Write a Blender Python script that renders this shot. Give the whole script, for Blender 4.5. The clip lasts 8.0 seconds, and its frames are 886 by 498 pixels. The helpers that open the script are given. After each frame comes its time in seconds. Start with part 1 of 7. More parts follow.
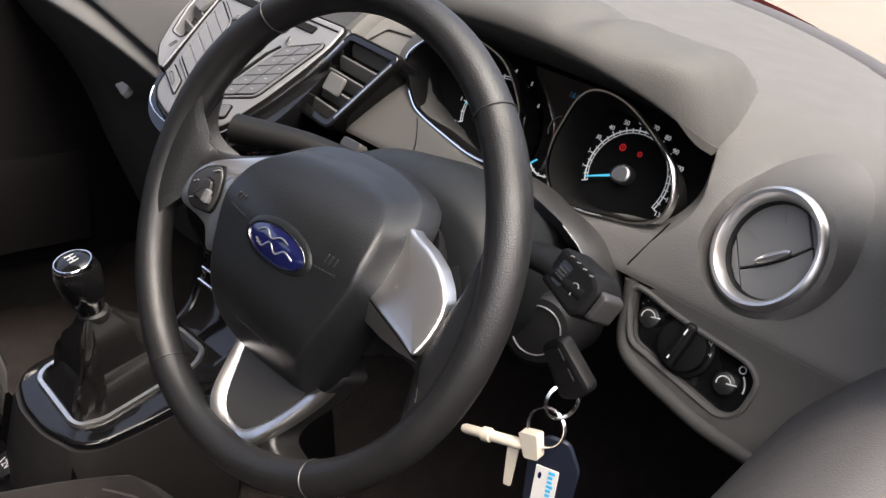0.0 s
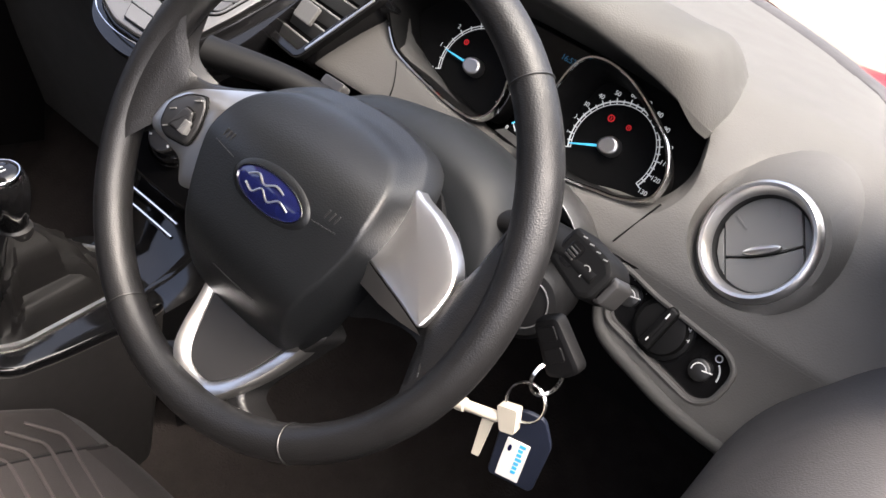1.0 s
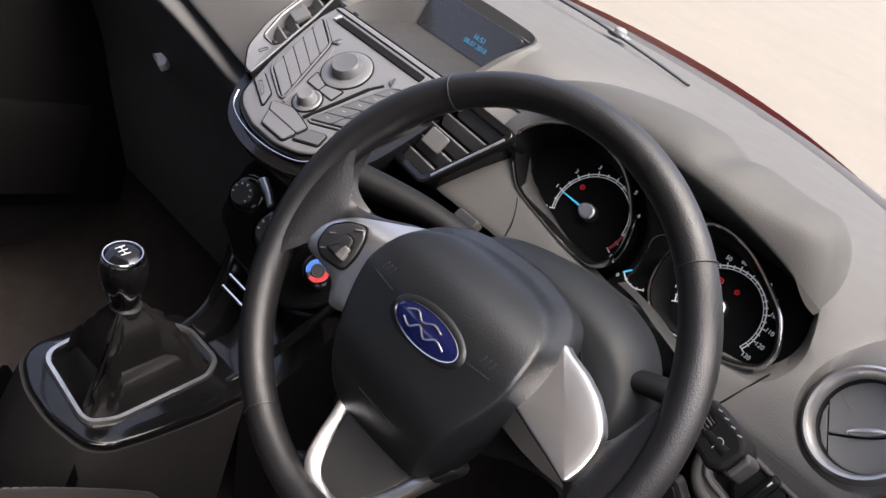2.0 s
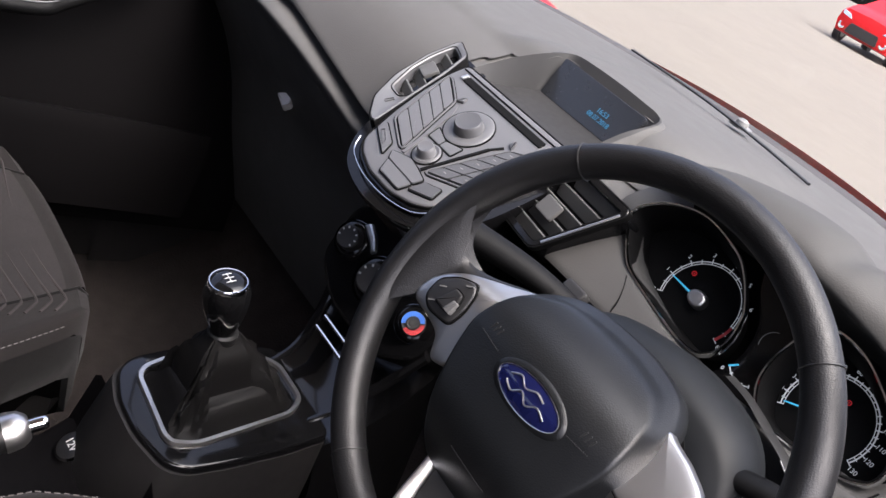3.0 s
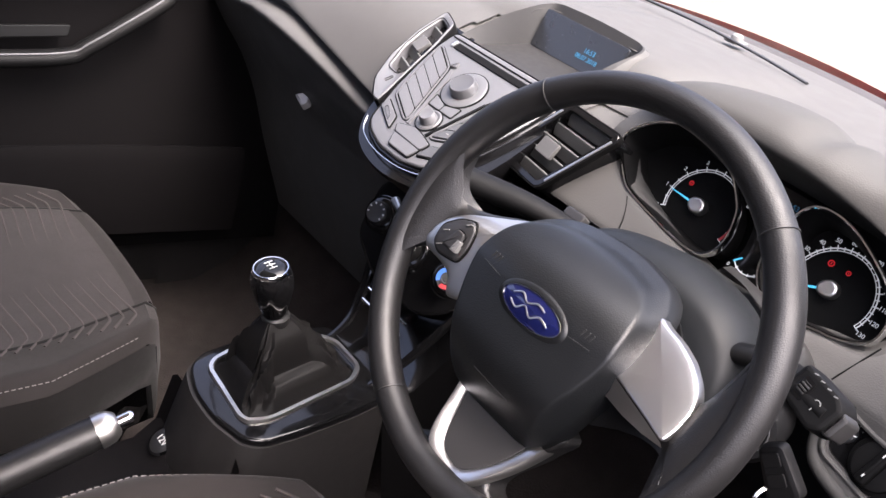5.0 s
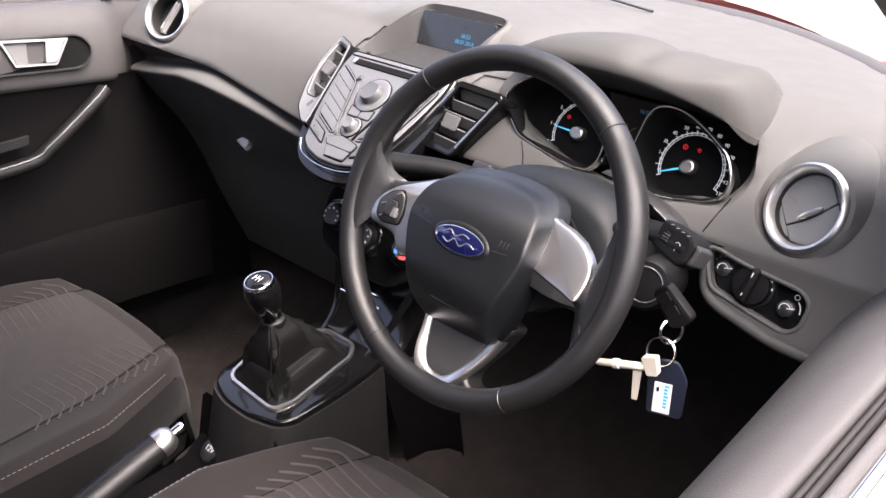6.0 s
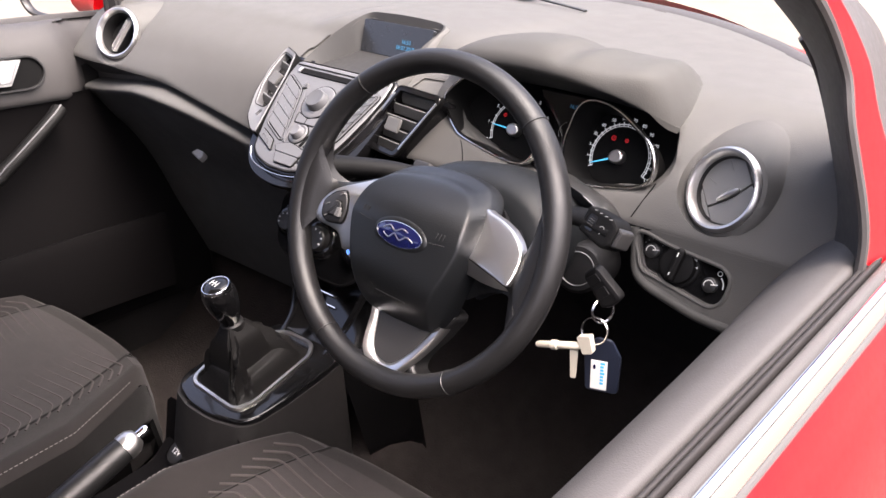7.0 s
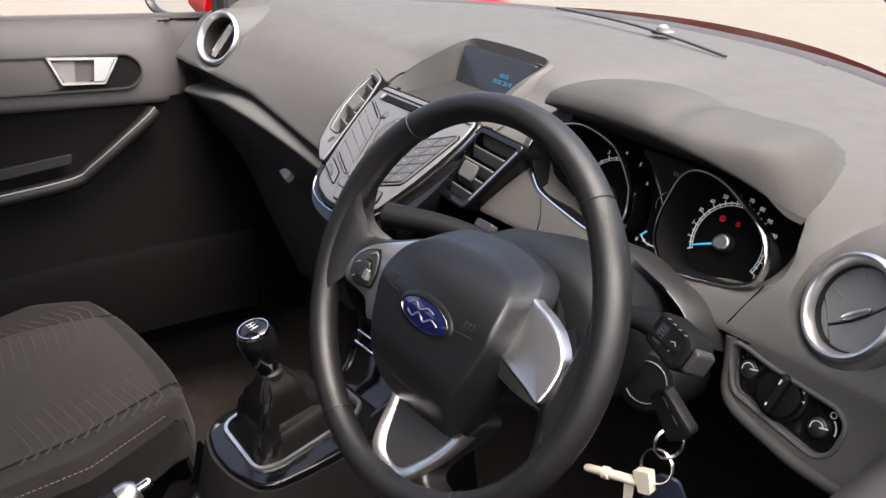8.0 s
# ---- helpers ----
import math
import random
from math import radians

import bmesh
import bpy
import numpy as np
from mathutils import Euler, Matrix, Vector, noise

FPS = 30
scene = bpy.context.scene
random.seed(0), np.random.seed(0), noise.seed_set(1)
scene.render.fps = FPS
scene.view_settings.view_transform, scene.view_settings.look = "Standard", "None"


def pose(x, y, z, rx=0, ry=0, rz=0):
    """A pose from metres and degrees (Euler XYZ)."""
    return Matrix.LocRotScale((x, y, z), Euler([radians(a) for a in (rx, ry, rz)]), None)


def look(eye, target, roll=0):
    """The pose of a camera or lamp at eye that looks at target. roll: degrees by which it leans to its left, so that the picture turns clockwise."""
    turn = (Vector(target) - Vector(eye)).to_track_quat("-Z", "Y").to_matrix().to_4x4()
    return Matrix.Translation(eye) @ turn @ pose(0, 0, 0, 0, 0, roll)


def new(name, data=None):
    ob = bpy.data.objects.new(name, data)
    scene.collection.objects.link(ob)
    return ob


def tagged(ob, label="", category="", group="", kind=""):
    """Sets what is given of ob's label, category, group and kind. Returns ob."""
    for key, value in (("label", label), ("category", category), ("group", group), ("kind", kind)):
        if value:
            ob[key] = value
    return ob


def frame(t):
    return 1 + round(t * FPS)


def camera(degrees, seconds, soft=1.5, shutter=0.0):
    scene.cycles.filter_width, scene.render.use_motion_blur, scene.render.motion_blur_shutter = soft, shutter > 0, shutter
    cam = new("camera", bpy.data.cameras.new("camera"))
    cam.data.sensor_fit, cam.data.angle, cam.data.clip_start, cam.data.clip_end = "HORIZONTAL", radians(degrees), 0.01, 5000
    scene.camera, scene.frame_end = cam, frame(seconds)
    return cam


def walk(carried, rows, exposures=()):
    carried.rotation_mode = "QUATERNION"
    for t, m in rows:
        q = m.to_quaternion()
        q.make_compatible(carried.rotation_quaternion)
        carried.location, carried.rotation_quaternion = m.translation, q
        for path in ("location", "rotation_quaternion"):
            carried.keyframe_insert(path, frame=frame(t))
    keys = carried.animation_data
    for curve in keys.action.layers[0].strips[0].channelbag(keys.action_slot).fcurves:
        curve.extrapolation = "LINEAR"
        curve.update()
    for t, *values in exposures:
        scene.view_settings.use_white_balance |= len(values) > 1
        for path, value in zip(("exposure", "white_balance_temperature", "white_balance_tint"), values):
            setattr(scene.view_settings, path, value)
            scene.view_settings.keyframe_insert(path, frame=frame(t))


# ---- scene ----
cam = camera(50.7, 8.0)
PATH = [
    (0, (0.8308, -0.3492, 1.2541), (-0.065, 0.6353, 0.5624), 7.13),
    (0.5, (0.7749, -0.3408, 1.2342), (0.0559, 0.7288, 0.4667), 13.75),
    (1, (0.7439, -0.3783, 1.2475), (0.0434, 0.7105, 0.49), 17.24),
    (1.5, (0.6984, -0.4376, 1.2765), (-0.0081, 0.6828, 0.5725), 20.91),
    (3, (0.6532, -0.4759, 1.257), (-0.2508, 0.5503, 0.6409), 27.89),
    (3.5, (0.6474, -0.477, 1.2529), (-0.2984, 0.4902, 0.6048), 27.99),
    (4, (0.6455, -0.4737, 1.25), (-0.3165, 0.4683, 0.5887), 27.54),
    (4.5, (0.6697, -0.4694, 1.2525), (-0.2846, 0.4805, 0.5914), 24.23),
    (5, (0.7462, -0.4872, 1.2811), (-0.207, 0.4543, 0.6067), 15.99),
    (5.2, (0.7965, -0.5053, 1.2904), (-0.1676, 0.4268, 0.6186), 12.21),
    (6.5, (0.9534, -0.6456, 1.3576), (0.0525, 0.3532, 0.6938), -1.75),
    (7, (0.9801, -0.6284, 1.352), (0.0818, 0.3795, 0.6984), -1.21),
    (7.5, (0.9974, -0.5446, 1.3397), (0.0216, 0.4, 0.7028), -0.39),
    (8, (0.9196, -0.4207, 1.3268), (-0.1545, 0.4168, 0.6984), 1.16),
]
EXPOSURES = [(0.0, 2.63, 6450, 9), (0.5, 3.08, 6450, 10), (1.0, 3.08, 6450, 10), (1.5, 2.78, 6400, 11), (3.0, 2.33, 6000, 13), (3.5, 2.55, 6050, 15), (4.0, 2.90, 6050, 15), (4.5, 2.93, 6100, 15), (5.0, 3.05, 6200, 16), (6.5, 3.13, 6350, 15), (7.0, 3.0, 6400, 16), (8.0, 2.53, 6300, 10)]
walk(cam, [(t, look(eye, target, roll)) for t, eye, target, roll in PATH], EXPOSURES)

# ---- daylight: a bright, hazy sky ----
sky = bpy.data.worlds.new("sky")
sky.use_nodes = True
scene.world = sky
_n = sky.node_tree.nodes
_bg = _n["Background"]
_sky = _n.new("ShaderNodeTexSky")
_sky.sky_type = "NISHITA"
_sky.sun_disc = False
_sky.sun_elevation = radians(63)
_sky.sun_rotation = radians(90)
_sky.dust_density = 10.0
_sky.air_density = 0.5
_sky.ozone_density = 0.0
sky.node_tree.links.new(_sky.outputs["Color"], _bg.inputs["Color"])
_bg.inputs["Strength"].default_value = 0.15
sun = new("sun", bpy.data.lights.new("sun", "SUN"))
sun.data.energy = 1.25
sun.data.angle = radians(85)
sun.data.color = (1.0, 0.96, 0.9)
sun.matrix_world = look((2.0, 0.0, 4.9), (0, 0, 0.9))


# ---- materials ----
def principled(name):
    m = bpy.data.materials.new(name)
    m.use_nodes = True
    return m, m.node_tree, m.node_tree.nodes["Principled BSDF"]


def surface(name, color, rough=0.5, metal=0.0, grain=0.0, grain_size=0.001, var=0.12, var_size=0.05, rough_var=0.08,
            coat=0.0, spec=0.5, sheen=0.0, voronoi=False):
    """A solid material with large and small variation of colour and gloss, and a fine relief."""
    m, tree, b = principled(name)
    N, L = tree.nodes, tree.links
    tc = N.new("ShaderNodeTexCoord")
    big = N.new("ShaderNodeTexNoise")
    big.inputs["Scale"].default_value = 1.0 / var_size
    big.inputs["Detail"].default_value = 5
    L.new(tc.outputs["Object"], big.inputs["Vector"])
    ramp = N.new("ShaderNodeMixRGB")
    lo = [max(0.0, c * (1 - var)) for c in color]
    hi = [min(1.0, c * (1 + var)) for c in color]
    ramp.inputs[1].default_value, ramp.inputs[2].default_value = (*lo, 1), (*hi, 1)
    L.new(big.outputs["Fac"], ramp.inputs[0])
    L.new(ramp.outputs[0], b.inputs["Base Color"])
    mr = N.new("ShaderNodeMapRange")
    mr.inputs["To Min"].default_value = max(0.02, rough - rough_var)
    mr.inputs["To Max"].default_value = min(1.0, rough + rough_var)
    fine = N.new("ShaderNodeTexNoise")
    fine.inputs["Scale"].default_value = 6.0 / var_size
    fine.inputs["Detail"].default_value = 6
    L.new(tc.outputs["Object"], fine.inputs["Vector"])
    L.new(fine.outputs["Fac"], mr.inputs["Value"])
    L.new(mr.outputs[0], b.inputs["Roughness"])
    b.inputs["Metallic"].default_value = metal
    b.inputs["Coat Weight"].default_value = coat
    b.inputs["Coat Roughness"].default_value = 0.04
    b.inputs["Specular IOR Level"].default_value = spec
    b.inputs["Sheen Weight"].default_value = sheen
    if grain > 0:
        g = N.new("ShaderNodeTexVoronoi" if voronoi else "ShaderNodeTexNoise")
        g.inputs["Scale"].default_value = 1.0 / grain_size
        L.new(tc.outputs["Object"], g.inputs["Vector"])
        bump = N.new("ShaderNodeBump")
        bump.inputs["Strength"].default_value = grain
        bump.inputs["Distance"].default_value = grain_size * 0.4
        L.new(g.outputs["Distance" if voronoi else "Fac"], bump.inputs["Height"])
        L.new(bump.outputs["Normal"], b.inputs["Normal"])
    return m


def plain(name, color, rough=0.5, metal=0.0, emit=0.0):
    m, tree, b = principled(name)
    b.inputs["Base Color"].default_value = (*color, 1)
    b.inputs["Roughness"].default_value = rough
    b.inputs["Metallic"].default_value = metal
    if emit:
        b.inputs["Emission Color"].default_value = (*color, 1)
        b.inputs["Emission Strength"].default_value = emit
    return m


def clear_glass(name, tint=(0.93, 0.95, 0.94), gloss=0.06):
    """A thin pane: seen straight through, with a weak mirror image."""
    m = bpy.data.materials.new(name)
    m.use_nodes = True
    N, L = m.node_tree.nodes, m.node_tree.links
    N.remove(N["Principled BSDF"])
    t, g, mix = N.new("ShaderNodeBsdfTransparent"), N.new("ShaderNodeBsdfGlossy"), N.new("ShaderNodeMixShader")
    t.inputs["Color"].default_value = (*tint, 1)
    g.inputs["Roughness"].default_value = 0.02
    mix.inputs[0].default_value = gloss
    L.new(t.outputs[0], mix.inputs[1])
    L.new(g.outputs[0], mix.inputs[2])
    L.new(mix.outputs[0], N["Material Output"].inputs["Surface"])
    return m


DASH = surface("dash_soft_plastic", (0.045, 0.0440, 0.0418), 0.66, grain=0.22, grain_size=0.0014, var=0.06, var_size=0.2, spec=0.34, voronoi=True)
# dash plastic, darkened to carry the weaker light on rear-facing surfaces
HOOD_SHADED = surface("hood_plastic_shaded", (0.033, 0.0325, 0.031), 0.72, grain=0.2, grain_size=0.0014, var=0.06, var_size=0.15, spec=0.28, voronoi=True)
DASH_DARK = surface("dash_dark_plastic", (0.040, 0.037, 0.037), 0.6, grain=0.2, grain_size=0.0014, var=0.1, var_size=0.1, voronoi=True)
SATIN_GREY = surface("satin_grey_plastic", (0.10, 0.10, 0.098), 0.42, grain=0.08, grain_size=0.0008, var=0.04)
SATIN_DARK = surface("satin_dark_plastic", (0.015, 0.0147, 0.0148), 0.42, grain=0.08, grain_size=0.0008, var=0.05)
VENT_GREY = surface("vent_grey_plastic", (0.050, 0.050, 0.049), 0.5, grain=0.08, grain_size=0.0008, var=0.04)
SHROUD = surface("shroud_plastic", (0.0042, 0.0050, 0.0057), 0.50, grain=0.12, grain_size=0.0009, var=0.06, spec=0.20)
KEY_BLACK = surface("key_black_plastic", (0.0032, 0.0032, 0.0035), 0.5, spec=0.2, grain=0.1, grain_size=0.0008, var=0.1)
DOOR_BLACK = surface("door_card_black", (0.0032, 0.0029, 0.0031), 0.7, grain=0.2, grain_size=0.001, var=0.15, var_size=0.08, spec=0.05)
# dash plastic made darker: the shade inside the display niche is in this colour
NICHE_SHADED = surface("niche_plastic_shaded", (0.012, 0.0118, 0.0117), 0.6, grain=0.15, grain_size=0.0012, var=0.08, spec=0.25)
STALK = surface("stalk_black_plastic", (0.0034, 0.0034, 0.0035), 0.55, grain=0.1, grain_size=0.0008, var=0.1, spec=0.12)
DOOR_TOP = surface("door_card_plastic", (0.038, 0.0365, 0.0365), 0.65, grain=0.2, grain_size=0.0014, var=0.05, var_size=0.15, voronoi=True, spec=0.3)
PRINT_GREY = plain("grey_print", (0.16, 0.16, 0.157), 0.5)
LEATHER = surface("wheel_leather", (0.0058, 0.0057, 0.0059), 0.42, spec=0.4, grain=0.36, grain_size=0.001, var=0.2, var_size=0.06, rough_var=0.1, voronoi=True)
AIRBAG = surface("airbag_plastic", (0.0046, 0.0051, 0.0057), 0.37, spec=0.38, grain=0.22, grain_size=0.0012, var=0.1, var_size=0.08, voronoi=True)
BLACK = surface("black_plastic", (0.007, 0.007, 0.0071), 0.45, grain=0.12, grain_size=0.0008, var=0.15)
BLACK_SOFT = surface("soft_black_plastic", (0.014, 0.0132, 0.0132), 0.6, grain=0.2, grain_size=0.001, var=0.15, var_size=0.08, spec=0.18)
PIANO = surface("gloss_black", (0.004, 0.004, 0.0043), 0.09, var=0.1, rough_var=0.03, spec=0.36)
DIAL = surface("dial_black", (0.0035, 0.0035, 0.0036), 0.6, var=0.1, spec=0.06)
SILVER = surface("satin_silver", (0.58, 0.572, 0.56), 0.34, metal=1.0, rough_var=0.02, var=0.04, var_size=0.03, grain=0.0, grain_size=0.0006)
PALE_SILVER = surface("pale_silver_paint", (0.45, 0.44, 0.43), 0.4, metal=0.2, var=0.04)
CHROME = surface("chrome", (0.82, 0.82, 0.82), 0.1, metal=1.0, var=0.02, rough_var=0.04)
RADIO_SILVER = surface("radio_silver_paint", (0.088, 0.089, 0.093), 0.42, metal=0.3, var=0.04, grain=0.05, grain_size=0.0006)
RADIO_KEY = surface("radio_key_grey", (0.050, 0.051, 0.054), 0.45, metal=0.2, var=0.04)
GAITER = surface("gaiter_leatherette", (0.0035, 0.0033, 0.0033), 0.58, spec=0.14, grain=0.3, grain_size=0.0012, var=0.2, voronoi=True)
CARPET = surface("carpet", (0.022, 0.019, 0.018), 0.95, grain=1.0, grain_size=0.003, var=0.35, var_size=0.03, spec=0.02)
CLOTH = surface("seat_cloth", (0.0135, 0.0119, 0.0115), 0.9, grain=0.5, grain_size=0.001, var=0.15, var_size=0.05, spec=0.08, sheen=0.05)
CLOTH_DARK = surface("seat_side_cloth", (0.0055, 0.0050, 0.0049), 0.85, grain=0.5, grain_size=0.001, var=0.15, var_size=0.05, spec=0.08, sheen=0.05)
WOVEN = surface("seat_woven_cloth", (0.0200, 0.0176, 0.0174), 0.9, grain=0.6, grain_size=0.0012, var=0.18, var_size=0.04, spec=0.08, sheen=0.08)
RIB_CLOTH = surface("seat_rib_cloth", (0.037, 0.033, 0.032), 0.85, grain=0.4, grain_size=0.001, var=0.2, var_size=0.02, spec=0.1)
THREAD = plain("pale_thread", (0.10, 0.092, 0.09), 0.8)
RED = surface("red_car_paint", (0.40, 0.003, 0.005), 0.32, var=0.03, coat=0.0, spec=0.18)
SEAL = surface("window_seal_rubber", (0.010, 0.009, 0.009), 0.6, var=0.15, grain=0.15, spec=0.25)
RUBBER = surface("black_rubber", (0.022, 0.02, 0.02), 0.6, var=0.15, grain=0.15)
DOOR_GREY = surface("door_top_plastic", (0.036, 0.0345, 0.0345), 0.6, grain=0.25, grain_size=0.0014, var=0.05, var_size=0.15, voronoi=True, spec=0.3)
WHITE = plain("white_print", (0.5, 0.5, 0.49), 0.5)
WHITE_GLOW = plain("dial_print", (0.45, 0.46, 0.47), 0.5, emit=0.08)
NEEDLE = plain("needle_blue", (0.05, 0.32, 0.5), 0.4, emit=0.15)
RED_GLOW = plain("warning_red", (0.45, 0.012, 0.016), 0.5, emit=0.06)
RED_PRINT = plain("red_print", (0.36, 0.02, 0.025), 0.5)
BLUE_PRINT = plain("blue_print", (0.04, 0.14, 0.5), 0.4)
LCD = plain("lcd_letters", (0.02, 0.10, 0.18), 0.5, emit=0.04)
SCREEN = surface("screen_dark", (0.012, 0.013, 0.015), 0.25, var=0.1)
BADGE_BLUE = surface("badge_blue_enamel", (0.0045, 0.006, 0.036), 0.12, var=0.1, coat=0.7)
STEEL = surface("bright_steel", (0.7, 0.69, 0.67), 0.2, metal=1.0, var=0.05)
IVORY = surface("ivory_plastic", (0.40, 0.37, 0.31), 0.5, var=0.05)
TAG_LEATHER = surface("navy_leather", (0.0075, 0.010, 0.019), 0.36, grain=0.5, grain_size=0.001, var=0.15)
TAG_BLUE = plain("tag_blue", (0.03, 0.30, 0.55), 0.5)
GLASS = clear_glass("car_glass")
MIRROR = plain("mirror_glass", (0.85, 0.86, 0.87), 0.02, metal=1.0)
CONCRETE = surface("pale_concrete", (0.085, 0.075, 0.061), 0.85, var=0.16, var_size=1.2, grain=0.4, grain_size=0.01)
HEADLINER = surface("headliner", (0.55, 0.54, 0.525), 0.95, var=0.05, grain=0.3, grain_size=0.002)


# ---- mesh helpers ----
def V(*a):
    return Vector(a)


def finish(name, bm, material, sharp=38):
    me = bpy.data.meshes.new(name)
    bmesh.ops.remove_doubles(bm, verts=bm.verts, dist=1e-6)
    bmesh.ops.recalc_face_normals(bm, faces=bm.faces)
    bm.to_mesh(me)
    bm.free()
    me.materials.append(material)
    for p in me.polygons:
        p.use_smooth = True
    me.set_sharp_from_angle(angle=radians(sharp))
    return me


def thing(name, place, label, category, group="", kind=""):
    ob = new(name)
    ob.empty_display_size = 0.02
    ob.location = place
    return tagged(ob, label, category, group, kind)


def part(name, bm, material, parent, label="", sharp=38):
    ob = new(name, finish(name, bm, material, sharp))
    ob.parent = parent
    if parent.data is None:
        ob.matrix_parent_inverse = Matrix.Translation(-Vector(parent.location))
    if label:
        ob["label"] = label
    return ob


def alone(name, bm, material, label, category, kind="", group="", sharp=38):
    ob = new(name, finish(name, bm, material, sharp))
    return tagged(ob, label, category, group, kind)


def axes(origin, x, y):
    """A frame from an origin, an x way and a y way (made square)."""
    x = Vector(x).normalized()
    y = Vector(y)
    y = (y - y.dot(x) * x).normalized()
    z = x.cross(y)
    m = Matrix((x, y, z)).transposed().to_4x4()
    return Matrix.Translation(origin) @ m


def spline(pts, n=6, closed=False):
    """Catmull-Rom points through pts (any dimension), n per span."""
    P = [Vector(p) for p in pts]
    k = len(P)
    out = []
    for i in range(k if closed else k - 1):
        if closed:
            a, b, c, d = P[i - 1], P[i], P[(i + 1) % k], P[(i + 2) % k]
        else:
            a, b, c, d = P[max(i - 1, 0)], P[i], P[i + 1], P[min(i + 2, k - 1)]
        for j in range(n):
            t = j / n
            out.append(0.5 * ((2 * b) + (c - a) * t + (2 * a - 5 * b + 4 * c - d) * t * t + (3 * b - a - 3 * c + d) * t ** 3))
    if not closed:
        out.append(P[-1].copy())
    return out


def rounded(poly, r, n=4):
    """A 2D polygon with rounded corners; r is one radius or a list of them."""
    P = [Vector(p).to_2d() for p in poly]
    k = len(P)
    out = []
    for i in range(k):
        rad = r[i] if isinstance(r, (list, tuple)) else r
        a, b, c = P[i - 1], P[i], P[(i + 1) % k]
        u, v = (a - b), (c - b)
        d = min(rad, u.length * 0.48, v.length * 0.48)
        p, q = b + u.normalized() * d, b + v.normalized() * d
        for j in range(n + 1):
            t = j / n
            out.append((1 - t) ** 2 * p + 2 * t * (1 - t) * b + t * t * q)
    return out


def area2(poly):
    return 0.5 * sum(poly[i - 1].x * poly[i].y - poly[i].x * poly[i - 1].y for i in range(len(poly)))


def inset(poly, d):
    """Each point of a 2D polygon moved inwards by d."""
    k = len(poly)
    s = 1 if area2(poly) > 0 else -1
    out = []
    for i in range(k):
        a, b, c = poly[i - 1], poly[i], poly[(i + 1) % k]
        e, f = (b - a), (c - b)
        if e.length < 1e-9:
            e = f
        if f.length < 1e-9:
            f = e
        n1 = Vector((-e.y, e.x)).normalized() * s
        n2 = Vector((-f.y, f.x)).normalized() * s
        m = n1 + n2
        m = m.normalized() if m.length > 1e-6 else n1
        out.append(b + m * d / max(0.5, m.dot(n1)))
    return out


def rings(bm, loops, closed=True, cap0=False, cap1=False):
    """Quads between loops of points of one length."""
    vs = [[bm.verts.new(p) for p in loop] for loop in loops]
    k = len(vs[0])
    for a, b in zip(vs, vs[1:]):
        for i in range(k if closed else k - 1):
            j = (i + 1) % k
            bm.faces.new((a[i], a[j], b[j], b[i]))
    if cap0:
        bm.faces.new(vs[0])
    if cap1:
        bm.faces.new(vs[-1])
    return vs


def at(M, poly, z):
    return [M @ Vector((p[0], p[1], z)) for p in poly]


def prism(bm, poly, M, z0, z1, bevel=0.001, steps=2, back=True):
    """A 2D outline raised from z0 to z1 in the frame M, with its upper edge rounded."""
    P = [Vector(p).to_2d() for p in poly]
    loops = [at(M, P, z0)]
    for i in range(steps + 1):
        t = math.pi / 2 * i / steps
        loops.append(at(M, inset(P, bevel * (1 - math.cos(t))), z1 - bevel + bevel * math.sin(t)))
    # a narrow flat margin keeps the cap's shading level
    loops.append(at(M, inset(P, bevel + min(0.0002, bevel * 0.2)), z1))
    rings(bm, loops, cap0=back, cap1=True)
    return bm


def domed(bm, poly, M, z0, z1, crown, bevel=0.003, steps=3, turns=6):
    """As prism, with a cushion-like crown over the top."""
    P = [Vector(p).to_2d() for p in poly]
    c = sum(P, Vector((0, 0))) / len(P)
    loops = [at(M, P, z0)]
    top = P
    for i in range(steps + 1):
        t = math.pi / 2 * i / steps
        top = inset(P, bevel * (1 - math.cos(t)))
        loops.append(at(M, top, z1 - bevel + bevel * math.sin(t)))
    for i in range(1, turns):
        f = 1 - i / turns
        loops.append(at(M, [c + (p - c) * f for p in top], z1 + crown * (1 - f * f)))
    rings(bm, loops, cap0=True, cap1=True)
    return bm


def frame_ring(bm, outer, inner, M, z0, z1, bevel=0.001, zi=None):
    """A closed band between two outlines of as many points."""
    o, i = [Vector(p).to_2d() for p in outer], [Vector(p).to_2d() for p in inner]
    zi = z0 if zi is None else zi
    loops = [at(M, o, z0), at(M, o, z1 - bevel), at(M, [a.lerp(b, 0.15) for a, b in zip(o, i)], z1),
             at(M, [a.lerp(b, 0.85) for a, b in zip(o, i)], z1), at(M, i, z1 - bevel), at(M, i, zi)]
    rings(bm, loops)
    return bm


def tube(bm, pts, r, n=10, closed=False, caps=True, squash=1.0, normal=None):
    """A round bar along points; r is one radius or a list."""
    P = [Vector(p) for p in pts]
    k = len(P)
    loops = []
    side = None
    for i in range(k):
        if closed:
            t = (P[(i + 1) % k] - P[i - 1]).normalized()
        else:
            t = (P[min(i + 1, k - 1)] - P[max(i - 1, 0)]).normalized()
        if side is None:
            side = Vector(normal) if normal else (Vector((0, 0, 1)) if abs(t.z) < 0.9 else Vector((1, 0, 0)))
        side = (side - side.dot(t) * t).normalized()
        other = t.cross(side)
        rad = r[i] if isinstance(r, (list, tuple)) else r
        loops.append([P[i] + rad * (math.cos(a) * side * squash + math.sin(a) * other) for a in (2 * math.pi * j / n for j in range(n))])
    if closed:
        loops.append([p.copy() for p in loops[0]])
    rings(bm, loops, cap0=caps and not closed, cap1=caps and not closed)
    return bm


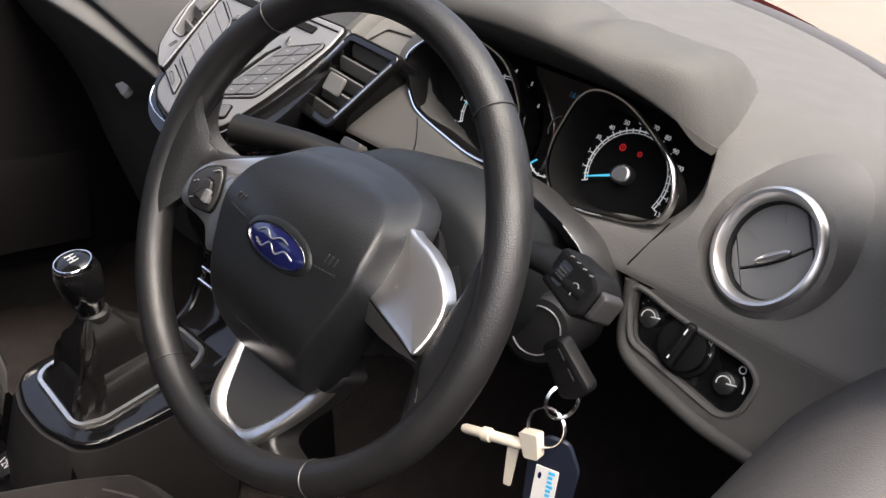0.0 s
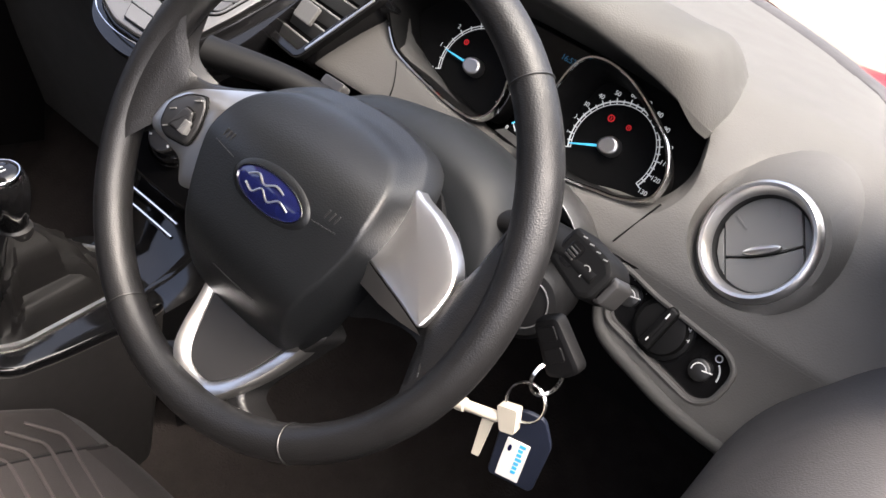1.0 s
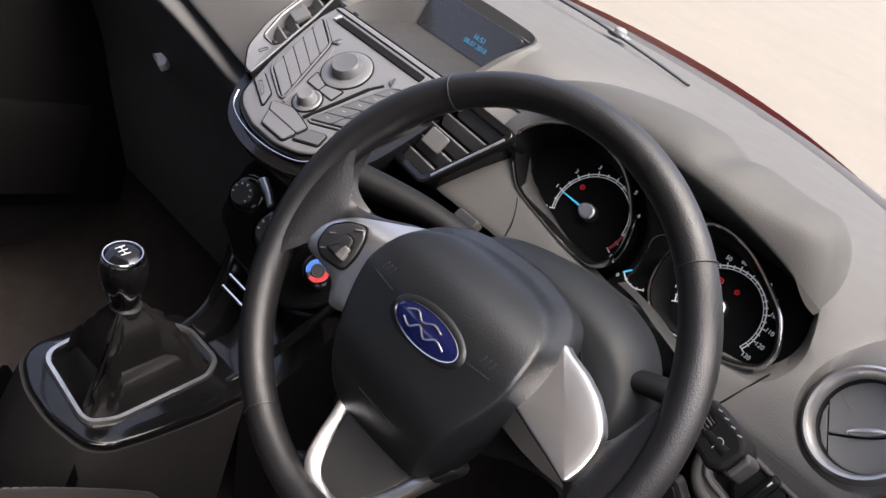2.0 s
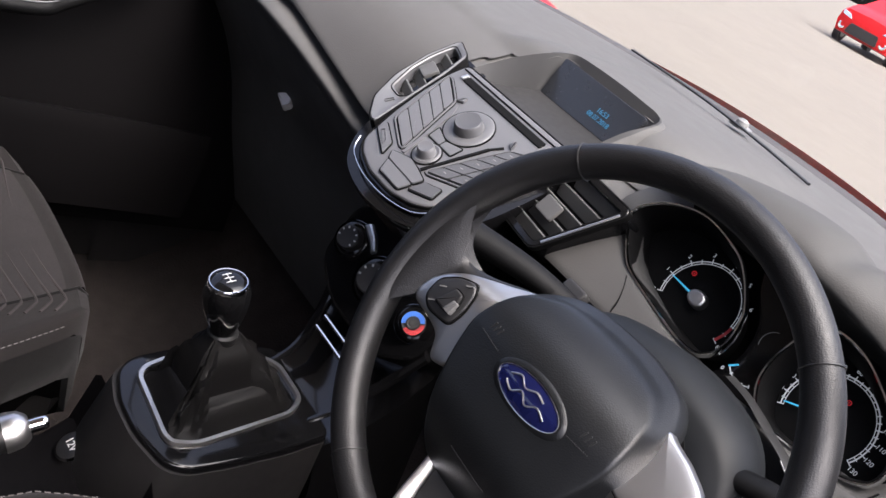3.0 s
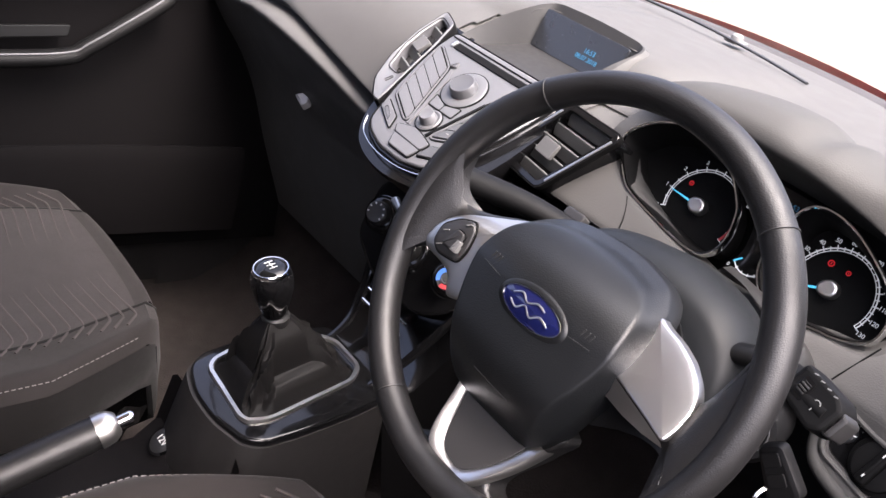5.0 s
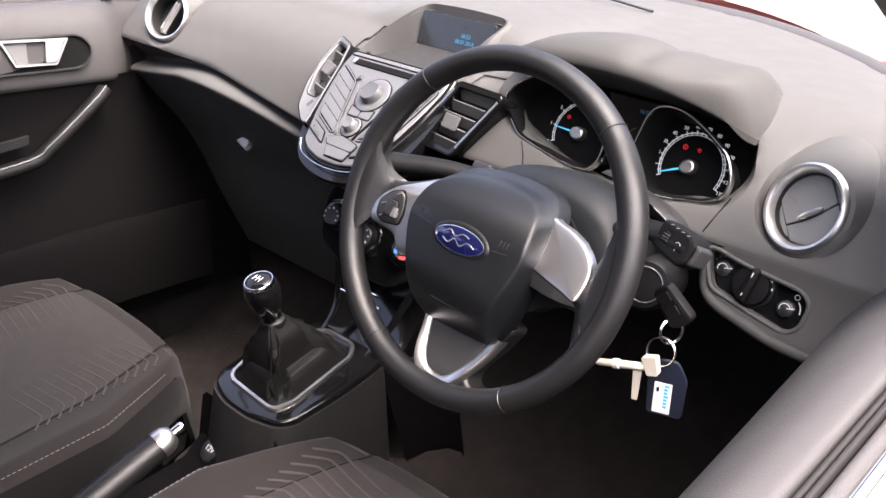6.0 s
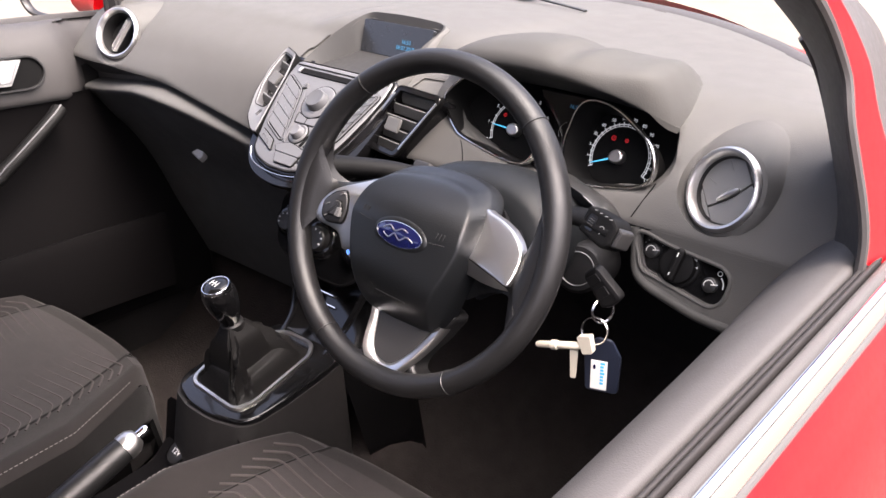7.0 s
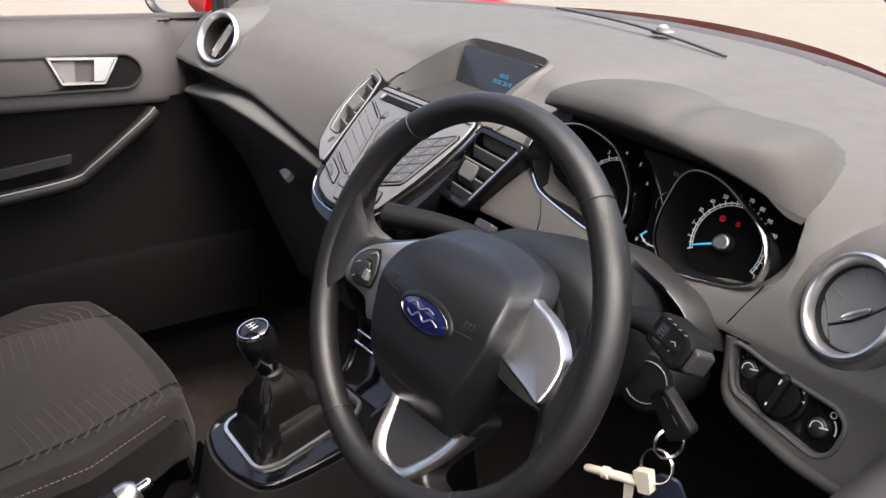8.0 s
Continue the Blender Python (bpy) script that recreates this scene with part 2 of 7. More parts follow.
def lathe(bm, prof, M, n=32, cap0=True, cap1=True):
    """(radius, z) points turned round z of the frame M."""
    loops = [[M @ Vector((r * math.cos(a), r * math.sin(a), z)) for a in (2 * math.pi * j / n for j in range(n))] for r, z in prof]
    rings(bm, loops, cap0=cap0, cap1=cap1)
    return bm


def box(bm, M, sx, sy, sz, bevel=0.002, steps=2):
    """A block with softened edges, its base at z 0 of the frame."""
    poly = rounded([(-sx / 2, -sy / 2), (sx / 2, -sy / 2), (sx / 2, sy / 2), (-sx / 2, sy / 2)], min(bevel * 1.5, sx / 3, sy / 3), 3)
    return prism(bm, poly, M, 0, sz, min(bevel, sz * 0.45), steps)


def bar2(bm, M, a, b, w, z0=0.0, z1=0.0004):
    """A thin flat bar from a to b in the plane of the frame."""
    a, b = Vector(a), Vector(b)
    d = (b - a).normalized()
    s = Vector((-d.y, d.x)) * w / 2
    return prism(bm, [a - s, b - s, b + s, a + s], M, z0, z1, 0.00005, 1)


def arc_band(bm, M, r0, r1, a0, a1, z0, z1, n=24):
    """A flat band of a circle, degrees anticlockwise from x."""
    A = [radians(a0 + (a1 - a0) * i / n) for i in range(n + 1)]
    lo = [[M @ Vector((r * math.cos(a), r * math.sin(a), z)) for a in A] for r, z in ((r0, z0), (r0, z1), (r1, z1), (r1, z0))]
    rings(bm, lo, closed=False)
    return bm


def words(text, M, size, material, parent, name, thick=0.0002, align="CENTER"):
    """Built-in-font lettering as a mesh, lying in the frame's plane."""
    cu = bpy.data.curves.new(name, "FONT")
    cu.body, cu.size, cu.extrude, cu.align_x, cu.align_y = text, size, thick, align, "CENTER"
    tmp = bpy.data.objects.new(name, cu)
    scene.collection.objects.link(tmp)
    dg = bpy.context.evaluated_depsgraph_get()
    me = bpy.data.meshes.new_from_object(tmp.evaluated_get(dg))
    scene.collection.objects.unlink(tmp)
    bpy.data.objects.remove(tmp)
    bm = bmesh.new()
    bm.from_mesh(me)
    bmesh.ops.transform(bm, matrix=M, verts=bm.verts)
    return part(name, bm, material, parent)


def inside(p, poly):
    hit = False
    k = len(poly)
    for i in range(k):
        a, b = poly[i - 1], poly[i]
        if (a[1] > p[1]) != (b[1] > p[1]) and p[0] < (b[0] - a[0]) * (p[1] - a[1]) / (b[1] - a[1]) + a[0]:
            hit = not hit
    return hit


def snap(bm, poly, ax, reach=0.008, settle=None):
    """Draws the open edge of a cut surface onto an outline, in two of its axes."""
    k = len(poly)
    for v in bm.verts:
        if not any(len(e.link_faces) == 1 for e in v.link_edges):
            continue
        p = Vector((v.co[ax[0]], v.co[ax[1]]))
        best = None
        for i in range(k):
            s, t = Vector(poly[i - 1]), Vector(poly[i])
            u = t - s
            f = min(1, max(0, (p - s).dot(u) / max(1e-12, u.dot(u))))
            q = s + u * f
            if best is None or (q - p).length < best[0]:
                best = ((q - p).length, q)
        if best[0] < reach:
            v.co[ax[0]], v.co[ax[1]] = best[1]
            if settle:
                v.co.y = settle(v.co.z)


# ---- ground ----
bm = bmesh.new()
rings(bm, [[V(-60, -60, 0), V(60, -60, 0)], [V(-60, 140, 0), V(60, 140, 0)]], closed=False)
alone("ground", bm, CONCRETE, "pale sandy concrete forecourt, dry", "ground", "structure")

# ---- dashboard pad ----
def lerp(a, b, t):
    return a + (b - a) * min(1.0, max(0.0, t))


def wind_y(x):
    """How far forward the windscreen's foot lies."""
    return 0.86 - 0.42 * (abs(x) / 0.70) ** 2.2


def profile(x):
    """The pad's section at x: (y, z) points from the windscreen's foot back and down to the crease."""
    w = wind_y(x)
    e = max(0.0, (abs(x) - 0.55) / 0.15)
    hump = 0.016 * math.exp(-(x / 0.155) ** 8)
    mid = lerp(w, 0.40, 0.5)
    low = 0.922 - 0.032 * lerp(0, 1, (x + 0.42) / 0.25) if x < 0 else 0.915
    back = 0.012 * lerp(0, 1, (x + 0.42) / 0.25) if x < 0 else 0.0
    return [(w, 1.013 - 0.033 * e), (lerp(w, 0.40, 0.25), 1.021 - 0.015 * e), (mid, 1.026 + hump * 0.5 - 0.01 * e), (0.405, 1.030 + hump - 0.006 * e),
            (0.345, 1.016 - 0.004 * e), (0.29, 0.991), (0.255, 0.958), (0.232 - back, low + 0.01), (0.228 - back, low)]


def pad_row(x, n=9):
    return [Vector((x, p[0], p[1])) for p in spline(profile(x), n)]


PAD_X = [i * 0.0065 - 0.715 for i in range(221)]
PODS = [(0.215, 1.06), (0.196, 1.022), (0.183, 1.004), (0.181, 0.993), (0.196, 0.975), (0.222, 0.958), (0.273, 0.9445), (0.318, 0.9365), (0.36, 0.932), (0.41, 0.934), (0.445, 0.936),
        (0.475, 0.942), (0.505, 0.946), (0.519, 0.957), (0.5245, 0.972), (0.520, 0.988), (0.508, 1.001), (0.485, 1.018), (0.43, 1.05)]
RVENT = [(0.080, 0.930), (0.146, 0.919), (0.203, 0.990), (0.203, 1.002), (0.116, 1.000)]
NICHE = [(-0.10, 0.20), (-0.096, 0.27), (-0.080, 0.393), (0.0, 0.402), (0.080, 0.393), (0.096, 0.27), (0.10, 0.20)]
STACK = [(-0.14, 0.85), (-0.135, 0.93), (-0.125, 1.02), (0.09, 1.02), (0.10, 0.85)]


def face_y(z):
    """How far forward the pad's face lies at a height."""
    P = [(0.905, 0.226), (0.915, 0.228), (0.925, 0.232), (0.958, 0.255), (0.991, 0.29), (1.016, 0.345), (1.04, 0.40)]
    for (z0, y0), (z1, y1) in zip(P, P[1:]):
        if z <= z1:
            return lerp(y0, y1, (z - z0) / (z1 - z0))
    return 0.40


bm = bmesh.new()
vs = [[bm.verts.new(p) for p in pad_row(x)] for x in PAD_X]
for a, b in zip(vs, vs[1:]):
    for i in range(len(a) - 1):
        c = (a[i].co + a[i + 1].co + b[i].co + b[i + 1].co) / 4
        front = c.y < 0.36
        if (front and (inside((c.x, c.z), PODS) or inside((c.x, c.z), RVENT) or inside((c.x, c.z), STACK))) or inside((c.x, c.y), NICHE):
            continue
        if front and ((abs(c.x) - 0.592) / 0.055) ** 2 + ((c.z - 0.972) / 0.047) ** 2 < 1:
            continue
        bm.faces.new((a[i], a[i + 1], b[i + 1], b[i]))
bmesh.ops.delete(bm, geom=[v for v in bm.verts if not v.link_faces], context="VERTS")
snap(bm, [p.to_2d() for p in spline([(*p, 0) for p in PODS], 4, True)], (0, 2), settle=face_y)
snap(bm, RVENT, (0, 2), settle=face_y)
for s in (-1, 1):
    snap(bm, [Vector((s * 0.592 + 0.055 * math.cos(t), 0.972 + 0.047 * math.sin(t))) for t in (2 * math.pi * i / 48 for i in range(48))], (0, 2), settle=face_y)
snap(bm, NICHE, (0, 1))
dashboard = thing("dashboard", (0, 0.3, 0.95), "charcoal soft-grain plastic car dashboard", "dashboard", kind="structure")
part("top_pad", bm, DASH, dashboard, sharp=60)

bm = bmesh.new()
rings(bm, [[p + Vector((0, 0, -0.004)) for p in pad_row(-0.19 + i * 0.011) if p.y > 0.272] for i in range(10)], closed=False)
part("vent_backing", bm, DASH, dashboard, sharp=60)
bm = bmesh.new()
rings(bm, [[p + Vector((0, 0, -0.004)) for p in pad_row(0.09 + i * 0.011) if 0.262 < p.y < 0.42] for i in range(9)], closed=False)
part("vent_backing", bm, DASH, dashboard, sharp=60)

# lower face, driver's side
bm = bmesh.new()
loops = []
for i in range(70):
    x = 0.508 + i * 0.207 / 69
    sec = [(0.228, 0.915), (0.2255, 0.895), (0.2185, 0.868), (0.2105, 0.845), (0.210, 0.832), (0.227, 0.822), (0.30, 0.80), (0.42, 0.76)]
    loops.append([Vector((x, p[0], p[1])) for p in spline(sec, 4)])
LS = [(0.510, 0.897), (0.523, 0.868), (0.5394, 0.8650), (0.570, 0.8585), (0.6105, 0.8508), (0.6235, 0.8598), (0.6272, 0.8792), (0.6262, 0.8880), (0.6165, 0.8967), (0.549, 0.9040), (0.5235, 0.910), (0.511, 0.910)]
KEEP = [(0.524, 0.93), (0.518, 0.906), (0.515, 0.872), (0.524, 0.855), (0.60, 0.840), (0.625, 0.837), (0.73, 0.83), (0.73, 0.93)]
vs = [[bm.verts.new(p) for p in l] for l in loops]
for a, b in zip(vs, vs[1:]):
    for i in range(len(a) - 1):
        c = (a[i].co + b[i + 1].co) / 2
        if (not inside((c.x, c.z), LS)) and inside((c.x, c.z), KEEP):
            bm.faces.new((a[i], a[i + 1], b[i + 1], b[i]))
bmesh.ops.delete(bm, geom=[v for v in bm.verts if not v.link_faces], context="VERTS")
snap(bm, LS, (0, 2), 0.006)
snap(bm, KEEP, (0, 2), 0.006)
lipline = bmesh.new()
tube(lipline, spline([(0.506, 0.232, 0.912), (0.510, 0.229, 0.890), (0.515, 0.223, 0.866), (0.530, 0.217, 0.854), (0.565, 0.2125, 0.846), (0.605, 0.2105, 0.838), (0.66, 0.212, 0.834)], 6), 0.0065, 10)
part("panel_lip", lipline, HOOD_SHADED, dashboard)
part("lower_panel", bm, DASH, dashboard)
# rounded lip and inner wall of the switch opening
edge = [p for p in rounded(LS, 0.008, 4)]
line = [Vector((p.x, 0.2105 + (p.y - 0.845) * 0.29 if p.y < 0.895 else 0.225 + (p.y - 0.895) * 0.15, p.y)) for p in edge]
bm = bmesh.new()
tube(bm, [p + Vector((0, 0.0012, 0)) for p in line], 0.0026, 8, closed=True)
part("opening_lip", bm, DASH, dashboard)
bm = bmesh.new()
rings(bm, [line, [p + Vector((0, 0.02, 0)) for p in line]])
part("opening_wall", bm, BLACK_SOFT, dashboard)
bm = bmesh.new()
rings(bm, [[Vector((x, *p)) for p in spline([(0.228, 0.915), (0.234, 0.912), (0.27, 0.905), (0.33, 0.88), (0.42, 0.83)], 3)] for x in (0.10, 0.3, 0.52)], closed=False)
part("column_gap", bm, BLACK_SOFT, dashboard)
bm = bmesh.new()
o = [p.to_2d() for p in spline([(*p, 0) for p in PODS], 4, True)]
o = [p for p in o if p.y < 1.03]
mid = Vector((0.34, 0.99))
rings(bm, [[Vector((p.x, face_y(p.y), p.y)) for p in o], [Vector((mid.x + (p.x - mid.x) * 0.985, face_y(p.y) + 0.004, mid.y + (p.y - mid.y) * 0.97)) for p in o],
           [Vector((mid.x + (p.x - mid.x) * lerp(0.985, 0.935, (p.x - 0.43) / 0.06), face_y(p.y) + 0.022, mid.y + (p.y - mid.y) * lerp(0.99, 0.96, (p.x - 0.43) / 0.06))) for p in o], [Vector((mid.x + (p.x - mid.x) * lerp(0.985, 0.93, (p.x - 0.43) / 0.06), face_y(p.y) + 0.060, mid.y + (p.y - mid.y) * lerp(0.99, 0.96, (p.x - 0.43) / 0.06) - 0.02)) for p in o]], closed=False)
part("cluster_surround", bm, HOOD_SHADED, dashboard)


# passenger's side: shadow gap, glove box
def lip(x):
    t = lerp(0, 1, (x + 0.45) / 0.27)
    k = lerp(0, 1, (x + 0.64) / 0.22)
    return 0.232 - 0.030 * k + 0.014 * t, 0.880 + 0.016 * k - 0.035 * t ** 1.5 - 0.02 * lerp(0, 1, (-0.50 - x) / 0.2)


bm = bmesh.new()
loops = []
for i in range(40):
    x = -0.715 + i * 0.6 / 39
    p = profile(x)[-1]
    y, z = lip(x)
    loops.append([Vector((x, *p)), Vector((x, p[0] + 0.009, p[1] - 0.004)), Vector((x, y + 0.040, z + 0.022)), Vector((x, y + 0.040, z + 0.006))])
rings(bm, loops, closed=False)
part("shadow_gap", bm, DASH_DARK, dashboard)
bm = bmesh.new()
loops = []
for i in range(40):
    x = -0.70 + i * 0.56 / 39
    y, z = lip(x)
    sec = [(y + 0.042, z + 0.014), (y + 0.020, z + 0.012), (y + 0.006, z + 0.009), (y - 0.001, z + 0.003), (y + 0.003, z - 0.006), (y + 0.014, z - 0.018), (y + 0.040, z - 0.055), (0.312, 0.75), (0.345, 0.68), (0.375, 0.58), (0.42, 0.46)]
    loops.append([Vector((x, *p)) for p in spline(sec, 4)])
rings(bm, loops, closed=False)
glove = part("glove_box", bm, DASH, dashboard, "dark plastic glove box lid")
M = axes((-0.437, 0.300, 0.768), (1, 0.1, 0), (0, 0.75, 0.66))
bm = bmesh.new()
prism(bm, rounded([(-0.020, -0.008), (0.010, -0.018), (0.015, -0.006), (-0.002, 0.010)], 0.004), M, -0.004, 0.008, 0.003)
part("latch", bm, PALE_SILVER, glove, "silver glove box catch")

def pad_z(x, y):
    """Height of the pad's top at a place."""
    row = pad_row(x)
    for a, b in zip(row, row[1:]):
        if b.y <= y <= a.y:
            return lerp(b.z, a.z, (y - b.y) / max(1e-6, a.y - b.y))
    return row[0].z if y > row[0].y else row[-1].z


# display niche on the dash top
bm = bmesh.new()
N0 = [(-0.094, 0.268, 0.998), (-0.088, 0.33, 1.03), (-0.080, 0.393, 1.050), (-0.04, 0.400, 1.055), (0.04, 0.400, 1.055), (0.080, 0.393, 1.050), (0.088, 0.33, 1.03), (0.094, 0.268, 0.998)]
N1 = [(-0.085, 0.268, 0.990), (-0.078, 0.32, 0.994), (-0.068, 0.372, 1.0), (-0.035, 0.376, 1.0), (0.035, 0.376, 1.0), (0.068, 0.372, 1.0), (0.078, 0.32, 0.994), (0.085, 0.268, 0.990)]
o, i_ = spline(N0, 5), spline(N1, 5)
brim = []
for p in o:
    d = Vector((p.x, (p.y - 0.28) * 0.8, 0)).normalized() * 0.010
    q = Vector((p.x + d.x, max(0.262, p.y + d.y), 0))
    q.z = pad_z(q.x, q.y) + 0.0008
    brim.append(q)
rings(bm, [[p.lerp(q, 0.3) + Vector((0, 0, 0.0006)) for p, q in zip(o, brim)], o, i_], closed=False)
brim_bm = bmesh.new()
rings(brim_bm, [[q + Vector((0, 0, -0.004)) for q in brim], brim, [p.lerp(q, 0.3) + Vector((0, 0, 0.0006)) for p, q in zip(o, brim)]], closed=False)
part("display_brim", brim_bm, DASH, dashboard, sharp=60)
half = len(i_) // 2
vs = [bm.verts.new(p) for p in i_]
for k in range(half):
    bm.faces.new((vs[k], vs[k + 1], vs[-k - 2], vs[-k - 1])) if k + 1 < len(vs) - k - 2 else None
# recess shade comes from the darkened colour, not from an overhang
part("display_hood", bm, NICHE_SHADED, dashboard)
screen = thing("display_screen", (0, 0.37, 1.0), "small dark information screen with blue clock and date digits", "display")
M = axes((0, 0.374, 1.022), (1, 0, 0), (0, 0.36, 1))
bm = bmesh.new()
prism(bm, rounded([(-0.070, -0.024), (0.070, -0.024), (0.072, 0.026), (-0.072, 0.026)], 0.004), M, -0.006, 0.0, 0.001)
part("panel", bm, SCREEN, screen)
words("16:53", M @ pose(0.022, 0.001, 0.0006), 0.0085, LCD, screen, "clock")
words("08.07.2018", M @ pose(0.022, -0.008, 0.0006), 0.0082, LCD, screen, "date")

# windscreen-side slot and sensor
bm = bmesh.new()
tube(bm, spline([(-0.26, 0.738, 1.032), (-0.1, 0.735, 1.034), (0.03, 0.712, 1.033), (0.13, 0.69, 1.03)], 8), 0.0035, 6, squash=0.6)
part("demister_slot", bm, BLACK, dashboard)
bm = bmesh.new()
lathe(bm, [(0.018, 0), (0.018, 0.003), (0.010, 0.004), (0.009, 0.010), (0.005, 0.013)], Matrix.Translation((-0.028, 0.742, 1.029)), 20)
part("sun_sensor", bm, SATIN_GREY, dashboard)

# thin gaps between the face panels
for pts in ([(0.5135, 0.958), (0.507, 0.942), (0.499, 0.922)], [(0.2325, 0.9505), (0.240, 0.942), (0.247, 0.931), (0.250, 0.920)]):
    bm = bmesh.new()
    tube(bm, [(x, face_y(z) - 0.0004, z) for x, z in [q.to_2d() for q in spline([(*p, 0) for p in pts], 4)]], 0.0008, 6)
    part("panel_gap", bm, DIAL, dashboard)

# ---- hood over the instruments ----
LIP = [(0.165, 0.315, 1.036), (0.19, 0.288, 1.046), (0.24, 0.262, 1.060), (0.32, 0.250, 1.068), (0.385, 0.250, 1.066), (0.430, 0.260, 1.056), (0.462, 0.273, 1.044), (0.485, 0.288, 1.030),
       (0.499, 0.303, 1.018), (0.506, 0.318, 1.010), (0.509, 0.332, 1.004)]
HOOD_END = [(0.25, 0.494), (0.29, 0.499), (0.305, 0.503), (0.325, 0.505), (0.345, 0.504), (0.37, 0.498), (0.40, 0.487), (0.43, 0.469), (0.455, 0.445), (0.475, 0.412), (0.49, 0.37), (0.505, 0.31), (0.60, 0.22)]


def hood_end(y):
    """How far out the hood's rounded end reaches at a depth."""
    for (y0, x0), (y1, x1) in zip(HOOD_END, HOOD_END[1:]):
        if y <= y1:
            return lerp(x0, x1, (y - y0) / (y1 - y0))
    return 0.22


bm = bmesh.new()
loops = []
for p in spline(LIP, 10):
    x, y, z = p
    top = 0.010 * math.sin(math.pi * min(1, max(0, (x - 0.16) / 0.37))) * (1 - 0.75 * math.exp(-((x - 0.380) / 0.016) ** 2))
    e = 0.25 + 0.75 * math.sin(math.pi * min(1, max(0, (x - 0.15) / 0.386))) ** 0.5
    base = 1.028 - 0.01 * abs(x - 0.34)
    bulb = 0.016 * math.exp(-((x - 0.478) / 0.035) ** 2)
    sec = [(y + 0.075, z - 0.05 * e), (y + 0.03, z - 0.022 * e), (y + 0.006, z - 0.012 * e), (y, z - 0.004), (y + 0.008, z + 0.006 + top * 0.4 + bulb), (y + 0.035, z + 0.010 * e + top + bulb),
           (y + 0.09, z + 0.006 * e + top + bulb), (y + 0.16, lerp(z, base, 0.6) + 0.004 + 0.010 * e * (1 if x > 0.42 else 0.4) + 0.4 * bulb), (y + 0.24, base + 0.001), (y + 0.30, base - 0.012)]
    short = 1 - 0.45 * (max(0.0, min(1.0, (0.33 - x) / 0.165)) ** 1.6)
    sec = [(y + (a - y) * (short if a > y + 0.02 else 1), zz) for a, zz in sec]
    loop = [Vector((x, *q)) for q in spline(sec, 5)]
    for q in loop[15:]:
        # the end rolls over and drops to the pad
        s = min(1.0, max(0.0, (hood_end(q.y) - x) / (0.026 + 0.25 * max(0, q.y - 0.34))))
        low = min(z - 0.004, pad_z(min(x, 0.504), q.y) - 0.004) if q.y < 0.33 else pad_z(x, q.y) - 0.004
        q.z = low + (q.z - low) * math.sqrt(max(0.0, 1 - (1 - s) ** 2))
    loops.append(loop)
rings(bm, loops, closed=False)
part("instrument_hood", bm, HOOD_SHADED, dashboard, sharp=70)

# ---- instruments ----
cluster = thing("instrument_cluster", (0.35, 0.28, 0.95), "black twin-dial instrument cluster with chrome bezels and blue needles", "instruments")
FACE = axes((0.0, 0.268, 0.985), (1, 0, 0), (0, 0.43, 0.9))


def face2(x, z):
    """Plan of the cluster: x and height to the slanted face's own coordinates."""
    return (x, (z - 0.985) / 0.9023)


bm = bmesh.new()
back = [face2(*p) for p in [(0.165, 1.05), (0.17, 0.945), (0.30, 0.920), (0.52, 0.92), (0.53, 1.0), (0.46, 1.06)]]
prism(bm, rounded(back, 0.01), FACE, -0.080, -0.065, 0.001)
part("back_plate", bm, DIAL, cluster)
TACH = [(0.1865, 0.0128), (0.1934, -0.004), (0.2162, -0.027), (0.2339, -0.0361), (0.2745, -0.0451), (0.3055, -0.0505), (0.329, -0.0505), (0.340, -0.0445), (0.3465, -0.034), (0.3475, -0.018), (0.3430, -0.001), (0.3364, 0.011), (0.3147, 0.0323), (0.2915, 0.045), (0.25, 0.052), (0.217, 0.0437), (0.197, 0.0297)]
SPEED = [(0.3838, 0.0113), (0.3824, -0.0096), (0.3877, -0.031), (0.4020, -0.0480), (0.4188, -0.0535), (0.4400, -0.0525), (0.4604, -0.0490), (0.4808, -0.0455), (0.4975, -0.0385), (0.5070, -0.0285), (0.5075, -0.011), (0.498, 0.007), (0.4831, 0.0206), (0.4475, 0.0402), (0.4204, 0.0474), (0.3993, 0.0451), (0.388, 0.033)]
# gloss panel between the dials
mid = [(0.338, -0.056), (0.402, -0.056), (0.392, -0.042), (0.384, -0.030), (0.379, -0.010), (0.380, 0.012), (0.385, 0.034), (0.39, 0.05), (0.31, 0.05), (0.320, 0.034), (0.341, 0.012), (0.3475, -0.001), (0.3515, -0.018), (0.350, -0.036), (0.343, -0.048)]
bm = bmesh.new()
prism(bm, rounded(mid[::-1] if area2([Vector(p) for p in mid]) < 0 else mid, 0.003), FACE, -0.055, -0.030, 0.001)
part("centre_panel", bm, PIANO, cluster)
DEEP = -0.045


def gauge(name, outline, hub, label):
    g = part(name, lathe(bmesh.new(), [(0.001, 0), (0.001, 0.001)], FACE @ pose(*hub, DEEP - 0.008), 6), DIAL, cluster, label)
    o = [p.to_2d() for p in spline(outline, 5, True)]
    bm = bmesh.new()
    i1, i2 = inset(o, 0.0035), inset(o, 0.007)
    rings(bm, [at(FACE, o, -0.006), at(FACE, o, 0.001), at(FACE, inset(o, 0.001), 0.003), at(FACE, inset(o, 0.0025), 0.003), at(FACE, i1, 0.0)])
    part("bezel", bm, CHROME, g, "chrome bezel")
    bm = bmesh.new()
    rings(bm, [at(FACE, i1, 0.001), at(FACE, i2, -0.012), at(FACE, inset(o, 0.009), DEEP - 0.0005)], cap1=True)
    part("dial", bm, DIAL, g)
    return g


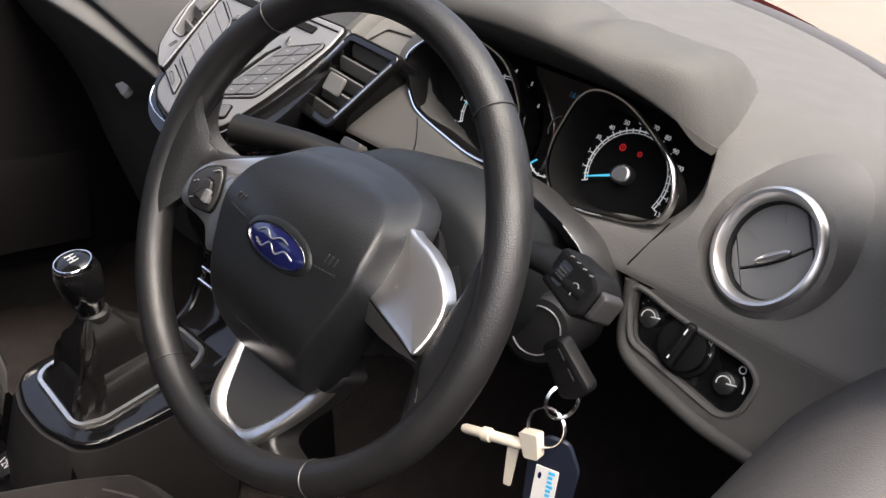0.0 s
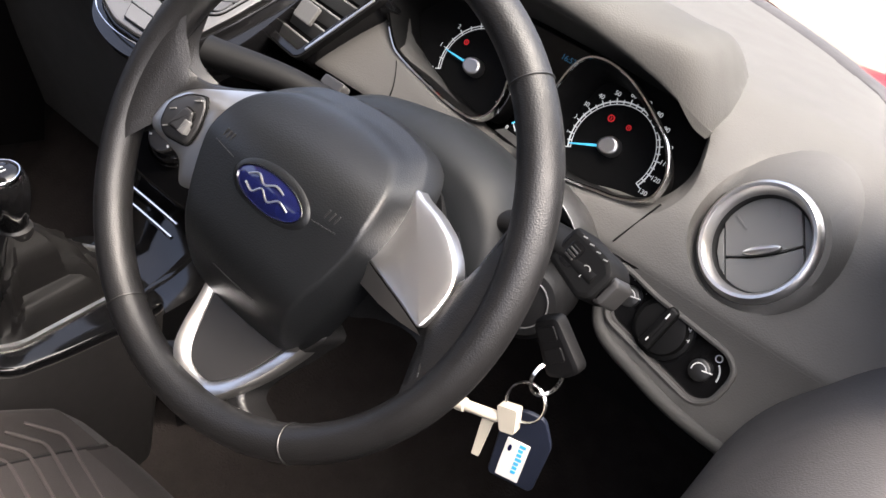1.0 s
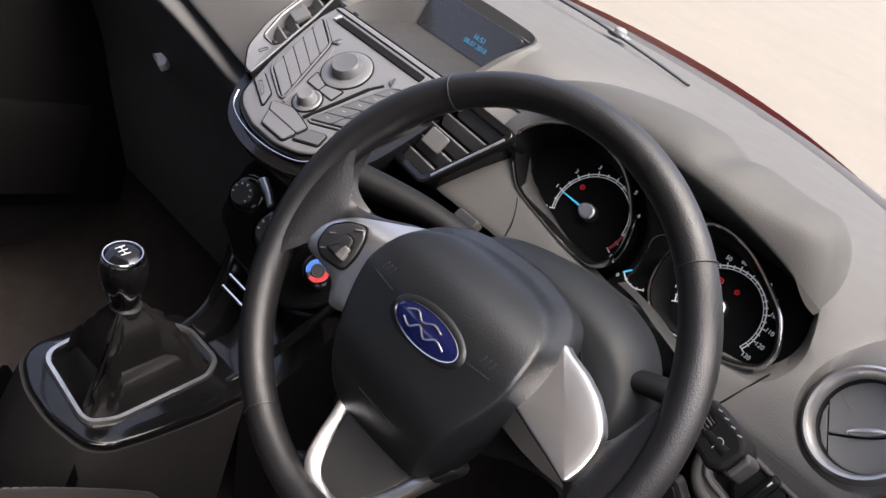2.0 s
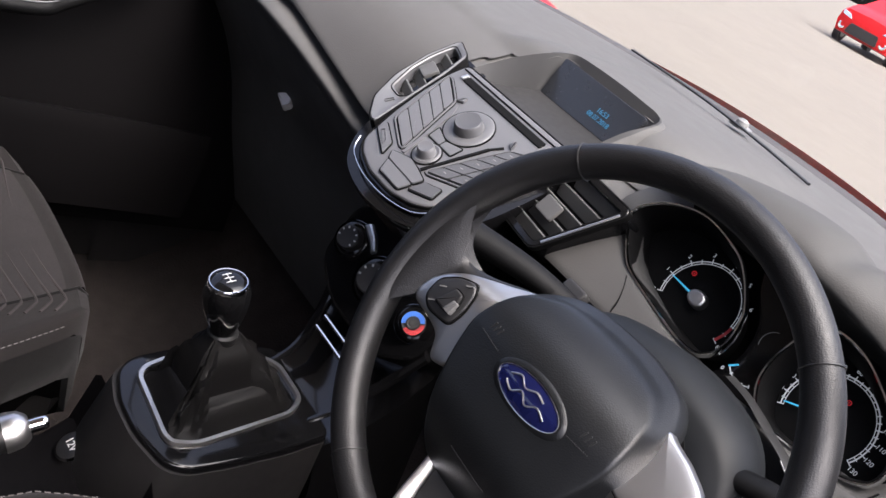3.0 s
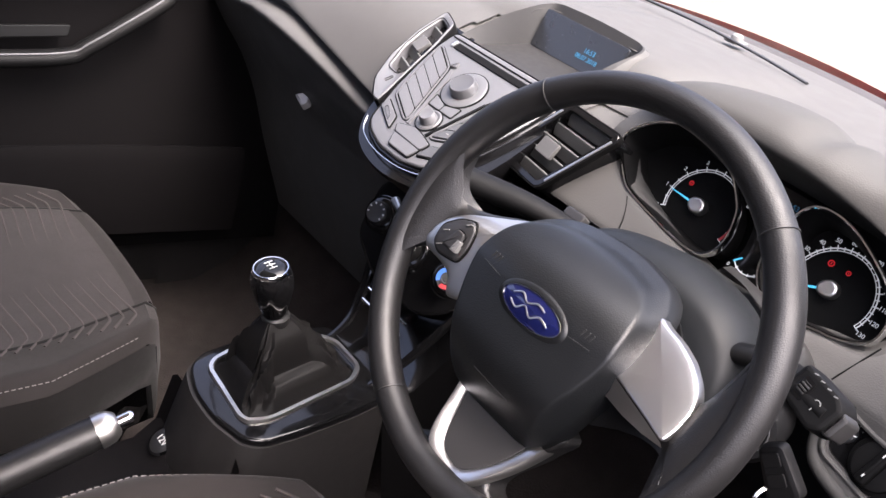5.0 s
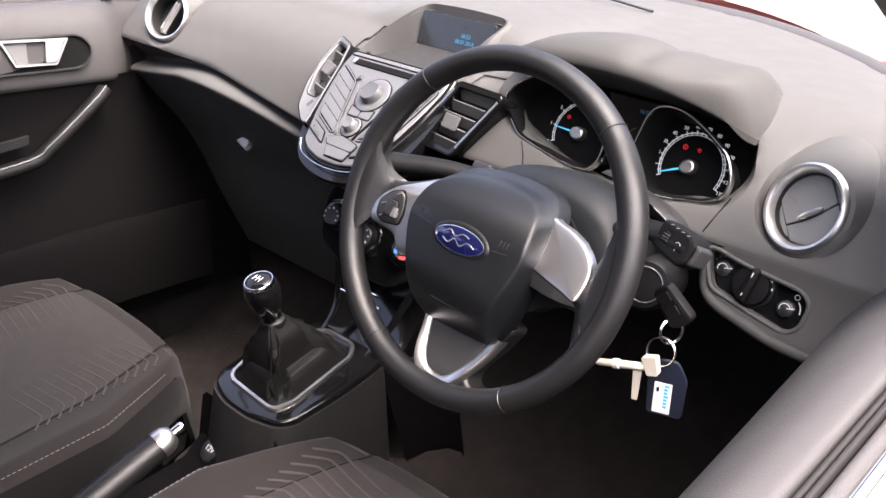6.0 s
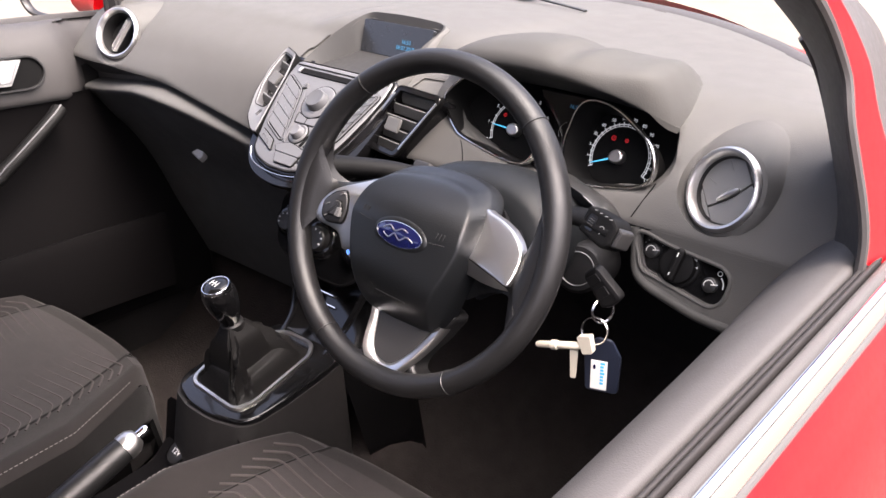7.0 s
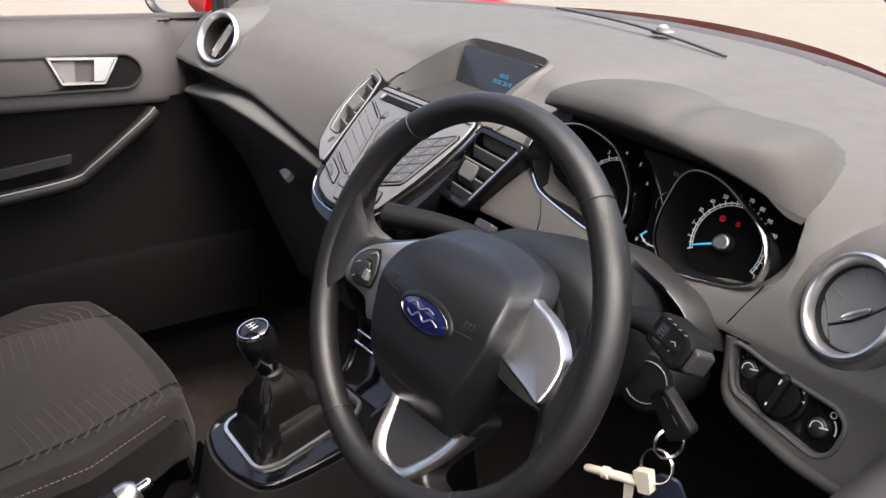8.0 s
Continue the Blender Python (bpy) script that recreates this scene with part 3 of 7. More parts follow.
# pad running up to the left-hand bezel
bm = bmesh.new()
o = [p.to_2d() for p in spline(TACH, 5, True)]
arc = [p for p in o if p.x < 0.232]
arc = sorted(arc, key=lambda p: math.atan2(p.y - 0.01, p.x - 0.24) % (2 * math.pi))
rings(bm, [at(FACE, arc, -0.004), at(FACE, [p + (p - Vector((0.25, 0.01))).normalized() * 0.012 for p in arc], -0.006), at(FACE, [p + (p - Vector((0.25, 0.01))).normalized() * 0.03 for p in arc], -0.02)], closed=False)
part("bezel_apron", bm, DASH, dashboard, sharp=60)
tach_hub, speed_hub = (0.2815, -0.0085), (0.4365, -0.0095)
tacho = gauge("tachometer", TACH, tach_hub, "black rev counter with white scale")
speedo = gauge("speedometer", SPEED, speed_hub, "black speedometer with white scale")


def scale(g, hub, r, a0, a1, n, labels, red_from=None, fat=0.0011):
    M = FACE @ pose(*hub, DEEP)
    bm = bmesh.new()
    end = a1 if red_from is None else red_from
    arc_band(bm, M, r, r + fat, a0, end, 0, 0.0004, 40)
    arc_band(bm, M, r - 0.0022, r - 0.0016, a0, end, 0, 0.0004, 40)
    for i in range(n + 1):
        a = radians(a0 + (a1 - a0) * i / n)
        d = Vector((math.cos(a), math.sin(a)))
        bar2(bm, M, d * (r - 0.0022), d * (r + (0.0036 if i % 2 == 0 else 0.0022)), 0.0009)
    part("scale", bm, WHITE_GLOW, g)
    if red_from is not None:
        bm = bmesh.new()
        arc_band(bm, M, r - 0.0016, r + fat * 1.3, red_from, a1, 0, 0.0005, 16)
        part("red_zone", bm, RED_PRINT, g)
    k = len(labels)
    for i, text in enumerate(labels):
        a = radians(a0 + (a1 - a0) * i / (k - 1))
        if text:
            words(text, M @ pose((r + 0.0075) * math.cos(a), (r + 0.0075) * math.sin(a), 0.0), 0.0058, WHITE_GLOW, g, "numeral")


def needle(g, hub, a, length):
    M = FACE @ pose(*hub, DEEP + 0.005)
    bm = bmesh.new()
    d = Vector((math.cos(radians(a)), math.sin(radians(a))))
    s = Vector((-d.y, d.x))
    prism(bm, [-s * 0.0014, d * length - s * 0.0005, d * length + s * 0.0005, s * 0.0014], M, 0.0, 0.0012, 0.0003, 1)
    part("needle", bm, NEEDLE, g, "blue needle")
    bm = bmesh.new()
    t = [Vector((0.0085 * math.cos(q), 0.0085 * math.sin(q))) for q in (2 * math.pi * i / 20 for i in range(20))]
    t = [p + d * max(0, p.dot(d)) * 0.35 for p in t]
    prism(bm, t, M, -0.005, 0.006, 0.003, 3)
    part("needle_cap", bm, SILVER, g, "silver needle hub")


scale(tacho, tach_hub, 0.0405, 204, -25, 16, ["0", "1", "2", "3", "4", "5", "6", "7", "8"], red_from=2, fat=0.0008)
needle(tacho, tach_hub, 177, 0.037)
scale(speedo, speed_hub, 0.0395, 206, -24, 26, ["0", "10", "20", "30", "40", "50", "60", "70", "80", "90", "100", "110", "120", "130"])
needle(speedo, speed_hub, 203, 0.037)
for g, hub, spots in ((tacho, tach_hub, [(-0.0246, 0.017, 0.0026)]), (speedo, speed_hub, [(-0.015, 0.021, 0.0032), (0.003, 0.021, 0.0024)])):
    for dx, dy, r in spots:
        bm = bmesh.new()
        M = FACE @ pose(hub[0] + dx, hub[1] + dy, DEEP + 0.0001)
        arc_band(bm, M, r * 0.65, r, 0, 360, 0, 0.0004, 20)
        bar2(bm, M, (0, -r * 0.4), (0, r * 0.4), r * 0.3)
        part("warning_lamp", bm, RED_GLOW, g, "red warning lamp")
FG = FACE @ pose(0.3655, -0.021, -0.0295)
fuel = part("fuel_gauge", arc_band(bmesh.new(), FG, 0.0185, 0.0196, 222, 305, 0, 0.0004, 16), WHITE_GLOW, cluster, "small fuel gauge with blue needle")
bm = bmesh.new()
for a in (222, 243, 264, 285, 305):
    d = Vector((math.cos(radians(a)), math.sin(radians(a))))
    bar2(bm, FG, d * 0.0172, d * 0.0205, 0.0008)
part("scale", bm, WHITE_GLOW, fuel)
bm = bmesh.new()
bar2(bm, FG, (-0.0090, -0.0070), (-0.0150, -0.0135), 0.0014, 0.0005, 0.0012)
part("needle", bm, NEEDLE, fuel)
words("0", FG @ pose(-0.0178, -0.0185, 0), 0.005, WHITE_GLOW, fuel, "numeral")
bm = bmesh.new()
arc_band(bm, FACE @ pose(0.366, 0.004, -0.0295), 0.0125, 0.0131, 110, 215, 0, 0.0004, 16)
part("edge_line", bm, SATIN_GREY, cluster)
words("16:53", FACE @ pose(0.366, 0.036, -0.0295), 0.007, LCD, cluster, "trip_clock")

# thin bright edge of the column surround
bm = bmesh.new()
tube(bm, spline([(0.462, 0.187, 0.952), (0.480, 0.186, 0.942), (0.492, 0.185, 0.930), (0.502, 0.190, 0.908)], 6), 0.0007, 8)
part("column_edge", bm, RADIO_SILVER, dashboard, "thin satin edge")
bm = bmesh.new()
loops = []
for p in spline([(0.385, 0.200, 0.966), (0.410, 0.194, 0.966), (0.432, 0.190, 0.961), (0.468, 0.187, 0.950), (0.492, 0.185, 0.930), (0.502, 0.190, 0.908)], 6):
    loops.append([p, p + Vector((0.001, 0.012, 0.0)), p + Vector((0.0, 0.05, -0.02))])
rings(bm, loops, closed=False)
part("column_collar", bm, BLACK, dashboard)

# ---- round end vents ----
def end_vent(s):
    n = Vector((-0.27 * s, -0.85, 0.43)).normalized()
    mx, my, mz = (0.590, 0.262, 0.968) if s > 0 else (-0.595, 0.260, 0.975)
    M = axes((mx, my, mz), Vector((1, 0, 0)) - n * n.x, Vector((0, 0, 1)) - n * n.z)
    v = thing("air_vent", (mx, my, mz), "round air vent with satin silver ring and grey flap", "air vent", "end vents")
    bm = bmesh.new()
    prof = [(0.0475, -0.02), (0.0475, 0.0), (0.0465, 0.004), (0.044, 0.0062), (0.0415, 0.0055), (0.039, 0.002), (0.0378, -0.004), (0.037, -0.02)]
    lathe(bm, prof, M, 56, False, False)
    part("ring", bm, SILVER, v, "satin silver ring")
    bm = bmesh.new()
    turn = [2 * math.pi * i / 56 for i in range(56)]
    sgn = 1 if (M.to_3x3() @ Vector((1, 0, 0))).x > 0 else -1
    inner = [M @ Vector((0.0475 * math.cos(t), 0.0475 * math.sin(t), 0.0005)) for t in turn]
    lift = [M @ Vector((0.0515 * math.cos(t), 0.0515 * math.sin(t), -0.002)) for t in turn]
    outer = [Vector((s * 0.592 + sgn * 0.0565 * math.cos(t), 0, 0.972 + 0.0485 * math.sin(t))) for t in turn]
    for p in outer:
        p.y = face_y(p.z) + 0.001
    rings(bm, [inner, lift, [a.lerp(b, 0.7) + Vector((0, -0.001, 0)) for a, b in zip(lift, outer)], outer])
    part("collar", bm, DASH, v)
    bm = bmesh.new()
    lathe(bm, [(0.0378, -0.004), (0.036, -0.012), (0.036, -0.03), (0.002, -0.032)], M, 40, False, True)
    part("throat", bm, BLACK, v)
    return v, M


def half_disc(r, y0, y1, x1):
    """Outline of a disc cut off at x = +-x1, between two slightly bowed lines."""
    pts = []
    for i in range(13):
        x = -x1 + 2 * x1 * i / 12
        pts.append((x, y0 - 0.003 * math.cos(x / x1 * 1.5) if y0 > -r else -math.sqrt(max(0, r * r - x * x))))
    for i in range(13):
        x = x1 - 2 * x1 * i / 12
        pts.append((x, y1 - 0.003 * math.cos(x / x1 * 1.5) if y1 < r else math.sqrt(max(0, r * r - x * x))))
    return [Vector(p) for p in pts]


vent_r, M = end_vent(1)
R = M @ pose(0, 0, -0.008, 0, 0, 36)
for name, y0, y1 in (("upper_flap", -0.004, 1), ("lower_flap", -1, -0.006)):
    bm = bmesh.new()
    prism(bm, half_disc(0.0365, y0, y1, 0.029), R, -0.004, 0.0, 0.001)
    part(name, bm, SATIN_GREY, vent_r)
for s in (-1, 1):
    bm = bmesh.new()
    prism(bm, [Vector((s * 0.0302, y)) for y in (-0.019, 0.019)] + [Vector((s * x, y)) for x, y in ((0.034, 0.0125), (0.0362, 0.0), (0.034, -0.0125))], R, -0.004, -0.001, 0.0006)
    part("side_cheek", bm, SATIN_GREY, vent_r)
bm = bmesh.new()
domed(bm, [Vector((0.0145 * math.cos(a), -0.0045 + 0.0032 * math.sin(a))) for a in (2 * math.pi * i / 24 for i in range(24))], R, -0.002, 0.004, 0.0015, 0.001)
part("tab", bm, SILVER, vent_r, "silver thumb tab")
for x0, y0, x1, y1 in ((-0.019, 0.026, -0.012, 0.014), (0.012, 0.030, 0.012, 0.020)):
    bm = bmesh.new()
    bar2(bm, R, (x0, y0), (x1, y1), 0.0014, 0, 0.0006)
    part("rib", bm, SATIN_GREY, vent_r)
vent_l, M = end_vent(-1)
R = M @ pose(0, 0, -0.012, 0, -35, -18)
bm = bmesh.new()
prism(bm, half_disc(0.034, -1, 1, 0.016), R, -0.002, 0.003, 0.001)
part("flap", bm, SATIN_GREY, vent_l)
bm = bmesh.new()
prism(bm, rounded([(-0.003, -0.028), (0.003, -0.028), (0.003, 0.028), (-0.003, 0.028)], 0.002), R, 0.003, 0.006, 0.001)
part("tab", bm, SILVER, vent_l, "silver thumb tab")

# ---- headlamp switch ----
lights = thing("headlamp_switch", (0.566, 0.23, 0.88), "black headlamp switch panel with rotary knob and two dimmer wheels", "switch panel")
LM = axes((0.566, 0.2275, 0.882), (1, 0, 0), (0, 0.36, 0.93))
LSP = rounded([(x - 0.566, (z - 0.882) / 0.9325) for x, z in LS], 0.008)
bm = bmesh.new()
frame_ring(bm, inset(LSP, -0.001), inset(LSP, 0.002), LM, -0.012, -0.001, 0.0012, -0.006)
part("surround", bm, DASH_DARK, lights)
bm = bmesh.new()
prism(bm, inset(LSP, -0.002), LM, -0.02, -0.004, 0.001)
part("panel", bm, PIANO, lights)
bm = bmesh.new()
lathe(bm, [(0.0245, -0.004), (0.024, 0.0), (0.021, 0.001), (0.0195, 0.006), (0.0175, 0.0065)], LM @ pose(-0.002, 0.001, 0), 36)
knob = part("knob", bm, STALK, lights)
bm = bmesh.new()
domed(bm, rounded([(-0.0055, -0.019), (0.0055, -0.019), (0.0048, 0.02), (-0.0048, 0.02)], 0.004), LM @ pose(-0.002, 0.001, 0.004, 0, 0, -12), 0, 0.009, 0.002, 0.003)
part("grip", bm, STALK, knob)
bm = bmesh.new()
bar2(bm, LM @ pose(-0.002, 0.001, 0.0152, 0, 0, -12), (0, 0.010), (0, 0.015), 0.0012)
bar2(bm, LM @ pose(-0.002, 0.001, 0.0152, 0, 0, -12), (0, -0.012), (0, -0.009), 0.0012)
part("mark", bm, WHITE, knob)
for a, kind in ((55, "ring"), (30, "bars"), (8, "box")):
    c = Vector((-0.002 + 0.0212 * math.cos(radians(a)), 0.001 + 0.0212 * math.sin(radians(a))))
    bm = bmesh.new()
    if kind == "ring":
        arc_band(bm, LM @ pose(c.x, c.y, 0.0022), 0.0012, 0.0018, 0, 360, 0, 0.0003, 14)
    else:
        for d in (-0.0012, 0.0012):
            bar2(bm, LM @ pose(c.x, c.y, 0.0022), (d, -0.0014), (d, 0.0014), 0.0006)
        bar2(bm, LM @ pose(c.x, c.y, 0.0022), (-0.0014, 0), (0.0014, 0), 0.0006)
    part("symbol", bm, WHITE, lights)
for x, y in ((-0.0375, 0.0075), (0.0375, -0.0100)):
    bm = bmesh.new()
    lathe(bm, [(0.0085, -0.004), (0.0085, 0.001), (0.007, 0.002)], LM @ pose(x, y, 0), 24)
    w = part("dimmer_wheel", bm, BLACK, lights)
    bm = bmesh.new()
    arc_band(bm, LM @ pose(x, y, 0.0016), 0.0052, 0.0060, 20, 200, 0, 0.0006, 14)
    bar2(bm, LM @ pose(x, y, 0.0022), (0.002, 0.001), (0.010, 0.003), 0.0009)
    part("pointer", bm, WHITE, w)
bm = bmesh.new()
arc_band(bm, LM @ pose(0.0375, -0.010, -0.004), 0.0135, 0.0146, -5, 48, 0, 0.0006, 16)
arc_band(bm, LM @ pose(0.0445, 0.0045, -0.004), 0.0022, 0.003, 0, 360, 0, 0.0005, 14)
part("symbol", bm, WHITE, lights)
bm = bmesh.new()
for i in range(6):
    a = radians(40 + i * 22)
    bar2(bm, LM @ pose(-0.0375, 0.0075, -0.004), (0.0125 * math.cos(a), 0.0125 * math.sin(a)), (0.0135 * math.cos(a), 0.0135 * math.sin(a)), 0.001, 0, 0.0005)
part("symbol", bm, SATIN_GREY, lights)

# ---- radio and centre stack ----
SM = axes((0, 0.257, 0.992), (1, 0, 0), (0, 0.8, 0.6))
radio = thing("car_radio", (0, 0.2, 0.95), "silver-grey car radio fascia with two knobs, key rows and disc slot", "radio")
FACIA = [(-0.098, 0.014), (-0.100, -0.015), (-0.094, -0.052), (-0.084, -0.093), (-0.066, -0.143), (-0.050, -0.1545), (-0.02, -0.163), (0.02, -0.163), (0.050, -0.1545), (0.066, -0.143), (0.084, -0.093), (0.094, -0.052), (0.100, -0.015), (0.098, 0.014)]
FO = rounded(FACIA, 0.008, 4)
bm = bmesh.new()
domed(bm, FO, SM, -0.05, 0.0, 0.001, 0.003)
part("facia", bm, RADIO_SILVER, radio)
bm = bmesh.new()
frame_ring(bm, inset(FO, -0.0016), inset(FO, 0.0002), SM, -0.02, -0.0008, 0.0006)
part("facia_line", bm, DIAL, radio)
bm = bmesh.new()
prism(bm, inset(FO, -0.005), SM, -0.06, -0.004, 0.004, 3)
part("gloss_edge", bm, PIANO, radio, "gloss black edge")
bm = bmesh.new()
tube(bm, [SM @ Vector((x, y, -0.003)) for x, y in [q.to_2d() for q in spline([(-0.074, -0.143), (-0.058, -0.160), (-0.022, -0.170), (0.022, -0.170), (0.058, -0.160), (0.074, -0.143)], 5)]], 0.0009, 8)
part("lower_trim", bm, CHROME, radio, "chrome lower edge")
bm = bmesh.new()
prism(bm, rounded([(-0.078, -0.0075), (0.066, -0.0085), (0.066, 0.0005), (-0.076, 0.0015)], 0.0015), SM, 0.0, 0.0022, 0.0004)
part("disc_slot", bm, DIAL, radio)
bm = bmesh.new()
prism(bm, rounded([(-0.083, -0.0070), (-0.0785, -0.0072), (-0.0770, 0.0014), (-0.082, 0.0020)], 0.001), SM, 0, 0.0036, 0.001)
part("slot_key", bm, SILVER, radio)
bm = bmesh.new()
bar2(bm, SM, (-0.094, 0.0065), (0.094, 0.0055), 0.0012, 0, 0.0016)
part("edge_line", bm, DIAL, radio)
for s in (-1, 1):
    bm = bmesh.new()
    prism(bm, rounded([(s * 0.052, -0.034), (s * 0.043, -0.030), (s * 0.046, -0.0215)][::-s], 0.002), SM, 0, 0.0042, 0.0012)
    part("small_key", bm, RADIO_KEY, radio)


def outlined(name, pts, mat, r=0.0025, lift=0.0032, label=""):
    """A key with a black gap all round it."""
    q = rounded(pts, r, 3)
    bm = bmesh.new()
    prism(bm, inset(q, -0.0016), SM, -0.001, 0.0018, 0.0002)
    g = part("key_gap", bm, DIAL, radio)
    bm = bmesh.new()
    prism(bm, q, SM, -0.001, lift, 0.0005)
    return part(name, bm, mat, radio, label)


outlined("rocker_switch", [(-0.0692, -0.1235), (-0.0690, -0.1115), (-0.0375, -0.1245), (-0.0300, -0.1405)][::-1], RADIO_SILVER)
bm = bmesh.new()
frame_ring(bm, rounded([(-0.0620, -0.1235), (-0.0600, -0.1190), (-0.0440, -0.1275), (-0.0400, -0.1345)][::-1], 0.0015), inset(rounded([(-0.0620, -0.1235), (-0.0600, -0.1190), (-0.0440, -0.1275), (-0.0400, -0.1345)][::-1], 0.0015), 0.0008), SM, 0.003, 0.0038, 0.0003)
part("switch_mark", bm, SATIN_DARK, radio)
outlined("menu_key", [(-0.0265, -0.1300), (-0.0030, -0.1215), (0.0124, -0.1237), (0.0325, -0.1285), (0.0300, -0.1400), (-0.0185, -0.1390)][::-1], RADIO_SILVER)
outlined("menu_key", [(-0.0178, -0.1402), (0.0298, -0.1412), (0.0265, -0.1555), (-0.0090, -0.1555)][::-1], RADIO_SILVER)
outlined("menu_key", [(0.0370, -0.1290), (0.0560, -0.1215), (0.0600, -0.1360), (0.0335, -0.1470)][::-1], RADIO_KEY)
for c, r, h, base, m in (((-0.004, -0.0485), 0.0158, 0.013, 0.0275, RADIO_KEY), ((0.0005, -0.1045), 0.0098, 0.012, 0.0155, RADIO_SILVER)):
    bm = bmesh.new()
    lathe(bm, [(base, 0), (base, 0.002), (base - 0.002, 0.003), (r + 0.003, 0.0025)], SM @ pose(*c, 0.0005), 40)
    dial = part("dial_base", bm, RADIO_SILVER, radio)
    bm = bmesh.new()
    lathe(bm, [(base + 0.0014, 0.0), (base + 0.0014, 0.0018), (base + 0.0001, 0.0020)], SM @ pose(*c, 0.0003), 40)
    part("dial_groove", bm, DIAL, dial)
    bm = bmesh.new()
    lathe(bm, [(r + 0.001, 0.002), (r, h * 0.35), (r - 0.0005, h - 0.002), (r - 0.002, h), (r - 0.006, h - 0.0006)], SM @ pose(*c, 0.0005), 36)
    part("knob", bm, m, dial)
for pts in ([(-0.0255, -0.0720), (-0.0040, -0.0785), (-0.0035, -0.0870), (-0.0225, -0.0870)], [(-0.0025, -0.0785), (0.0185, -0.0720), (0.0185, -0.0870), (-0.0020, -0.0870)]):
    outlined("seek_key", pts[::-1], RADIO_SILVER, 0.0015, 0.0022)
for s in (-1, 1):
    # bright bevel and black groove beside the key rows
    bm = bmesh.new()
    bar2(bm, SM, (s * 0.0170, -0.1225), (s * 0.0365, -0.0500), 0.0036, 0.0, 0.0026)
    part("row_edge", bm, RADIO_SILVER if s < 0 else DIAL, radio)
    bm = bmesh.new()
    bar2(bm, SM, (s * 0.0365, -0.0500), (s * 0.0440, -0.0370), 0.0028, 0.0, 0.0022)
    part("row_edge", bm, RADIO_SILVER if s < 0 else DIAL, radio)
    # five slanted preset keys in a row on each side
    A, B, C, D = Vector((s * 0.0920, -0.0160)), Vector((s * 0.0533, -0.0360)), Vector((s * 0.0240, -0.1195)), Vector((s * 0.0700, -0.0985))
    q = rounded([A, B, C, D] if s < 0 else [D, C, B, A], 0.006)
    bm = bmesh.new()
    frame_ring(bm, inset(q, -0.0036), inset(q, -0.0016), SM, -0.001, 0.0026, 0.0006)
    part("key_frame", bm, RADIO_SILVER, radio)
    bm = bmesh.new()
    prism(bm, inset(q, -0.0046), SM, -0.001, 0.0014, 0.0003)
    part("key_bed", bm, DIAL, radio)
    for i in range(5):
        t0, t1 = i / 5 + 0.008, (i + 1) / 5 - 0.008
        k = [A.lerp(D, t0), B.lerp(C, t0), B.lerp(C, t1), A.lerp(D, t1)]
        for row in ((0, 1),) if s < 0 else ((0, 0.48), (0.52, 1)):
            kk = [k[0].lerp(k[1], row[0]), k[0].lerp(k[1], row[1]), k[3].lerp(k[2], row[1]), k[3].lerp(k[2], row[0])]
            bm = bmesh.new()
            prism(bm, rounded(kk, 0.0030 if i in (0, 4) else 0.0018, 3), SM, -0.001, 0.0031, 0.0004)
            part("preset_key", bm, RADIO_SILVER if s < 0 else RADIO_KEY, radio)
            if s > 0:
                bm = bmesh.new()
                m = (kk[0] + kk[1] + kk[2] + kk[3]) / 4
                bar2(bm, SM, m - Vector((0.0018, 0)), m + Vector((0.0018, 0.0006)), 0.0009, 0.003, 0.0034)
                part("key_mark", bm, PRINT_GREY, radio)


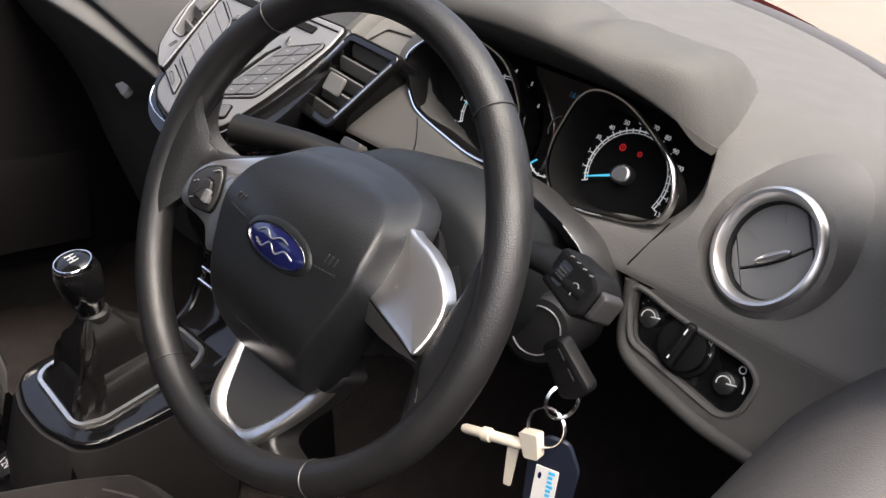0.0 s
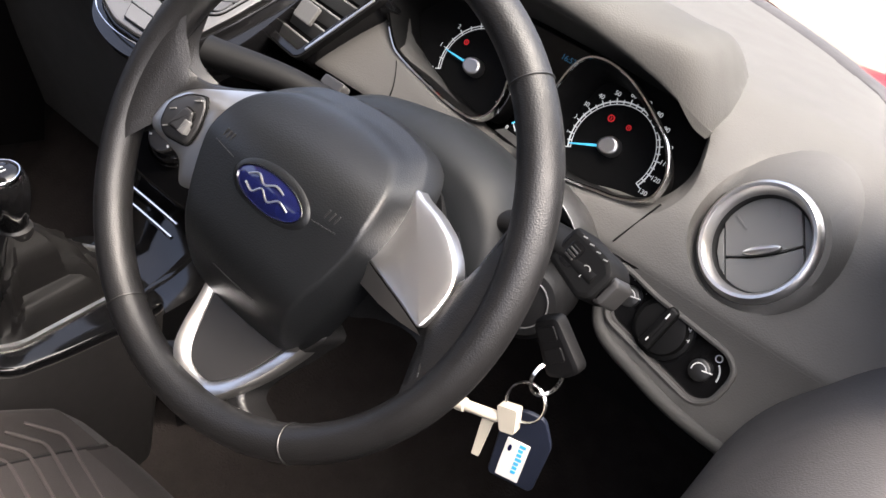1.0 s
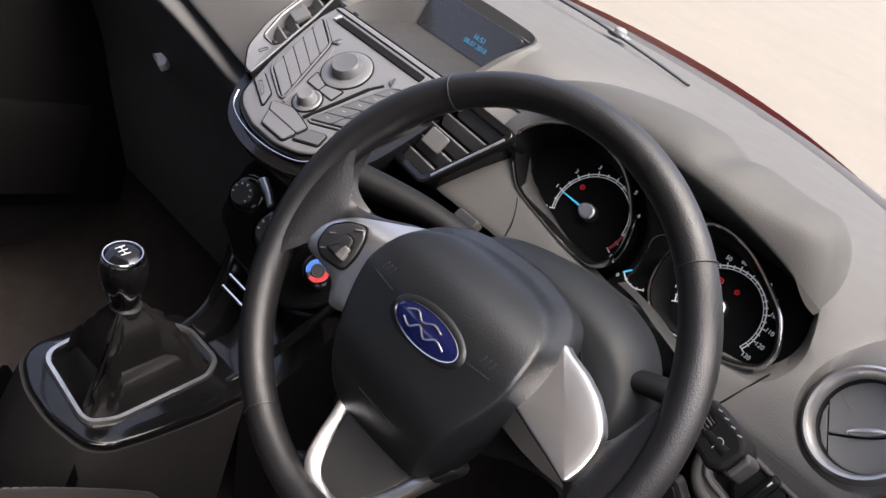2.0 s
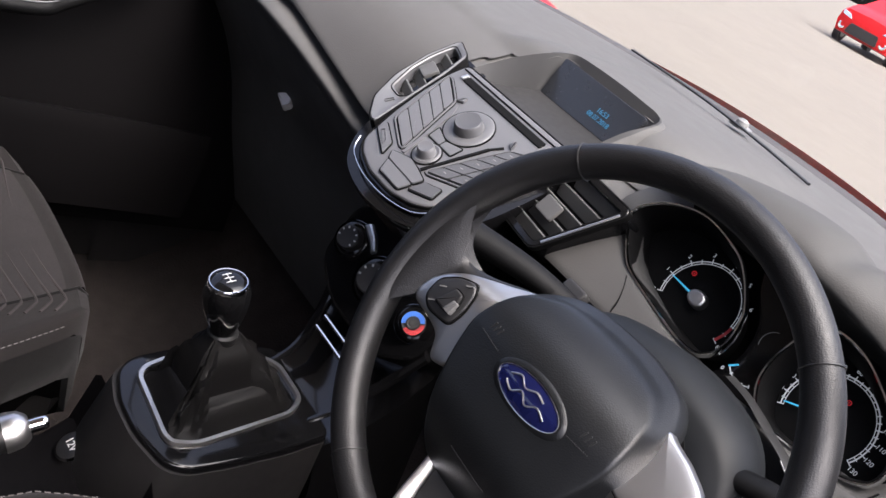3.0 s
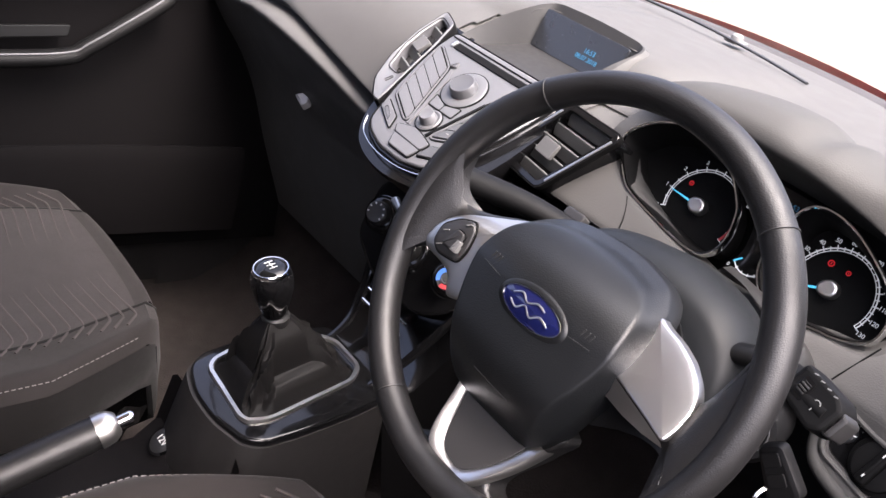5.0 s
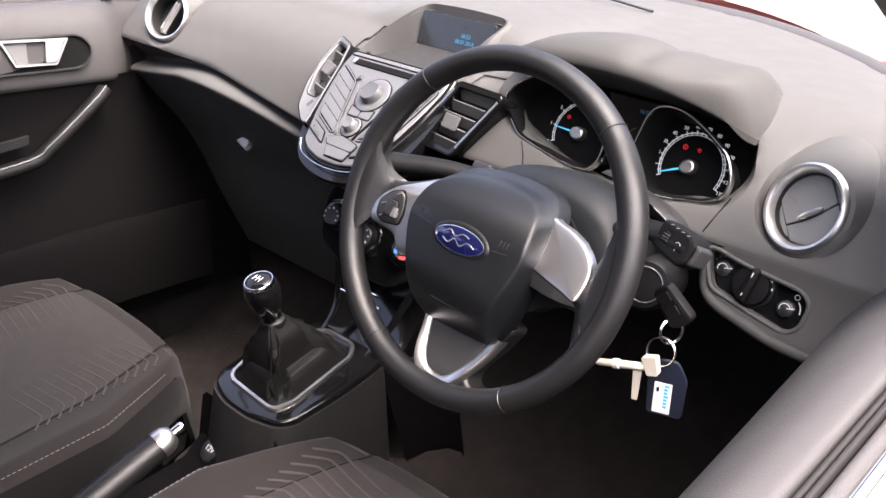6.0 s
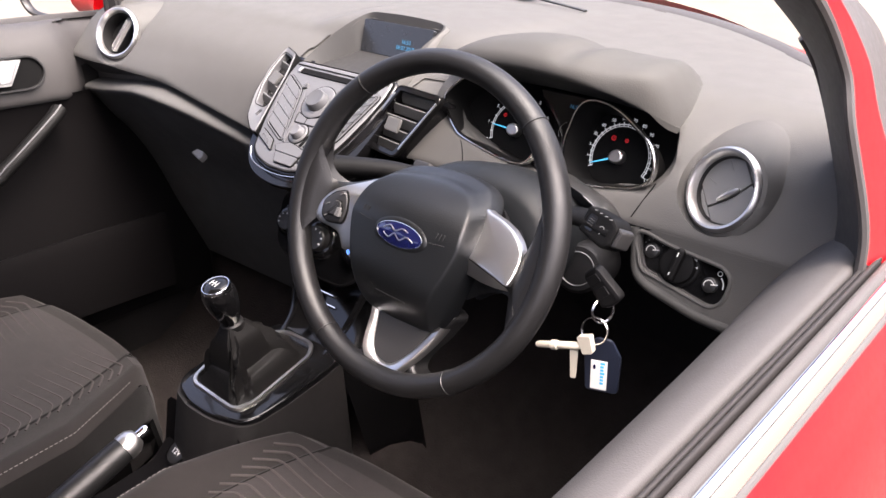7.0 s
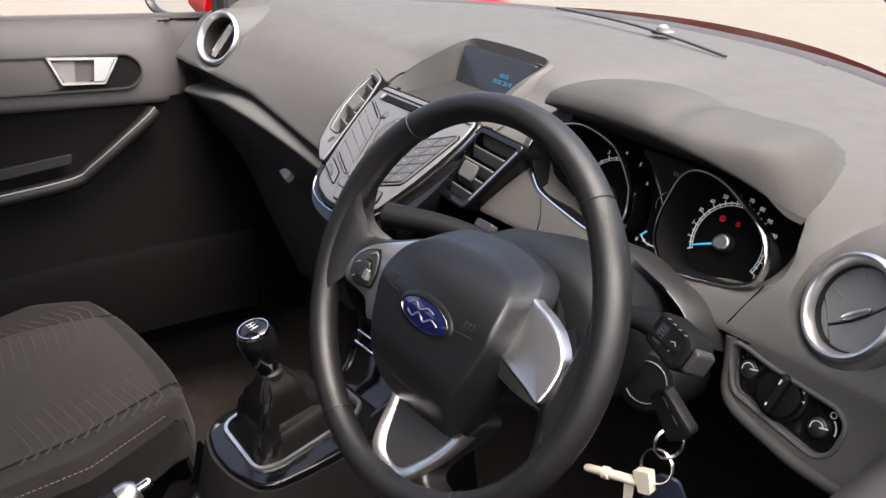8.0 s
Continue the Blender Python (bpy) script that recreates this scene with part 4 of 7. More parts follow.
def left_vent():
    """Leaf-shaped vent along the radio's edge."""
    v = thing("air_vent", (-0.13, 0.24, 0.96), "leaf-shaped centre air vent with grey slats in a satin frame", "air vent", "centre vents")
    out = [(-0.1430, 0.033), (-0.1140, 0.0225), (-0.1030, -0.015), (-0.0965, -0.0521), (-0.0870, -0.1000), (-0.0830, -0.1220), (-0.0960, -0.1190), (-0.1215, -0.0976), (-0.1385, -0.0602), (-0.1470, -0.011)]
    M = SM @ pose(0, 0, -0.003)
    o = rounded(out[::-1], 0.006, 4)
    hole = rounded([(-0.1385, 0.0215), (-0.1170, 0.0145), (-0.1075, -0.020), (-0.0985, -0.0640), (-0.1020, -0.0760), (-0.1235, -0.0740), (-0.1370, -0.0400), (-0.1410, -0.0100)][::-1], 0.005, 5)
    n = 80

    def even(poly):
        L = [0.0]
        for i in range(len(poly)):
            L.append(L[-1] + (poly[(i + 1) % len(poly)] - poly[i]).length)
        res = []
        for k in range(n):
            d = L[-1] * k / n
            i = max(j for j in range(len(poly)) if L[j] <= d)
            f = (d - L[i]) / max(1e-9, L[i + 1] - L[i])
            res.append(poly[i].lerp(poly[(i + 1) % len(poly)], f))
        return res

    def from_top(poly):
        c = sum(poly, Vector((0, 0))) / len(poly)
        k = max(range(len(poly)), key=lambda i: poly[i].y - 0.2 * poly[i].x)
        return poly[k:] + poly[:k]

    eo, ei = even(from_top(o)), even(from_top(hole))
    bm = bmesh.new()
    rings(bm, [at(M, eo, -0.03), at(M, eo, 0.002), at(M, inset(eo, 0.001), 0.0035), at(M, inset(eo, 0.0025), 0.0032), at(M, inset(ei, -0.001), 0.0020), at(M, ei, 0.0012), at(M, ei, -0.026)])
    part("frame", bm, RADIO_SILVER, v, sharp=50)
    bm = bmesh.new()
    frame_ring(bm, inset(eo, -0.0016), inset(eo, 0.0), M, -0.02, 0.0024, 0.0006)
    part("dark_edge", bm, DIAL, v, "black frame edge")
    bm = bmesh.new()
    frame_ring(bm, inset(ei, -0.0026), inset(ei, -0.0014), M, -0.005, 0.0030, 0.0004)
    part("dark_line", bm, DIAL, v)
    bm = bmesh.new()
    prism(bm, inset(ei, -0.001), M, -0.032, -0.026, 0.0005)
    part("throat", bm, DIAL, v)
    for i in range(4):
        y = -0.060 + 0.0205 * i
        xs = [p.x for p in ei if abs(p.y - y) < 0.006]
        a, c2 = min(xs) + 0.0005, max(xs) - 0.0005
        S = axes(M @ Vector(((a + c2) / 2, y, -0.007)), M.to_3x3() @ Vector((1, -0.25, 0)), M.to_3x3() @ Vector((0, 0.62, 0.78)))
        bm = bmesh.new()
        box(bm, S @ pose(0, 0, -0.0012), c2 - a, 0.0135, 0.0026, 0.001)
        part("slat", bm, VENT_GREY, v)
    S = axes(M @ Vector((-0.1225, -0.025, -0.0015)), M.to_3x3() @ Vector((1, -0.25, 0)), M.to_3x3() @ Vector((0.2, 1, 0.1)))
    bm = bmesh.new()
    box(bm, S, 0.020, 0.020, 0.005, 0.0015)
    part("tab", bm, VENT_GREY, v)
    q = rounded([(-0.1080, -0.0930), (-0.1040, -0.0830), (-0.1000, -0.0840), (-0.1035, -0.0945)][::-1], 0.001)
    bm = bmesh.new()
    frame_ring(bm, q, inset(q, 0.0008), M, 0.001, 0.0032, 0.0003)
    part("mark", bm, SATIN_DARK, v)
    return v


def centre_vent():
    """Slanted vent beside the radio."""
    v = thing("air_vent", (0.15, 0.24, 0.96), "slanted centre air vent with grey slats, gloss frame and silver reflection strips", "air vent", "centre vents")
    P = [Vector(p) for p in ((0.076, 0.217, 0.926), (0.149, 0.212, 0.921), (0.198, 0.252, 0.997), (0.122, 0.258, 0.998))]
    M = axes(sum(P, Vector()) / 4, P[1] - P[0] + P[2] - P[3], P[3] - P[0] + P[2] - P[1])
    I = M.inverted()
    q = [(I @ p).to_2d() for p in P]
    o = rounded(q, 0.006, 4)
    bm = bmesh.new()
    frame_ring(bm, inset(o, -0.003), inset(o, 0.0045), M, -0.03, 0.004, 0.0014, -0.02)
    part("frame", bm, PIANO, v, "gloss black frame")
    bm = bmesh.new()
    frame_ring(bm, inset(o, -0.0042), inset(o, -0.0026), M, -0.004, 0.0035, 0.0006)
    part("dark_edge", bm, DIAL, v, "black frame edge")
    a, b, c, d = [Vector(p) for p in q]
    for u, w in ((b, c), (d, a)):
        # silver strip along each long side, standing in for reflections in the gloss
        e = Vector(((w - u).y, -(w - u).x)).normalized()
        bm = bmesh.new()
        prism(bm, [u.lerp(w, 0.10) - e * 0.0008, u.lerp(w, 0.92) - e * 0.0008, u.lerp(w, 0.92) + e * 0.0022, u.lerp(w, 0.10) + e * 0.0022][::-1], M, 0.002, 0.0048, 0.0008)
        part("reflection_strip", bm, SILVER, v, "silver strip for the reflection in the gloss frame")
    bm = bmesh.new()
    prism(bm, inset(o, -0.001), M, -0.034, -0.03, 0.0005)
    part("throat", bm, DIAL, v)
    for i in range(5):
        t = (i + 0.55) / 5.2
        l, r = a.lerp(d, t), b.lerp(c, t)
        l, r = l.lerp(r, 0.06), r.lerp(l, 0.06)
        way = (r - l).normalized()
        S = axes(M @ Vector((*((l + r) / 2), -0.008)), M.to_3x3() @ Vector((*way, 0)), M.to_3x3() @ Vector((0, 0.80, 0.6)))
        bm = bmesh.new()
        box(bm, S @ pose(0, 0, -0.0012), (r - l).length, 0.0155, 0.0024, 0.001)
        part("slat", bm, VENT_GREY, v)
    l, r = a.lerp(d, 0.42), b.lerp(c, 0.42)
    S = axes(M @ Vector((*(l * 0.55 + r * 0.45), -0.001)), M.to_3x3() @ Vector((*(r - l).normalized(), 0)), M.to_3x3() @ Vector((0, 1, 0)))
    bm = bmesh.new()
    box(bm, S, 0.026, 0.020, 0.004, 0.002)
    part("tab", bm, VENT_GREY, v)
    return v


centre_vent()
left_vent()
# skirt round the radio and vents
bm = bmesh.new()
loops = []
for x, y in [q.to_2d() for q in spline([(-0.158, 0.03), (-0.135, -0.04), (-0.108, -0.105), (-0.088, -0.145), (-0.055, -0.172), (0, -0.182), (0.055, -0.172), (0.088, -0.145), (0.105, -0.10), (0.11, -0.03), (0.11, 0.02)], 5)]:
    a = SM @ Vector((x, y, -0.014))
    b = SM @ Vector((x * 0.5, y * 0.8, -0.010))
    loops.append([b, a, a + Vector((0, 0.004, -0.006)), a + Vector((-a.x * 0.2, 0.06, -0.03)), a + Vector((-a.x * 0.3, 0.12, -0.07))])
rings(bm, loops, closed=False)
part("stack_skirt", bm, PIANO, dashboard)

# ---- heater controls ----
heater = thing("heater_control", (0, 0.18, 0.77), "gloss black heater panel with three rotary knobs", "heater control")
HM = axes((-0.010, 0.220, 0.757), (1, 0, 0), (0, 0.35, 0.93))
bm = bmesh.new()
prism(bm, rounded([(-0.118, 0.03), (-0.112, -0.045), (-0.05, -0.075), (0.05, -0.075), (0.10, -0.04), (0.11, 0.03), (0.06, 0.085), (-0.06, 0.085)], 0.02), HM, -0.06, 0.0, 0.006)
part("panel", bm, PIANO, heater)
for i, x in enumerate((-0.082, -0.010, 0.068)):
    K = HM @ pose(x, (-0.002, -0.012, -0.010)[i], 0, (-6, -8, -14)[i], (16, 14, 30)[i], 0) @ Matrix.Scale((0.88, 1.1, 0.80)[i], 4)
    bm = bmesh.new()
    lathe(bm, [(0.027, -0.006), (0.027, 0.004), (0.024, 0.008), (0.021, 0.009)], K, 36)
    k = part("knob_base", bm, PIANO, heater)
    bm = bmesh.new()
    lathe(bm, [(0.0275, 0.0), (0.0285, 0.004), (0.0275, 0.006)], K, 36, False, False)
    part("knob_ring", bm, CHROME, k, "chrome ring")
    bm = bmesh.new()
    lathe(bm, [(0.018, 0.006), (0.017, 0.022), (0.015, 0.024), (0.011, 0.0235)], K, 30)
    part("knob_cap", bm, SATIN_DARK, k)
    bm = bmesh.new()
    if i == 2:
        arc_band(bm, K @ pose(0, 0, 0.0242), 0.0098, 0.0165, 38, 222, 0, 0.0006, 20)
        part("cold_scale", bm, BLUE_PRINT, k, "blue half ring")
        bm = bmesh.new()
        arc_band(bm, K @ pose(0, 0, 0.0242), 0.0098, 0.0165, -108, 30, 0, 0.0006, 20)
        part("warm_scale", bm, RED_PRINT, k, "red half ring")
        bm = bmesh.new()
        lathe(bm, [(0.0095, 0.0235), (0.0095, 0.0265), (0.0085, 0.0275), (0.006, 0.0272), (0.005, 0.028)], K, 24)
        part("knob_centre", bm, SATIN_DARK, k)
    else:
        for j in range(7):
            a = radians(200 - j * 38)
            bar2(bm, K @ pose(0, 0, 0.0242), (0.0115 * math.cos(a), 0.0115 * math.sin(a)), (0.0145 * math.cos(a), 0.0145 * math.sin(a)), 0.0022)
        part("scale", bm, WHITE, k)
# bright reflection on the gloss panel, built as a raised silver wedge
bm = bmesh.new()
prism(bm, rounded([(-0.084, 0.020), (-0.060, 0.012), (-0.046, 0.002), (-0.042, 0.011), (-0.056, 0.021), (-0.076, 0.030)], 0.004), HM @ pose(0, 0, -0.002), 0.0, 0.006, 0.003)
part("knob_reflection", bm, SILVER, heater, "silver wedge standing in for a reflection by the fan knob")
for dy in (0.0, -0.016):
    bm = bmesh.new()
    tube(bm, [HM @ Vector((x, -0.088 + dy - 0.12 * x * x, 0.003)) for x in (-0.036, -0.015, 0.005, 0.025, 0.05)], 0.0024, 8)
    part("switch_trim", bm, CHROME, heater, "chrome strip")

# ---- centre console ----
console = thing("centre_console", (0, 0.0, 0.35), "black centre console with gloss gear surround and silver inlay", "console")
BEZ = [(-0.062, -0.040), (-0.080, -0.018), (-0.088, 0.03), (-0.085, 0.10), (-0.075, 0.16), (0.075, 0.16), (0.085, 0.10), (0.090, 0.03), (0.090, -0.018), (0.078, -0.038), (0.03, -0.052), (-0.02, -0.052)]
GM = Matrix.Translation((0, 0, 0.592)) @ pose(0, 0, 0, 3, 0, 0)
BO = rounded(BEZ, 0.014, 4)
bm = bmesh.new()
loops = []
for z, grow in ((0.30, 0.05), (0.42, 0.035), (0.52, 0.018), (0.57, 0.008), (0.586, 0.004)):
    loops.append([Vector((p.x * (1 + grow * 4), p.y - grow * (1 if p.y < 0 else 0), z + 0.05 * max(0, p.y))) for p in BO])
rings(bm, loops, cap1=True)
part("body", bm, BLACK_SOFT, console)
RING = rounded([(-0.060, -0.014), (-0.072, 0.02), (-0.066, 0.125), (-0.04, 0.150), (0.02, 0.150), (0.042, 0.125), (0.066, 0.0), (0.058, -0.026), (0.045, -0.031), (-0.045, -0.026)], 0.012, 4)
bm = bmesh.new()
domed(bm, BO, GM, -0.008, 0.004, 0.003, 0.004)
part("gear_surround", bm, PIANO, console, "gloss black gear surround")
bm = bmesh.new()
frame_ring(bm, RING, inset(RING, 0.0065), GM, 0.002, 0.0095, 0.002)
part("inlay", bm, SILVER, console, "satin silver inlay")
# console flanks rising to the heater panel
for s in (-1, 1):
    bm = bmesh.new()
    tube(bm, spline([(s * 0.050, 0.05 + 0.09, 0.602), (s * 0.056, 0.175, 0.625), (s * 0.075, 0.205, 0.68), (s * 0.098, 0.215, 0.735)], 6), [0.0035 + 0.0005 * i for i in range(10)] + [0.008] * 9, 8, squash=0.5)
    part("flank_trim", bm, PIANO, console)
bm = bmesh.new()
loops = []
for y, z, w in ((0.15, 0.585, 0.075), (0.19, 0.60, 0.078), (0.225, 0.65, 0.088), (0.24, 0.70, 0.10), (0.24, 0.76, 0.108)):
    loops.append([Vector((-w, y + 0.06, z - 0.30 if z < 0.62 else 0.35)), Vector((-w, y, z)), Vector((-w * 0.6, y + 0.012, z - 0.004)), Vector((w * 0.6, y + 0.012, z - 0.004)), Vector((w, y, z)), Vector((w, y + 0.06, 0.35))])
rings(bm, loops, closed=False)
part("rise", bm, PIANO, console)
# rear tray
bm = bmesh.new()
loops = []
for y, z, w in ((-0.045, 0.570, 0.09), (-0.058, 0.505, 0.092), (-0.085, 0.482, 0.092), (-0.16, 0.478, 0.09), (-0.30, 0.478, 0.088), (-0.6, 0.478, 0.085)):
    loops.append([Vector((-w - 0.015, y, 0.28)), Vector((-w, y, z - 0.01)), Vector((-w + 0.012, y, z)), Vector((w - 0.012, y, z)), Vector((w, y, z - 0.01)), Vector((w + 0.015, y, 0.28))])
rings(bm, loops, closed=False)
part("rear_tray", bm, DOOR_BLACK, console)
sock = thing("power_socket", (-0.05, -0.066, 0.49), "round black power socket cap with chrome ring", "power socket")
KM = axes((-0.045, -0.066, 0.496), (1, 0, 0), (0, 0.8, 0.6)) @ Matrix.Scale(1.18, 4)
bm = bmesh.new()
lathe(bm, [(0.0165, -0.004), (0.0165, 0.004), (0.0145, 0.006)], KM, 30, False, False)
part("ring", bm, CHROME, sock, "chrome ring")
bm = bmesh.new()
lathe(bm, [(0.0148, -0.004), (0.0145, 0.005), (0.012, 0.006)], KM, 30)
part("cap", bm, BLACK, sock)
words("12V", KM @ pose(0, 0, 0.0062), 0.010, WHITE, sock, "lettering")
bm = bmesh.new()
lathe(bm, [(0.005, 0), (0.005, 0.002), (0.003, 0.003), (0.002, 0.001)], Matrix.Translation((0.030, -0.112, 0.4815)), 14)
alone("screw", bm, STEEL, "small bright screw head in the console tray", "screw")

# ---- gear lever ----
gear = thing("gear_lever", (-0.005, 0.05, 0.6), "gear lever with gloss black knob and leatherette gaiter", "gear lever")
bm = bmesh.new()
rim = inset(RING, 0.006)
loops = []
top = Vector((-0.008, 0.030))
for i in range(15):
    t = i / 14
    z = 0.594 + 0.092 * t ** 1.15
    w = (1 - t) ** 0.95 * 0.80 + 0.20
    loop = []
    for k, p in enumerate(rim):
        c = Vector((-0.005, 0.055)).lerp(top, t)
        q = c + (p - Vector((-0.005, 0.055))) * w
        f = 1 + 0.10 * math.sin(k * 0.45 + t * 8) * math.sin(math.pi * t) + 0.07 * math.sin(k * 1.1 - 7 * t) * math.sin(math.pi * t)
        q = c + (q - c) * f
        loop.append(Vector((q.x, q.y, z + 0.009 * math.sin(k * 0.8 + t * 12) * math.sin(math.pi * t) + 0.05 * p.y * (1 - t))))
    loops.append(loop)
rings(bm, loops, cap1=True)
part("gaiter", bm, GAITER, gear, "black leatherette gaiter in folds")
bm = bmesh.new()
KT = axes((-0.008, 0.030, 0.679), (1, 0, 0), (0, 0.985, 0.17))
lathe(bm, [(0.013, -0.005), (0.016, 0.002), (0.0165, 0.010), (0.0135, 0.014)], KT, 28)
part("collar", bm, BLACK, gear)
bm = bmesh.new()
prof = [(0.0135, 0.010), (0.0150, 0.018), (0.0195, 0.030), (0.0228, 0.043), (0.0245, 0.056), (0.0243, 0.066), (0.0215, 0.0745), (0.0185, 0.0785), (0.013, 0.0805), (0.005, 0.0815)]
lathe(bm, prof, KT @ pose(0, 0, 0, 5, 0, 0), 36)
kn = part("knob", bm, PIANO, gear, "gloss black knob")
bm = bmesh.new()
lathe(bm, [(0.0214, 0.0746), (0.0210, 0.0772), (0.0196, 0.0790), (0.0186, 0.0788)], KT @ pose(0, 0, 0, 5, 0, 0), 36, False, False)
part("ring", bm, CHROME, kn, "chrome ring")
bm = bmesh.new()
T = KT @ pose(0, -0.007, 0.0818, 5, 0, 0)
bar2(bm, T, (-0.007, 0), (0.007, 0), 0.0008, 0, 0.0005)
for x in (-0.006, 0, 0.006):
    bar2(bm, T, (x, -0.005), (x, 0.005), 0.0008, 0, 0.0005)
part("shift_pattern", bm, WHITE, kn)

# ---- handbrake ----
brake = thing("handbrake", (0.03, -0.3, 0.52), "handbrake lever with ribbed black grip and silver button", "handbrake")
a, b = Vector((0.050, -0.172, 0.633)), Vector((0.036, -0.425, 0.538))
d = (b - a).normalized()
bm = bmesh.new()
tube(bm, [a + d * t for t in (0.018, 0.03, 0.08, 0.16, 0.24)], [0.0165, 0.0175, 0.018, 0.018, 0.017], 20)
grip = part("grip", bm, LEATHER, brake, "ribbed black leather grip")
for k in range(3):
    bm = bmesh.new()
    off = Vector((0.0165 * math.cos(radians(70 + k * 14)), 0, 0.0165 * math.sin(radians(70 + k * 14))))
    tube(bm, [a + d * t + off for t in (0.022, 0.1, 0.235)], 0.0012, 6)
    part("stitched_rib", bm, GAITER, grip)
bm = bmesh.new()
tube(bm, [a + d * t for t in (-0.002, 0.0, 0.006, 0.014, 0.020)], [0.010, 0.0125, 0.0165, 0.0178, 0.0178], 24)
part("end_cap", bm, SILVER, brake, "satin silver end cap")
bm = bmesh.new()
tube(bm, [a - d * t for t in (-0.004, 0.012, 0.016, 0.018)], [0.007, 0.007, 0.0066, 0.005], 18)
part("button", bm, CHROME, brake, "silver push button")
bm = bmesh.new()
G = axes((0.036, -0.365, 0.478), (1, 0, 0), (0, 1, 0))
domed(bm, rounded([(-0.03, -0.14), (0.03, -0.14), (0.03, 0.14), (-0.03, 0.14)], 0.02), G, 0.0, 0.03, 0.02, 0.012)
part("gaiter", bm, GAITER, brake)

# ---- steering wheel ----
WC = Vector((0.3720, 0.0114, 0.9556))
WM = Matrix.Translation(WC) @ Matrix(((0.9997, -0.0092, 0.0211), (0.0230, 0.3985, -0.9169), (-0.0000, 0.9171, 0.3986))).to_4x4()
WR = WM @ pose(0, 0, 0, 0, 0, -1.5)
WS = WM @ pose(0.0065, -0.001, 0, 0, 0, -1.5)
wheel = thing("steering_wheel", WC, "black leather three-spoke steering wheel with satin silver trim", "steering wheel")
RIM, TUBE = 0.1678, 0.0138
bm = bmesh.new()
loops = []
for i in range(120):
    a = 2 * math.pi * i / 120
    # thumb swells near ten and two o'clock
    f = 1 + 0.07 * sum(math.exp(-((math.degrees(a) - c) / 16) ** 2) for c in (28, 152)) - 0.03
    u = Vector((math.cos(a), math.sin(a), 0))
    loops.append([WR @ (u * (RIM + TUBE * 0.95 * f * math.cos(b)) + Vector((0, 0, TUBE * 1.08 * f * math.sin(b)))) for b in (2 * math.pi * j / 20 for j in range(20))])
loops.append([p.copy() for p in loops[0]])
rings(bm, loops)
rim = part("rim", bm, LEATHER, wheel, "black grained leather rim")
for ang in (131.5, 49.2, 241.4, 304):
    a = radians(ang)
    u = Vector((math.cos(a), math.sin(a), 0))
    bm = bmesh.new()
    f = 0.97 + 0.07 * sum(math.exp(-((ang - c) / 16) ** 2) for c in (28, 152))
    tube(bm, [WR @ (u * (RIM + TUBE * 0.965 * f * math.cos(b)) + Vector((0, 0, TUBE * 1.095 * f * math.sin(b)))) for b in (2 * math.pi * j / 28 for j in range(28))], 0.0007, 6, closed=True)
    part("seam", bm, BLACK, rim, "dark sewn seam")


def soft(a, b, x):
    t = min(1.0, max(0.0, (x - a) / (b - a)))
    return t * t * (3 - 2 * t)


def bent(bm, rise):
    """Bends a part of the wheel: rise gives the lift along the wheel's axis at a place of its plane."""
    I = WR.inverted()
    for v in bm.verts:
        p = I @ v.co
        p.z += rise(p.x, p.y)
        v.co = WR @ p
    return bm


def spoke_rise(x, y):
    """Spokes climb to the face of the rim, and the upper left strip falls back behind the cover."""
    if x > 0:
        return min(0.0150, -0.0265 + 0.55 * (x - 0.070)) - 0.38 * max(0.0, y + 0.02) * (1 - soft(0.130, 0.150, x))
    return 0.0165 * soft(0.128, 0.156, -x) - 0.026 * soft(0.002, 0.032, y) * (1 - soft(0.118, 0.145, -x))


def plate_rise(x, y):
    """Leans back towards its top, above the crease."""
    return 0.0035 + 0.135 * (x - 0.085) - 0.41 * (max(y, -0.018 - 0.176 * (x - 0.085)) + 0.018)


def frame_rise(x, y):
    return 0.0045 - 0.028 * soft(0.002, 0.034, y)


SPOKE = [(0.05, 0.034), (0.09, 0.020), (0.116, 0.007), (0.129, 0.0050), (0.1365, 0.0156), (0.1425, 0.0245), (0.1475, 0.040), (0.1515, 0.064), (0.160, 0.058), (0.1685, 0.0), (0.160, -0.066), (0.1475, -0.086), (0.1490, -0.066), (0.1485, -0.0515), (0.1425, -0.0405), (0.131, -0.0350), (0.111, -0.0385), (0.088, -0.048), (0.05, -0.06)]
SPOKE_L = [(-0.06, 0.020), (-0.083, 0.0300), (-0.110, 0.0175), (-0.129, 0.0130), (-0.1425, 0.0200), (-0.1495, 0.034), (-0.1535, 0.060), (-0.163, 0.050), (-0.1685, 0.0), (-0.1655, -0.052), (-0.1585, -0.072), (-0.1575, -0.050), (-0.1430, -0.0355), (-0.128, -0.0300), (-0.100, -0.033), (-0.088, -0.046), (-0.05, -0.055)]
